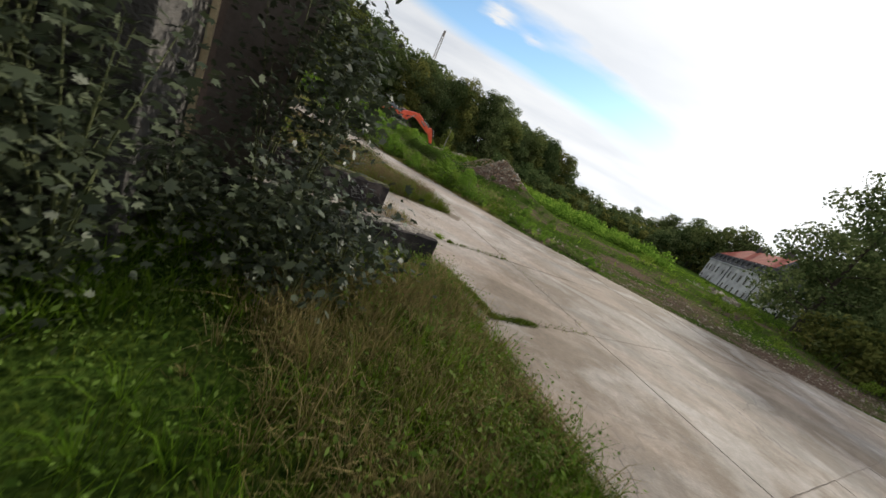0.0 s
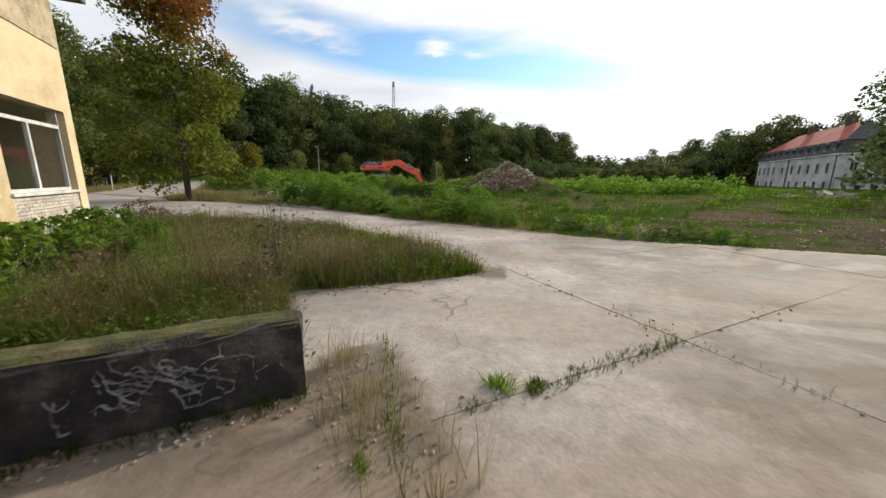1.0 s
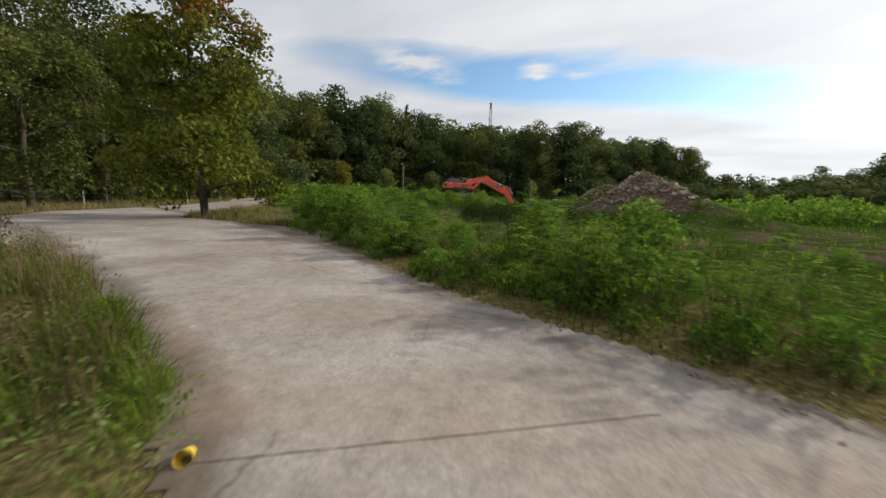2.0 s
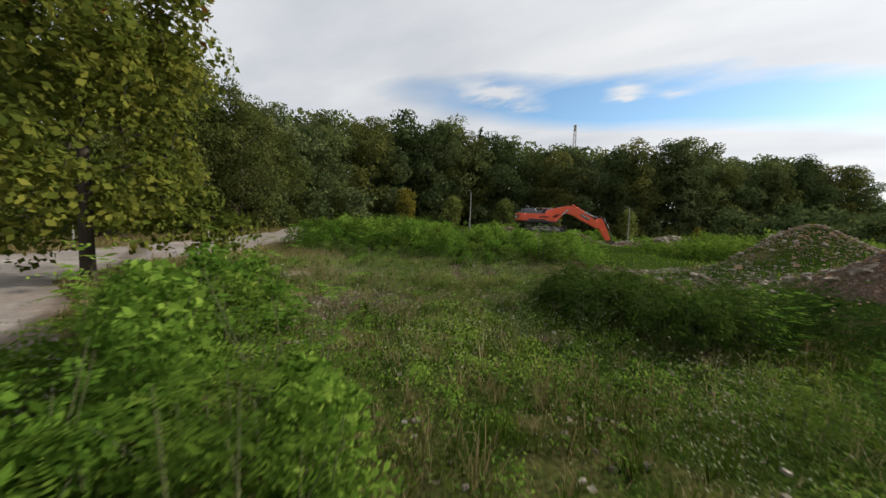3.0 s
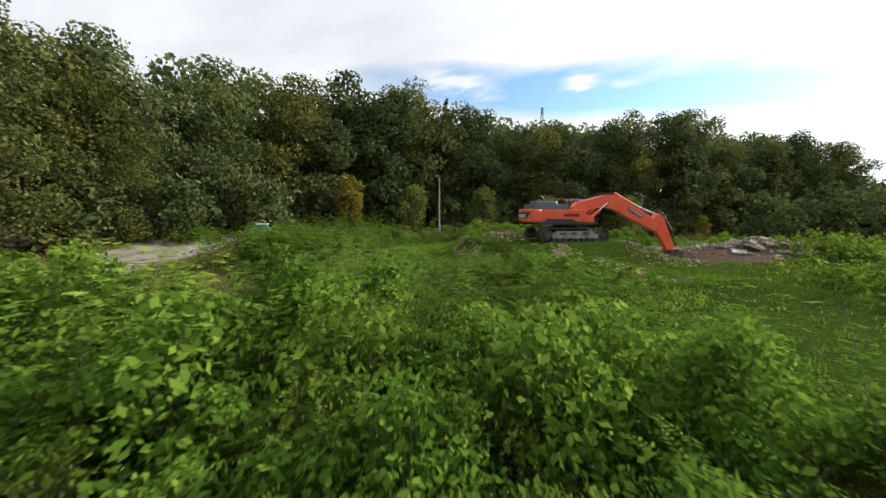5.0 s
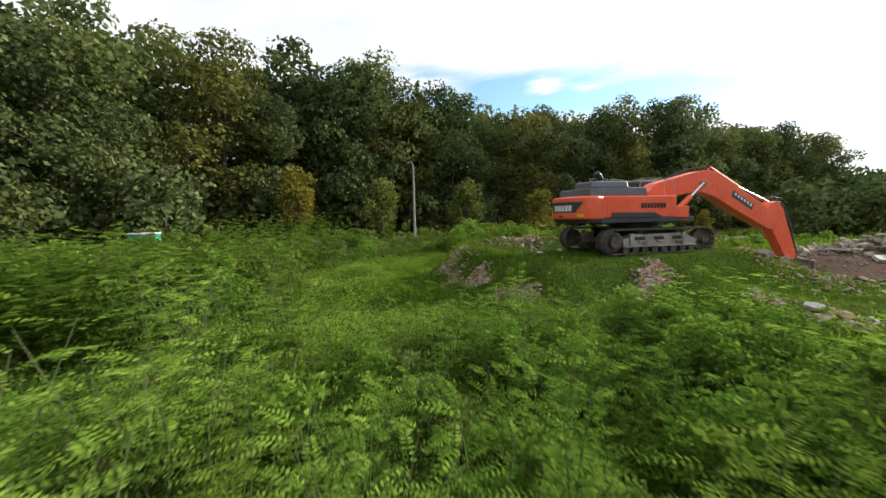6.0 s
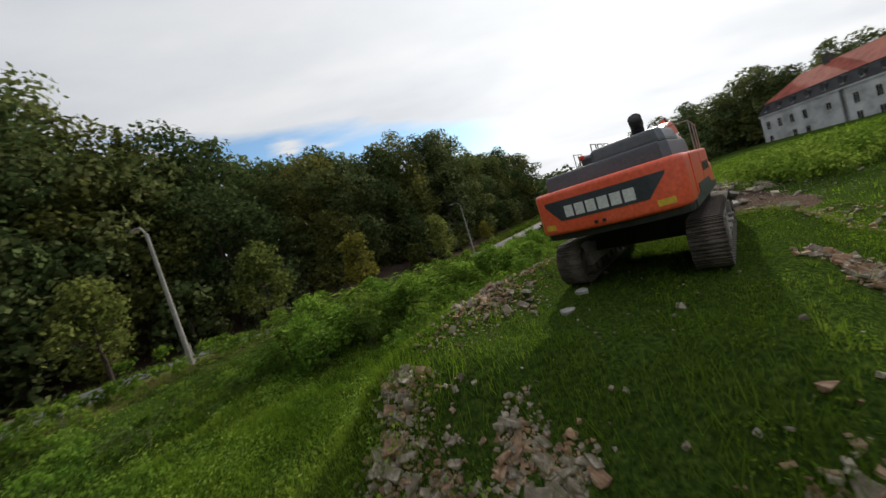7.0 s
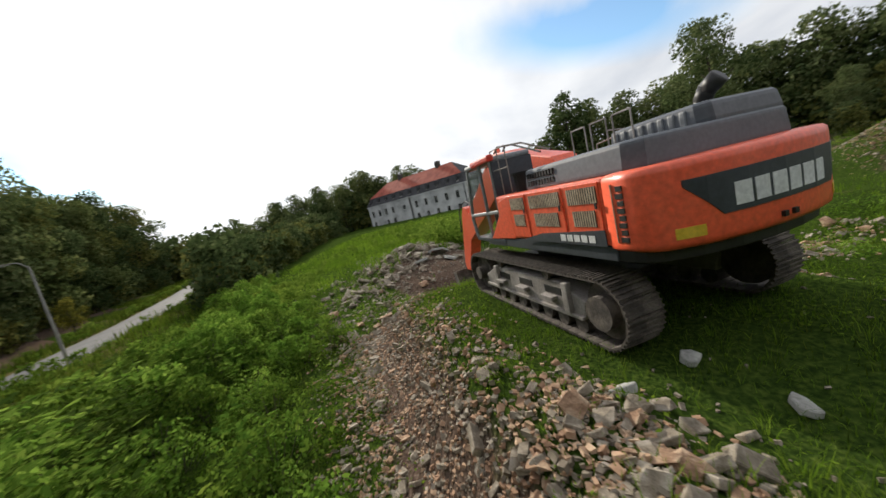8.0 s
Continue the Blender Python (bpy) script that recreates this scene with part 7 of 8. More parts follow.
def field(rng, n, x0, x1, y0, y1, chance):
    """n points whose density follows chance(x, y)."""
    out = []
    got = 0
    while got < n:
        x, y = rng.uniform(x0, x1, n), rng.uniform(y0, y1, n)
        k = rng.uniform(0, 1, n) < chance(x, y)
        if not k.any():
            break
        out.append(np.stack([x[k], y[k]], 1)); got += int(k.sum())
    p = np.concatenate(out)[:n]
    return np.column_stack([p, height(p[:, 0], p[:, 1])])


def clumpy(x, y, s, seed):
    return np.clip(0.5 + 0.75 * wobble(x * s, y * s, seed), 0.03, 1)


def build_grass():
    rng = np.random.default_rng(3)
    off = lambda x, y: 1 - yard_mask(x, y)
    # lawn beside the building
    lawn = lambda x, y: off(x, y) * (to_local(x, y)[0] < 6.48) * (to_local(x, y)[1] < 9.85) * (to_local(x, y)[0] > 0.9)
    blades("lawn_grass", field(rng, 24000, -6, 8, -1, 11.5, lambda x, y: lawn(x, y) * clumpy(x, y, 2.0, 1)), 0.26, 0.005, M_TURF, rng, "long green grass beside the building", 0.9)
    blades("dry_grass", field(rng, 15000, -6, 8, -1, 11.8, lambda x, y: lawn(x, y) * clumpy(x, y, 1.3, 3) * smooth(2.6, 4.8, to_local(x, y)[0])), 0.3, 0.004, M_DRY, rng, "dry seeding grass beside the yard", 1.0)
    # tongue of long grass between yard and building
    tongue = lambda x, y: off(x, y) * (x < -0.8) * (x > -22) * (y < np.interp(x, *NEAR_EDGE) + 0.3) * (to_local(x, y)[1] > 13.1) * (to_local(x, y)[0] > 0.9)
    near_ = lambda x, y: tongue(x, y) * np.exp(-np.maximum(0, -x - 3) / 7)
    blades("long_grass", field(rng, 20000, -20, -0.7, 14, 27, lambda x, y: near_(x, y) * clumpy(x, y, 0.9, 2) ** 3), 0.4, 0.0045, M_SWARD, rng, "long green grass beside the yard", 0.9)
    blades("long_dry_grass", field(rng, 10000, -20, -0.7, 14, 27, lambda x, y: near_(x, y) * clumpy(x, y, 0.8, 6) ** 3), 0.55, 0.004, M_DRYWEED, rng, "long straw coloured grass beside the yard", 0.8)
    # dead stalks with brown seed heads
    P = field(rng, 1500, -14, -0.9, 14, 25, lambda x, y: near_(x, y) * clumpy(x, y, 0.9, 14) ** 3)
    blades("dead_stalks", P, 0.8, 0.004, M_STALK, rng, "brown dead stalks in the long grass", 0.25)
    C = np.repeat(P, 14, 0)
    C = C + rng.normal(size=C.shape) * (0.07, 0.07, 0) + np.column_stack([np.zeros((len(C), 2)), rng.uniform(0.3, 0.85, len(C))])
    V, F = leaf_quads(C, 0.028, rng, 0.3, 0.4)
    tagged(mesh_of("seed_heads", V, F, M_STALK), "brown seed heads on the dead stalks", "weeds", kind="stuff")
    # verge of the drive, under the maple
    verge = lambda x, y: off(x, y) * ((np.hypot(x + 24, y - 35) < 9) | ((near_line(x, y, DRIVE) < 13) & (x < -24)))
    blades("verge_grass", field(rng, 30000, -66, -14, 26, 66, lambda x, y: verge(x, y) * 1.0), 0.45, 0.016, M_DRY, rng, "dry grass on the verge of the drive", 0.6, False)
    # rough turf over the site
    site = lambda x, y: off(x, y) * (y > np.interp(x, *FAR_EDGE)) * (near_line(x, y, ROAD) > 3.2) * (1 - 0.96 * np.clip(ground_cover(x, y)[0] * 1.25, 0, 1))
    path = [(-2, 24), (-8, 36), (-14, 43), (-24, 58), (-30, 67), (-31, 75)]
    close = lambda x, y: np.exp(-(near_line(x, y, path) / 8.5) ** 2) + 0.05
    blades("rough_grass", field(rng, 60000, -52, 14, 22, 96, lambda x, y: site(x, y) * close(x, y) * clumpy(x, y, 0.9, 4)), 0.2, 0.008, M_TURF, rng, "rough green grass over the site", 0.8, False)
    blades("rough_dry_grass", field(rng, 20000, -30, 2, 30, 56, lambda x, y: site(x, y) * close(x, y) * clumpy(x, y, 0.8, 9) * smooth(56, 42, y)), 0.24, 0.006, M_DRY, rng, "sparse straw coloured grass over the site", 0.9, False)
    mound = lambda x, y: site(x, y) * (np.hypot(x + 24, y - 74) < 12)
    blades("mound_grass", field(rng, 80000, -38, -12, 62, 88, lambda x, y: mound(x, y) * clumpy(x, y, 1.6, 2)), 0.13, 0.006, M_SWARD, rng, "green grass on the mound", 1.0, False)
    meadow = lambda x, y: site(x, y) * ellipse_np(x, y, -32.0, 74.5, 4.2, 10.5, 25)
    blades("meadow_grass", field(rng, 24000, -44, -24, 62, 90, lambda x, y: meadow(x, y) * clumpy(x, y, 1.2, 5)), 0.26, 0.009, M_GRASS, rng, "bright green meadow grass below the mound", 0.9, False)
    far = lambda x, y: site(x, y) * smooth(5.0, 8.5, near_line(x, y, path)) * (np.hypot(x + 23.5, y - 74.5) > 8.5)
    blades("far_grass", field(rng, 60000, -50, 60, 24, 130, far), 0.26, 0.022, M_GRASS, rng, "tall green grass over the far site", 0.6, False)
    blades("tall_far_grass", field(rng, 22000, -14, 44, 84, 128, lambda x, y: site(x, y) * clumpy(x, y, 0.4, 31)), 0.75, 0.03, M_GRASS, rng, "tall grass between the bank and the house", 0.7, False)
    roadside = lambda x, y: (near_line(x, y, ROAD) > 3.4) * (near_line(x, y, ROAD) < 15) * ((y - 88) * 0.56 - (x + 46) * 0.83 < 0)
    blades("roadside_grass", field(rng, 24000, -30, 90, 100, 235, lambda x, y: roadside(x, y) * clumpy(x, y, 0.3, 33)), 1.1, 0.06, M_TURF, rng, "tall grass beside the road", 0.6, False)
    # tufts of every size
    tufts("lawn_tufts", field(rng, 900, -6, 8, -1, 11.8, lambda x, y: lawn(x, y) * clumpy(x, y, 1.9, 21)), 24, 0.42, 0.1, 0.005, M_SWARD, rng, "green grass tufts beside the building", 0.9)
    tufts("dry_lawn_tufts", field(rng, 1300, -6, 8, -1, 11.8, lambda x, y: lawn(x, y) * clumpy(x, y, 1.5, 22) ** 2 * smooth(2.4, 4.6, to_local(x, y)[0])), 26, 0.48, 0.09, 0.004, M_DRY, rng, "dry grass tufts beside the yard", 0.9)
    tufts("tall_dry_tufts", field(rng, 520, -20, -0.7, 14, 27, lambda x, y: near_(x, y) * clumpy(x, y, 1.0, 23) ** 3), 26, 0.62, 0.13, 0.0035, M_DRYWEED, rng, "tall straw tufts beside the yard", 0.7)
    tufts("tall_green_tufts", field(rng, 900, -20, -0.7, 14, 27, lambda x, y: near_(x, y) * clumpy(x, y, 1.2, 24) ** 2), 24, 0.55, 0.12, 0.0042, M_TURF, rng, "tall green tufts beside the yard", 0.9)
    tufts("site_tufts", field(rng, 2600, -34, 2, 26, 58, lambda x, y: site(x, y) * close(x, y) * clumpy(x, y, 1.3, 25)), 14, 0.4, 0.13, 0.009, M_TURF, rng, "green tufts over the open ground", 0.9)
    tufts("dry_site_tufts", field(rng, 1700, -34, 2, 30, 58, lambda x, y: site(x, y) * close(x, y) * clumpy(x, y, 1.0, 26) ** 2), 14, 0.45, 0.12, 0.006, M_DRY, rng, "straw tufts over the open ground", 0.9)
    tufts("mound_tufts", field(rng, 2600, -40, -14, 62, 90, lambda x, y: site(x, y) * close(x, y) * clumpy(x, y, 1.5, 27)), 18, 0.2, 0.17, 0.005, M_SWARD, rng, "grass tufts on and below the mound", 1.1)
    tufts("meadow_tufts", field(rng, 2200, -44, -14, 60, 92, lambda x, y: site(x, y) * close(x, y) * (np.hypot(x + 23.5, y - 74.5) > 7) * clumpy(x, y, 1.1, 28) ** 2), 18, 0.28, 0.18, 0.007, M_GRASS, rng, "bright green grass tussocks below the mound", 1.1)
    x, y = to_world(rng.uniform(5.0, 6.4, 260), rng.uniform(1.5, 9.6, 260))
    tufts("edge_dry_tufts", np.column_stack([x, y, height(x, y)]), 22, 0.38, 0.1, 0.004, M_DRY, rng, "dry grass tufts along the edge of the slabs", 1.0)
    x, y = to_world(rng.uniform(5.0, 6.4, 140), rng.uniform(1.5, 9.6, 140))
    tufts("edge_green_tufts", np.column_stack([x, y, height(x, y)]), 20, 0.32, 0.1, 0.005, M_TURF, rng, "green grass tufts along the edge of the slabs", 1.0)
    x, y = to_world(rng.uniform(1.9, 5.75, 90), rng.normal(12.72, 0.05, 90))
    tufts("wall_foot_tufts", np.column_stack([x, y, height(x, y)]), 14, 0.16, 0.06, 0.004, M_TURF, rng, "low grass along the foot of the wall", 0.9)
    x, y = to_world(rng.normal(6.15, 0.22, 70), rng.uniform(11.3, 13.4, 70))
    tufts("wall_end_tufts", np.column_stack([x, y, height(x, y)]), 9, 0.42, 0.07, 0.003, M_DRY, rng, "dry weeds at the end of the low wall", 0.6)
    x = rng.uniform(-8.5, -2.2, 420)
    y = np.interp(x, *NEAR_EDGE) + rng.normal(-0.1, 0.12, 420)
    clear = np.hypot(x + 4.4, y - 22.1) > 0.42
    x, y = x[clear], y[clear]
    tufts("yard_edge_tufts", np.column_stack([x, y, height(x, y)]), 16, 0.2, 0.09, 0.004, M_SWARD, rng, "low grass tufts along the ragged edge of the slabs", 1.0)
    # grass in the joints of the yard
    J = []
    for a0, b0, a1, b1, n in ((6.45, 9.75, 6.8, 8.95, 1500), (6.8, 8.95, 6.84, 8.3, 1500), (6.84, 8.3, 8.05, 8.3, 1700), (8.05, 8.33, 9.9, 8.33, 120), (6.7, 12.0, 8.2, 12.0, 300), (8.2, 12.03, 9.9, 12.0, 260), (6.2, 11.6, 6.7, 13.6, 300), (10.0, 8.5, 10.0, 19, 160), (7.4, 12.0, 7.75, 12.05, 500)):
        t = rng.uniform(0, 1, n)
        x, y = to_world(a0 + (a1 - a0) * t + rng.normal(size=n) * 0.05, b0 + (b1 - b0) * t + rng.normal(size=n) * 0.06)
        keep = wobble(x * 2.6, y * 2.6, 3) > -0.12
        J.append(np.column_stack([x, y, height(x, y)])[keep])
    blades("joint_grass", np.concatenate(J), 0.12, 0.005, M_TURF, rng, "grass tufts growing in the slab joints", 1.0)
    P = np.array([(-0.7, 14.2, 0.0), (-0.62, 14.16, 0.0), (-0.76, 14.22, 0.0), (-1.6, 13.1, 0.0), (-1.66, 13.16, 0.0)])
    tufts("joint_tufts", P, 60, 0.17, 0.07, 0.005, M_GRASS, rng, "round green tufts growing in the slab joints", 0.9)
    # weeds: clusters of small leaves on the open ground
    def weeds(name, n, per, tall, size, mat, spread, label, box4, chance):
        p = field(rng, n, *box4, chance)
        C = np.repeat(p, per, 0)
        C = C + rng.normal(size=C.shape) * (spread, spread, 0) + np.column_stack([np.zeros((len(C), 2)), np.abs(rng.normal(size=len(C))) * tall])
        V, F = leaf_quads(C, size, rng, 1.0, 0.5)
        tagged(mesh_of(name, V, F, mat), label, "weeds", kind="stuff")
    def mats(name, n, per, radius, flat, size, mat, label, box4, chance, ragged=0.6):
        """Low cushions of leaves, each with its own size."""
        P = field(rng, n, *box4, chance)
        R = radius * rng.uniform(0.45, 1.35, n)
        k = rng.integers(0, n, n * per)
        grow = (R[k] / radius)[:, None]
        d = unit(rng.normal(size=(n * per, 3)) + (0, 0, 0.5))
        d[:, 2] = np.abs(d[:, 2])
        C2 = P[k] + d * R[k][:, None] * (1, 1, flat) * (0.65 + 0.45 * rng.uniform(0, 1, (n * per, 1)))
        N = unit(d * (1, 1, 1.6) + rng.normal(size=d.shape) * ragged)
        A = unit(np.cross(N, rng.normal(size=d.shape)))
        B = np.cross(N, A)
        q = size * rng.uniform(0.6, 1.35, (n * per, 1)) * (0.7 + 0.3 * grow)
        V = np.stack([C2 - A * q * 0.5, C2 + B * q * 0.27, C2 + A * q * 0.5, C2 - B * q * 0.27], 1).reshape(-1, 3)
        tagged(mesh_of(name, V, np.arange(4 * n * per).reshape(-1, 4), mat), label, "weeds", kind="stuff")
    mats("leafy_mats", 1100, 46, 0.3, 0.75, 0.062, M_SHRUB, "cushions of bright leafy weeds over the open ground", (-28, -4, 34, 58), lambda x, y: site(x, y) * close(x, y) * clumpy(x, y, 0.55, 71) ** 2)
    mats("grey_weed_mats", 420, 46, 0.34, 0.95, 0.045, M_PALEWEED, "grey-green weeds gone to seed on the open ground", (-26, -8, 38, 54), lambda x, y: site(x, y) * close(x, y) * clumpy(x, y, 0.7, 72) ** 3)
    mats("mound_mats", 1000, 44, 0.38, 0.42, 0.05, M_SWARD, "cushions of short bright grass and clover on the mound", (-36, -14, 64, 86), lambda x, y: mound(x, y) * clumpy(x, y, 0.9, 78) ** 2)
    mats("meadow_mats", 1500, 36, 0.42, 0.7, 0.085, M_SHRUB, "cushions of bright leafy weeds below the mound", (-44, -14, 55, 92), lambda x, y: site(x, y) * close(x, y) * (np.hypot(x + 23.5, y - 74.5) > 6.5) * clumpy(x, y, 0.6, 73) ** 2)
    mats("dark_mats", 900, 34, 0.38, 0.75, 0.082, M_SHRUB2, "cushions of darker weeds among the meadow", (-46, -10, 40, 94), lambda x, y: site(x, y) * close(x, y) * (np.hypot(x + 23.5, y - 74.5) > 6.5) * clumpy(x, y, 0.7, 74) ** 2)
    mats("tongue_mats", 440, 60, 0.32, 1.0, 0.045, M_WEED, "leafy weeds among the long grass", (-16, -0.8, 14, 26), lambda x, y: near_(x, y) * clumpy(x, y, 1.0, 76) ** 2)
    mats("dead_mats", 540, 70, 0.32, 1.25, 0.028, M_DRYWEED, "brown withered weeds among the long grass", (-16, -1.2, 14, 26), lambda x, y: near_(x, y) * clumpy(x, y, 0.9, 77) ** 3)
    dry_side = lambda x, y: site(x, y) * ellipse_np(x, y, -11.4, 51.0, 2.9, 5.2, 22) * clumpy(x, y, 1.0, 79)
    mats("dry_mats", 460, 60, 0.36, 0.6, 0.04, M_DRYWEED, "low withered weeds on the brown slope", (-17, -6, 44, 58), dry_side)
    tufts("dry_side_tufts", field(rng, 900, -17, -6, 44, 58, dry_side), 16, 0.34, 0.14, 0.005, M_DRYWEED, rng, "withered grass tufts on the brown slope", 1.0)
    mats("lawn_mats", 160, 60, 0.26, 0.7, 0.04, M_WEED, "green weeds in the grass beside the building", (-6, 8, -1, 11.5), lambda x, y: lawn(x, y) * clumpy(x, y, 1.1, 75) ** 2)
    weeds("weeds", 3600, 15, 0.24, 0.055, M_WEED, 0.15, "low green weeds over the open ground", (-26, -3, 33, 56), lambda x, y: site(x, y) * close(x, y))
    weeds("flowering_weeds", 1900, 16, 0.42, 0.035, M_SEED, 0.14, "pale flowering weeds over the open ground", (-28, -5, 35, 53), lambda x, y: site(x, y) * close(x, y) * clumpy(x, y, 1.2, 8))
    weeds("meadow_weeds", 2400, 16, 0.18, 0.07, M_SHRUB, 0.18, "bright leafy weeds in the meadow", (-42, -14, 54, 92), lambda x, y: site(x, y) * close(x, y) * (np.hypot(x + 25, y - 74) > 8.5) * clumpy(x, y, 0.7, 51) ** 2)
    weeds("edge_weeds", 1500, 18, 0.22, 0.055, M_WEED, 0.15, "leafy weeds in the long grass", (-16, 6, 3, 27), lambda x, y: np.clip(lawn(x, y) + near_(x, y), 0, 1) * clumpy(x, y, 1.1, 7) ** 2)


def ellipse_np(x, y, cx, cy, rx, ry, deg):
    c, s = math.cos(radians(deg)), math.sin(radians(deg))
    return (((x - cx) * c + (y - cy) * s) / rx) ** 2 + ((-(x - cx) * s + (y - cy) * c) / ry) ** 2 < 1


M_SEED = leaf_material("pale_flowers", [(0.16, 0.18, 0.07), (0.35, 0.36, 0.22), (0.6, 0.6, 0.5)], 0.3)
build_grass()


# ---- street furniture and odd things ----
def build_lamp(x, y, turn, tall=7.6):
    root = empty("street_lamp", pose(x, y, h(x, y), 0, 0, turn))
    part("post", (lambda bm: (cylinder(bm, (0, 0, -0.2), (0, 0, tall - 0.5), 0.13, 0.075, 12), bm)[1])(bmesh.new()), M_POST, root)
    arm = [(0, 0, tall - 0.55)] + [(0.55 * math.sin(k * 0.26) , 0, tall - 0.55 + 0.5 * math.sin(min(1.57, k * 0.3))) for k in range(1, 6)] + [(0.95, 0, tall)]
    part("arm", pipe([Vector(p) for p in arm], 0.045, 8), M_POST, root)
    part("lamp_head", prism([(0.8, tall + 0.02), (1.5, tall + 0.06), (1.55, tall - 0.03), (1.4, tall - 0.1), (0.85, tall - 0.06)], -0.11, 0.11, 0.02), M_FRAME, root)
    part("lens", prism([(0.95, tall - 0.1), (1.4, tall - 0.13), (1.4, tall - 0.1), (0.95, tall - 0.07)], -0.08, 0.08), M_WHITE, root)
    tagged(root, "tall grey street lamp with a curved arm beside the road", "street lamp", "street lamps")


for p_ in ((-40.9, 86.8, 7.6), (-18.0, 114.0, 8.9), (16.6, 151.0, 8.6)):
    build_lamp(p_[0], p_[1], 140, p_[2])


def build_posts():
    rng = random.Random(5)
    proto = new("marker_post")
    part("shaft", (lambda bm: (cylinder(bm, (0, 0, -0.2), (0, 0, 0.95), 0.05, 0.045, 8), bm)[1])(bmesh.new()), M_POST, proto)
    part("cap", (lambda bm: (cylinder(bm, (0, 0, 0.95), (0, 0, 1.02), 0.055, 0.03, 8), bm)[1])(bmesh.new()), M_BLACK, proto)
    line = [(-50, 76), (-41.8, 88.0), (-27.6, 104.0), (-17.6, 115.6), (-1, 130.5)]
    for (ax, ay), (bx, by) in zip(line, line[1:]):
        n = int(math.hypot(bx - ax, by - ay) / 4.5)
        for i in range(n):
            x, y = ax + (bx - ax) * i / n + 0.6, ay + (by - ay) * i / n - 0.4
            o = copy_thing(proto, pose(x, y, h(x, y), rng.uniform(-3, 3), rng.uniform(-3, 3), 0))
            tagged(o, "short grey marker post beside the road", "post", "posts by the road")
    for x, y in ((-50, 46.5), (-52, 49), (-54, 52), (-47, 43), (-44.5, 38), (-42, 35.5), (-57, 55)):
        o = copy_thing(proto, pose(x, y, h(x, y), rng.uniform(-4, 4), rng.uniform(-4, 4), 0) @ Matrix.Scale(1.3, 4))
        o.scale = (1.3, 1.3, 1.3)
        tagged(o, "grey fence post in the dry grass", "post", "posts by the drive")
    erase(proto)
    stake = part("leaning_stake", (lambda bm: (cylinder(bm, (0, 0, -0.2), (0, 0, 1.7), 0.04, 0.035, 8), bm)[1])(bmesh.new()), M_WHITE)
    stake.matrix_world = pose(-43.5, 44.5, h(-43.5, 44.5), 10, 16, 0)
    tagged(stake, "white leaning stake beside the drive", "stake")


build_posts()


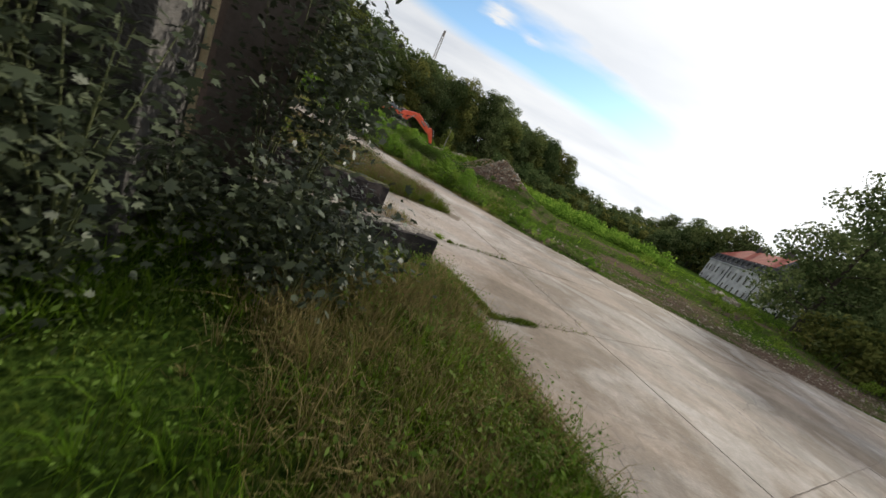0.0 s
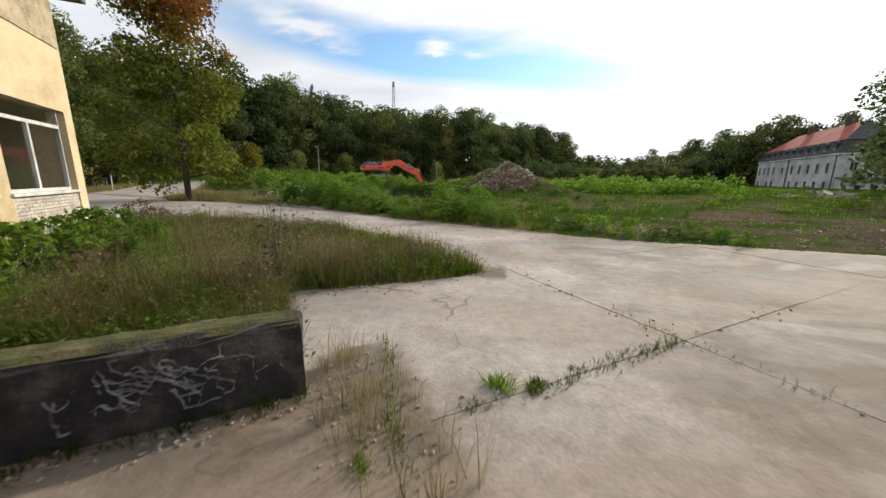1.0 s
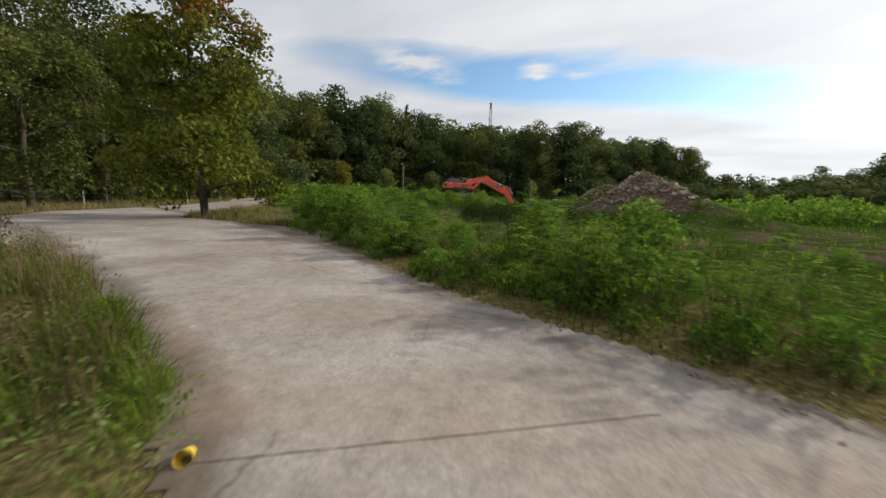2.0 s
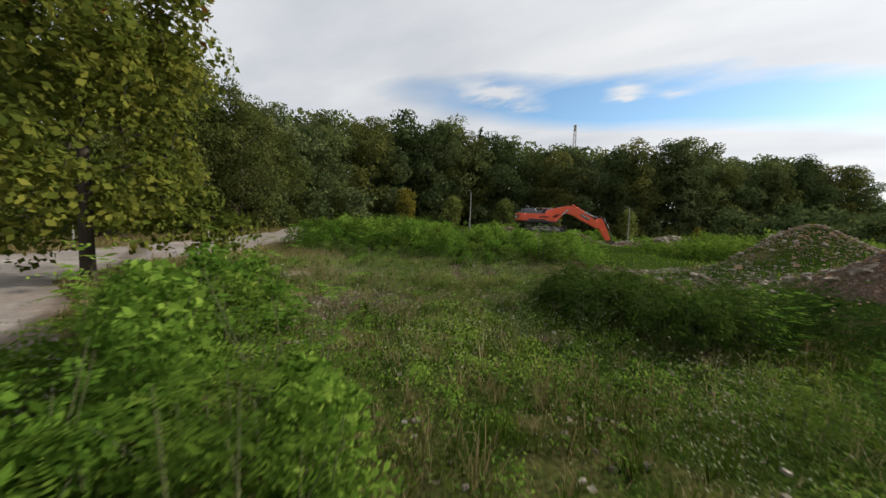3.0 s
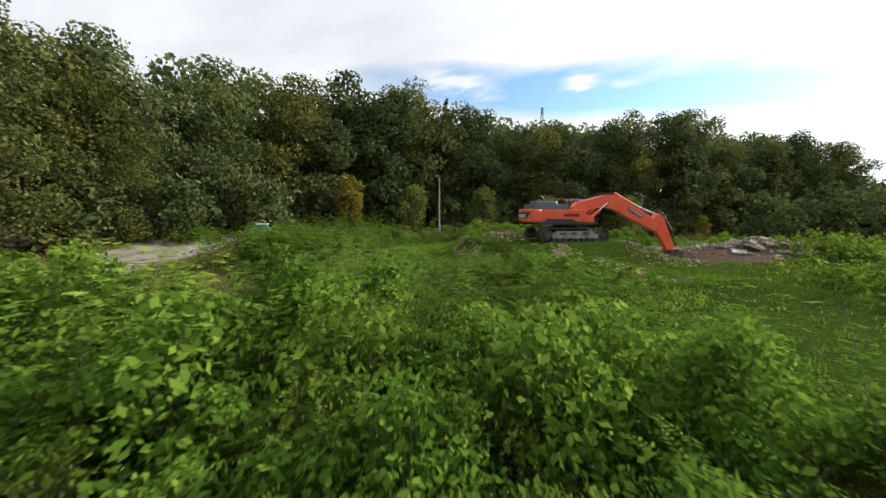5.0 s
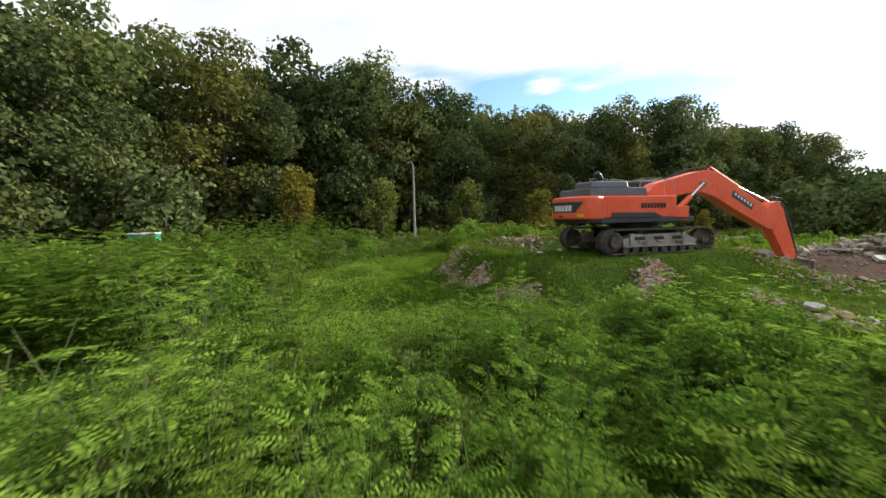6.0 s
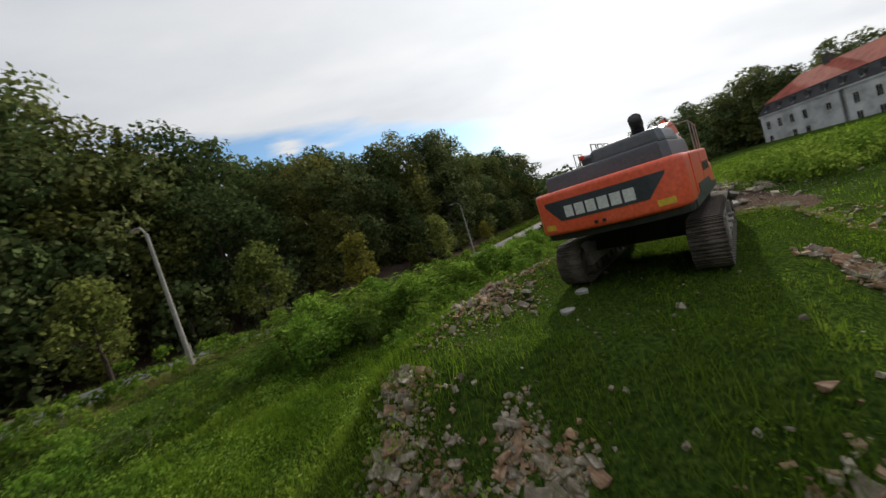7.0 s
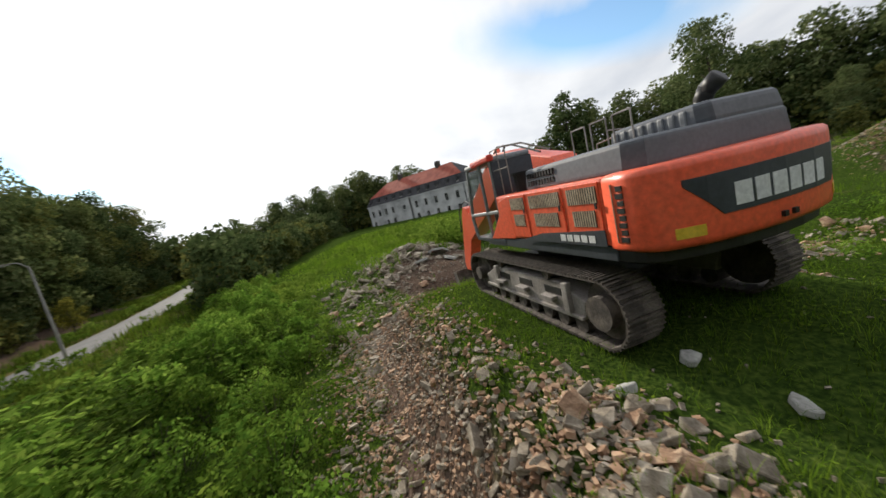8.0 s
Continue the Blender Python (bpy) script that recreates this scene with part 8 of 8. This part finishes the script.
def build_odds():
    x, y = -20.2, 37.9
    lid = empty("broken_crate", pose(x, y, h(x, y), 0, 0, 25))
    part("lid", box_bm(-0.32, 0.32, -0.26, 0.26, 0.0, 0.06, bevel=0.01), M_BLACK, lid).matrix_local = pose(0, 0, 0.28, 48, 12, 0)
    part("box_side", box_bm(-0.3, 0.3, -0.02, 0.02, 0, 0.3, bevel=0.005), M_BLACK, lid)
    part("board", box_bm(0.0, 0.95, -0.04, 0.04, 0.0, 0.025, bevel=0.004), M_WINFRAME, lid, "pale board").matrix_local = pose(0.15, 0.25, 0.25, 0, -14, 10)
    part("board", box_bm(0.0, 0.7, -0.04, 0.04, 0.0, 0.025, bevel=0.004), M_WINFRAME, lid, "pale board").matrix_local = pose(0.1, 0.1, 0.2, 0, -18, 32)
    tagged(lid, "broken black crate with pale boards in the dry grass", "crate")
    x, y = -55.5, 71.0
    con = empty("container", pose(x, y, h(x, y), 0, 0, 50))
    part("body", box_bm(-0.85, 0.85, -0.6, 0.6, 0.1, 1.25, bevel=0.04), M_GREEN, con)
    part("lid", box_bm(-0.9, 0.9, -0.65, 0.65, 1.25, 1.36, bevel=0.03), M_WHITE, con)
    for i in range(4):
        part("rib", box_bm(-0.72 + i * 0.46, -0.66 + i * 0.46, -0.63, 0.63, 0.15, 1.22), M_GREEN, con)
    tagged(con, "green steel container with pale lid beside the road", "container")
    # bent wire fence panel in the bushes
    x, y = -31.2, 83.8
    fen = empty("bent_fence_panel", pose(x, y, h(x, y), 0, 0, 30))
    for i in range(24):
        t = i / 23 - 0.5
        part("wire", pipe([(t * 2.2, 0.1, 1.05), (t * 2.2 + 0.1, -0.1, 1.3), (t * 2.0 + 0.2, 0.5, 1.5)], 0.004, 5), M_FRAME, fen)
    for z, o in ((1.05, 0.1), (1.3, -0.1), (1.4, 0.2), (1.5, 0.5)):
        part("wire", pipe([(-1.15, o, z), (0, o - 0.04, z + 0.05), (1.2, o, z)], 0.007, 5), M_FRAME, fen)
    for s_ in (-1.15, 1.2):
        part("post", pipe([(s_, 0, -0.2), (s_ * 0.9, 0, 1.35)], 0.02, 6), M_FRAME, fen)
    tagged(fen, "bent galvanised wire fence panel among bushes", "fence panel")
    # far lattice mast on the hill
    x, y = -85, 299
    mast = empty("lattice_mast", pose(x, y, h(x, y)))
    H = 74
    for sx, sy in ((-1, -1), (1, -1), (1, 1), (-1, 1)):
        part("leg", pipe([(sx * 1.6, sy * 1.6, 0), (sx * 0.7, sy * 0.7, H)], 0.16, 6), M_FRAME, mast)
    for k in range(18):
        z0, z1 = H * k / 18, H * (k + 1) / 18
        w0, w1 = 1.6 - 0.9 * k / 18, 1.6 - 0.9 * (k + 1) / 18
        part("brace", pipe([(-w0, -w0, z0), (w1, -w1, z1), (w1, w1, z1), (-w0, w0, z0), (-w0, -w0, z0)], 0.09, 5), M_FRAME, mast)
    part("aerial_drum", (lambda bm: (cylinder(bm, (0, 0, H - 1), (0, 0, H + 3), 1.0, n=12), bm)[1])(bmesh.new()), M_FRAME, mast)
    tagged(mast, "far grey lattice radio mast behind the wood", "mast")


build_odds()


def build_small_finds():
    x, y = -4.4, 22.1
    cup = empty("crushed_cup", pose(x, y, h(x, y) + 0.03, 70, 15, 40))
    part("cup_wall", (lambda bm: (bmesh.ops.create_cone(bm, cap_ends=False, segments=14, radius1=0.035, radius2=0.05, depth=0.11), bm)[1])(bmesh.new()), M_YELLOW, cup)
    part("cup_base", (lambda bm: (cylinder(bm, (0, 0, -0.056), (0, 0, -0.05), 0.035, n=14), bm)[1])(bmesh.new()), M_YELLOW, cup)
    tagged(cup, "crushed yellow plastic cup lying at the grass edge", "cup")


def broken_slab(x, y, long, wide, thick, turn, tip, seed):
    """A flat piece of broken concrete with a ragged outline."""
    rng = random.Random(seed)
    n = 6
    pts = [(math.cos(6.283 * (i + rng.uniform(-0.25, 0.25)) / n) * long / 2 * rng.uniform(0.7, 1.15), math.sin(6.283 * (i + rng.uniform(-0.25, 0.25)) / n) * wide / 2 * rng.uniform(0.7, 1.15)) for i in range(n)]
    bm = prism(pts, -thick / 2, thick / 2, 0.012, 1)
    bmesh.ops.rotate(bm, verts=bm.verts, cent=(0, 0, 0), matrix=Matrix.Rotation(math.pi / 2, 3, "X"))
    ob = part("broken_slab", bm, M_PALESLAB)
    ob.matrix_world = pose(x, y, h(x, y) + 0.22 * wide * abs(math.sin(radians(tip))) + thick * 0.4, tip, 0, turn)
    tagged(ob, "pale broken concrete slab lying in the weeds", "slab", "loose slabs")


for q_ in ((-24.0, 67.7, 0.75, 0.55, 0.12, 30, 45, 1), (-23.3, 67.0, 0.5, 0.36, 0.1, 80, 30, 2), (-18.4, 70.3, 0.55, 0.36, 0.12, 10, 25, 3), (-25.6, 74.5, 0.42, 0.24, 0.09, -20, 12, 4), (-26.4, 73.8, 0.38, 0.25, 0.08, 10, 14, 5),
           (-26.6, 75.3, 0.34, 0.2, 0.09, 120, 25, 6), (-10.6, 83.4, 1.6, 1.0, 0.16, 40, 20, 7), (-9.6, 84.6, 1.4, 1.1, 0.16, 110, 28, 8), (-11.8, 84.9, 1.3, 0.8, 0.15, 160, 15, 9), (-16.2, 53.4, 0.5, 0.35, 0.08, 60, 10, 10)):
    broken_slab(*q_)
build_small_finds()
maple_sapling("thin_sapling", 230, -4.4, 16.4, 1.7, 0.34, 320, 0.06, "thin sapling standing in the long grass")


# ---- rubble ----
def stone_mesh(seed, kind):
    """A small broken stone or block, about one metre across."""
    rng = random.Random(seed)
    bm = bmesh.new()
    if kind == "block":
        sx, sy, sz = rng.uniform(0.7, 1.0), rng.uniform(0.4, 0.6), rng.uniform(0.25, 0.42)
        box(bm, -sx / 2, sx / 2, -sy / 2, sy / 2, -sz / 2, sz / 2)
        for v in bm.verts:
            v.co += Vector((rng.uniform(-1, 1), rng.uniform(-1, 1), rng.uniform(-1, 1))) * 0.06
        bmesh.ops.bevel(bm, geom=list(bm.edges), offset=0.03, segments=1, affect="EDGES")
    else:
        ax = Vector((rng.uniform(0.7, 1.1), rng.uniform(0.5, 0.8), rng.uniform(0.28, 0.5)))
        for _ in range(13):
            p = [rng.uniform(-0.5, 0.5) for _ in range(3)]
            k = rng.randrange(3)
            p[k] = 0.5 if rng.random() < 0.5 else -0.5
            bm.verts.new((p[0] * ax.x, p[1] * ax.y, p[2] * ax.z))
        got = bmesh.ops.convex_hull(bm, input=bm.verts)
        bmesh.ops.delete(bm, geom=[v for v in set(got["geom_interior"]) if isinstance(v, bmesh.types.BMVert)], context="VERTS")
    me = bpy.data.meshes.new("stone")
    bm.to_mesh(me)
    bm.free()
    return me


def stones_array(P, S, seed):
    """Many stones joined into one set of arrays of triangles."""
    rng = np.random.default_rng(seed)
    n = len(P)
    base = np.array([[-1, -1, -1], [1, -1, -1], [1, 1, -1], [-1, 1, -1], [-1, -1, 1], [1, -1, 1], [1, 1, 1], [-1, 1, 1]]) * 0.42
    tri = np.array([[0, 2, 1], [0, 3, 2], [4, 5, 6], [4, 6, 7], [0, 1, 5], [0, 5, 4], [1, 2, 6], [1, 6, 5], [2, 3, 7], [2, 7, 6], [3, 0, 4], [3, 4, 7]])
    V = base[None] * rng.uniform(0.55, 1.2, (n, 8, 3)) * (np.stack([rng.uniform(0.7, 1.2, n), rng.uniform(0.5, 0.9, n), rng.uniform(0.35, 0.7, n)], 1)[:, None])
    a, b = rng.uniform(0, 6.28, n), rng.normal(size=n) * 0.7
    ca, sa, cb, sb = np.cos(a)[:, None], np.sin(a)[:, None], np.cos(b)[:, None], np.sin(b)[:, None]
    x, y, z = V[..., 0], V[..., 1], V[..., 2]
    y, z = y * cb - z * sb, y * sb + z * cb
    x, y = x * ca - y * sa, x * sa + y * ca
    V = np.stack([x, y, z], -1) * S[:, None, None] + P[:, None, :]
    F = (tri[None] + 8 * np.arange(n)[:, None, None]).reshape(-1, 3)
    return V.reshape(-1, 3), F


def rubble(name, label, spots, small, mat, mat2, seed, sizes=(0.12, 0.4), small_size=(0.03, 0.14), red=0.4):
    """A heap: single stones as parts, and fine rubble as one more part."""
    rng = random.Random(seed)
    cx, cy = sum(p[0] for p in spots) / len(spots), sum(p[1] for p in spots) / len(spots)
    root = empty(name, pose(cx, cy, h(cx, cy)))
    for x, y in spots:
        s = rng.uniform(*sizes) * (1.0 if rng.random() < 0.8 else 1.4)
        block = rng.random() < 0.45
        o = new("stone", rng.choice(BLOCKS if block else STONES)[1 if rng.random() < red else 0])
        o.parent = root
        o.matrix_parent_inverse = root.matrix_world.inverted()
        o.matrix_world = pose(x, y, h(x, y) + s * 0.12, rng.uniform(-35, 35), rng.uniform(-35, 35), rng.uniform(0, 360)) @ Matrix.Scale(s, 4)
    if len(small):
        r = np.random.default_rng(seed)
        S = r.uniform(*small_size, len(small)) * r.uniform(0.6, 1.2, len(small))
        P = np.column_stack([small, height(small[:, 0], small[:, 1]) + S * 0.15])
        for k, m in ((0, mat), (1, mat2)):
            V, F = stones_array(P[k::2], S[k::2], seed + k)
            V = V - np.array([cx, cy, h(cx, cy)])
            o = mesh_of("fine_rubble", V, F, m, root, flat=True)
            tagged(o, kind="stuff")
    return tagged(root, label, "rubble")


STONES, BLOCKS = [], []
for i_ in range(7):
    for kind_, store_ in (("stone", STONES), ("block", BLOCKS)):
        pair_ = []
        for m_ in ((M_RUBBLE, M_RUBBLERED) if kind_ == "stone" else (M_RUBBLE, M_RUBBLE)):
            me_ = stone_mesh(i_ * 7 + (3 if kind_ == "block" else 0), kind_)
            me_.materials.append(m_)
            pair_.append(me_)
        store_.append(pair_)


def build_rubble():
    r = np.random.default_rng(12)

    def from_site(f, l):
        c, n = math.cos(HEAD), math.sin(HEAD)
        return SITE[0] + f * c - l * n, SITE[1] + f * n + l * c

    def strewn(n, pts, wide):
        """n places along a broken line, scattered sideways."""
        out = []
        seg = [math.hypot(b[0] - a[0], b[1] - a[1]) for a, b in zip(pts, pts[1:])]
        for _ in range(n):
            d = r.uniform(0, sum(seg))
            for k, ln in enumerate(seg):
                if d <= ln:
                    break
                d -= ln
            (ax, ay), (bx, by) = pts[k], pts[k + 1]
            o = r.normal(0, wide)
            out.append((ax + (bx - ax) * d / ln - (by - ay) / ln * o, ay + (by - ay) * d / ln + (bx - ax) / ln * o))
        return out
    bank = [(-28.9, 75.6), (-27.5, 77.0), (-25.5, 78.8), (-23.5, 80.4), (-20.7, 82.6)]
    rubble("rubble_bank", "bank of broken brick, stone and mortar beside the excavator", strewn(250, bank, 0.75), np.array(strewn(9000, bank, 0.72)), M_RUBBLERED, M_RUBBLE, 5, (0.08, 0.27), (0.025, 0.12), red=0.3)
    crest = [(-30.4, 71.6), (-30.3, 72.5), (-29.8, 73.1)]
    rubble("rubble_crest", "narrow strip of pale stones along the crest of the mound", strewn(60, crest, 0.28), np.array(strewn(1100, crest, 0.3)), M_RUBBLE, M_RUBBLERED, 19, (0.1, 0.3), (0.02, 0.1))
    near = [(r.normal(-27.9, 0.65), r.normal(75.5, 0.5)) for _ in range(60)]
    rubble("rubble_heap", "larger broken blocks at the end of the bank", near, np.array([(r.normal(-27.9, 0.7), r.normal(75.5, 0.55)) for _ in range(900)]), M_RUBBLERED, M_RUBBLE, 30, (0.12, 0.32), (0.03, 0.1), red=0.3)
    few = [(-29.5, 73.4), (-28.6, 74.2), (-27.8, 75.0)]
    rubble("rubble_crest", "a few stones in the grass along the crest of the mound", strewn(16, few, 0.3), np.array(strewn(260, few, 0.35)), M_RUBBLE, M_RUBBLERED, 29, (0.06, 0.2), (0.02, 0.08))
    trail = [(-21.5, 81.5), (-17, 84.5), (-9, 89), (0, 94)]
    rubble("rubble_trail", "trail of grey broken stone beyond the excavator", strewn(160, trail, 1.7), np.array(strewn(2400, trail, 1.6)), M_RUBBLE, M_RUBBLE, 17, (0.15, 0.5), (0.04, 0.2))
    for label, pts, n, m, wide, seed in (("grey broken rubble at the foot of the mound", [(-27.3, 69.5), (-26.5, 69.1), (-25.6, 68.8)], 52, 900, 0.22, 6), ("broken brick rubble spilling down the mound", [(-21.7, 72.4), (-22.3, 71.0), (-23.1, 69.0)], 60, 1300, 0.22, 7),
                                         ("small heap of pale stones in the grass", [(-30.0, 71.7), (-29.5, 71.2)], 34, 700, 0.3, 8)):
        rubble("rubble_heap", label, strewn(n, pts, wide), np.array(strewn(m, pts, wide)), M_RUBBLERED, M_RUBBLE, seed, (0.1, 0.3))
    lobe = [(-28.9, 71.9), (-28.5, 71.4), (-28.4, 70.8)]
    rubble("rubble_heap", "pale stones and roots breaking out of the mound", strewn(60, lobe, 0.26), np.array(strewn(900, lobe, 0.3)), M_RUBBLE, M_RUBBLERED, 26, (0.1, 0.32))
    slate = [(r.normal(-9.0, 3.6), r.normal(87.0, 2.2)) for _ in range(260)]
    rubble("slab_heap", "heap of grey broken slabs beyond the excavator's arm", slate, np.array([(r.normal(-10, 4.5), r.normal(85.5, 3.0)) for _ in range(2200)]), M_RUBBLE, M_DOCKTOP, 9, (0.2, 0.7), red=0.0)
    front = [from_site(r.uniform(3.5, 8.5), r.normal(-2.2, 1.3)) for _ in range(90)]
    rubble("rubble_heap", "loose rubble in the grass below the boom", front, np.array([from_site(r.uniform(3, 9), r.normal(-2.0, 1.5)) for _ in range(1400)]), M_RUBBLE, M_RUBBLERED, 10, (0.12, 0.4))
    side = [(-19.8, 70.9), (-17.5, 69.5), (-15.2, 67.4)]
    rubble("rubble_heap", "grey broken stone in the grass behind the mound", strewn(34, side, 0.4), np.array(strewn(500, side, 0.45)), M_RUBBLE, M_RUBBLERED, 18, (0.12, 0.4))
    heap = [(r.normal(0.5, 1.6), r.normal(47.8, 1.6)) for _ in range(290)]
    rubble("spoil_heap", "tall heap of soil and broken masonry", heap, np.array([(r.normal(0.5, 1.6), r.normal(47.8, 1.6)) for _ in range(4200)]), M_RUBBLE, M_RUBBLERED, 11, (0.12, 0.5), red=0.12)
    pit = [(r.normal(-6.0, 1.8), r.normal(51.5, 1.6)) for _ in range(130)]
    rubble("rubble_heap", "grey rubble lying in a shallow pit", pit, np.array([(r.normal(-6.0, 2.2), r.normal(52.5, 2.6)) for _ in range(2600)]), M_RUBBLE, M_DOCKTOP, 13, (0.1, 0.34), red=0.1)
    slope = [(-10.4, 49.6), (-9.4, 53.0), (-7.6, 57.0)]
    rubble("rubble_heap", "grey and brown broken stone on the side of a shallow pit", strewn(90, slope, 0.9), np.array(strewn(1600, slope, 0.9)), M_DOCKTOP, M_RUBBLE, 22, (0.08, 0.26), red=0.1)
    tan = [(r.normal(-1.2, 1.7), r.normal(57.4, 1.5)) for _ in range(170)]
    rubble("rubble_heap", "heap of grey and tan rubble beside the shallow pit", tan, np.array([(r.normal(-1.2, 1.8), r.normal(57.4, 1.6)) for _ in range(3200)]), M_RUBBLERED, M_RUBBLE, 24, (0.1, 0.35))
    white = [(r.normal(38.0, 1.3), r.normal(58.0, 1.2)) for _ in range(46)]
    rubble("debris_heap", "heap of pale broken concrete far across the yard", white, np.array([(r.normal(38, 2.2), r.normal(58, 2)) for _ in range(500)]), M_PALESLAB, M_RUBBLE, 14, (0.5, 1.3), (0.1, 0.4), red=0.0)
    pale = [(r.normal(-19.4, 0.8), r.normal(39.3, 0.4)) for _ in range(40)]
    rubble("rubble_heap", "pale stones trodden into the ground", pale, np.array([(r.normal(-19.4, 0.9), r.normal(39.3, 0.5)) for _ in range(500)]), M_PALESLAB, M_RUBBLE, 27, (0.06, 0.2), (0.02, 0.07), red=0.0)
    pale = [(r.normal(-11.2, 0.8), r.normal(48.8, 0.9)) for _ in range(34)]
    rubble("rubble_heap", "loose pale stones on the brown slope", pale, np.array([(r.normal(-11.4, 1.2), r.normal(49.4, 1.6)) for _ in range(600)]), M_PALESLAB, M_RUBBLE, 28, (0.06, 0.2), (0.02, 0.07), red=0.0)
    loose = np.array([(r.uniform(-22, -5), r.uniform(34, 52)) for _ in range(1400)])
    loose = np.concatenate([loose, np.array([(r.normal(-15.0, 1.2) - (t - 38) * 0.2, t) for t in r.uniform(34, 44, 700)])])
    V, F = stones_array(np.column_stack([loose, height(loose[:, 0], loose[:, 1]) + 0.01]), r.uniform(0.03, 0.13, len(loose)), 15)
    tagged(mesh_of("scattered_stones", V, F, M_RUBBLE, flat=True), "small stones scattered over the open ground", "stones", kind="stuff")
    loose = np.array([(x, y) for x, y in np.column_stack([r.uniform(-32, -19, 500), r.uniform(66, 80, 500)]) if math.hypot(x + 27.4, y - 73.0) < 4.0])
    V, F = stones_array(np.column_stack([loose, height(loose[:, 0], loose[:, 1]) + 0.015]), r.uniform(0.03, 0.13, len(loose)) * r.choice([0.4, 0.7, 1.3], len(loose)), 21)
    tagged(mesh_of("mound_stones", V, F, M_RUBBLE, flat=True), "small pale stones lying in the grass of the mound", "stones", kind="stuff")
    loose = np.column_stack([r.uniform(2, 34, 1500), r.normal(25.5, 2.6, 1500)])
    loose = loose[yard_mask(loose[:, 0], loose[:, 1]) < 0.5]
    V, F = stones_array(np.column_stack([loose, height(loose[:, 0], loose[:, 1]) + 0.015]), r.uniform(0.03, 0.16, len(loose)), 25)
    tagged(mesh_of("dirt_stones", V, F, M_RUBBLE, flat=True), "stones and clods on the bare dirt beyond the yard", "stones", kind="stuff")
    # crumbs along the yard's edges
    e = []
    for x in r.uniform(-12, 2, 500):
        e.append((x, np.interp(x, *FAR_EDGE) + r.normal(-0.1, 0.22)))
    for x in r.uniform(-5, -0.9, 420):
        e.append((x, np.interp(x, (-4.4, -2.6, -0.9), (16.4, 17.0, 18.25)) + r.normal(-0.15, 0.2)))
    for b in r.uniform(9.6, 13.4, 260):
        e.append(to_world(r.normal(6.15, 0.25), b))
    for b in r.uniform(8.5, 19, 170):
        e.append(to_world(10.0 + r.normal(0, 0.1), b))
    for a in r.uniform(6.6, 13, 110):
        e.append(to_world(a, 12.0 + r.normal(0, 0.1)))
    for a in r.uniform(2, 6, 400):
        e.append(to_world(a, 12.65 + r.normal(0, 0.1)))
    e = np.array(e)
    V, F = stones_array(np.column_stack([e, height(e[:, 0], e[:, 1]) + 0.01]), r.uniform(0.008, 0.028, len(e)) * r.choice([0.6, 1.0, 1.6], len(e)), 16)
    tagged(mesh_of("concrete_crumbs", V, F, M_RUBBLE, flat=True), "concrete crumbs along the edges of the slabs", "stones", kind="stuff")


build_rubble()
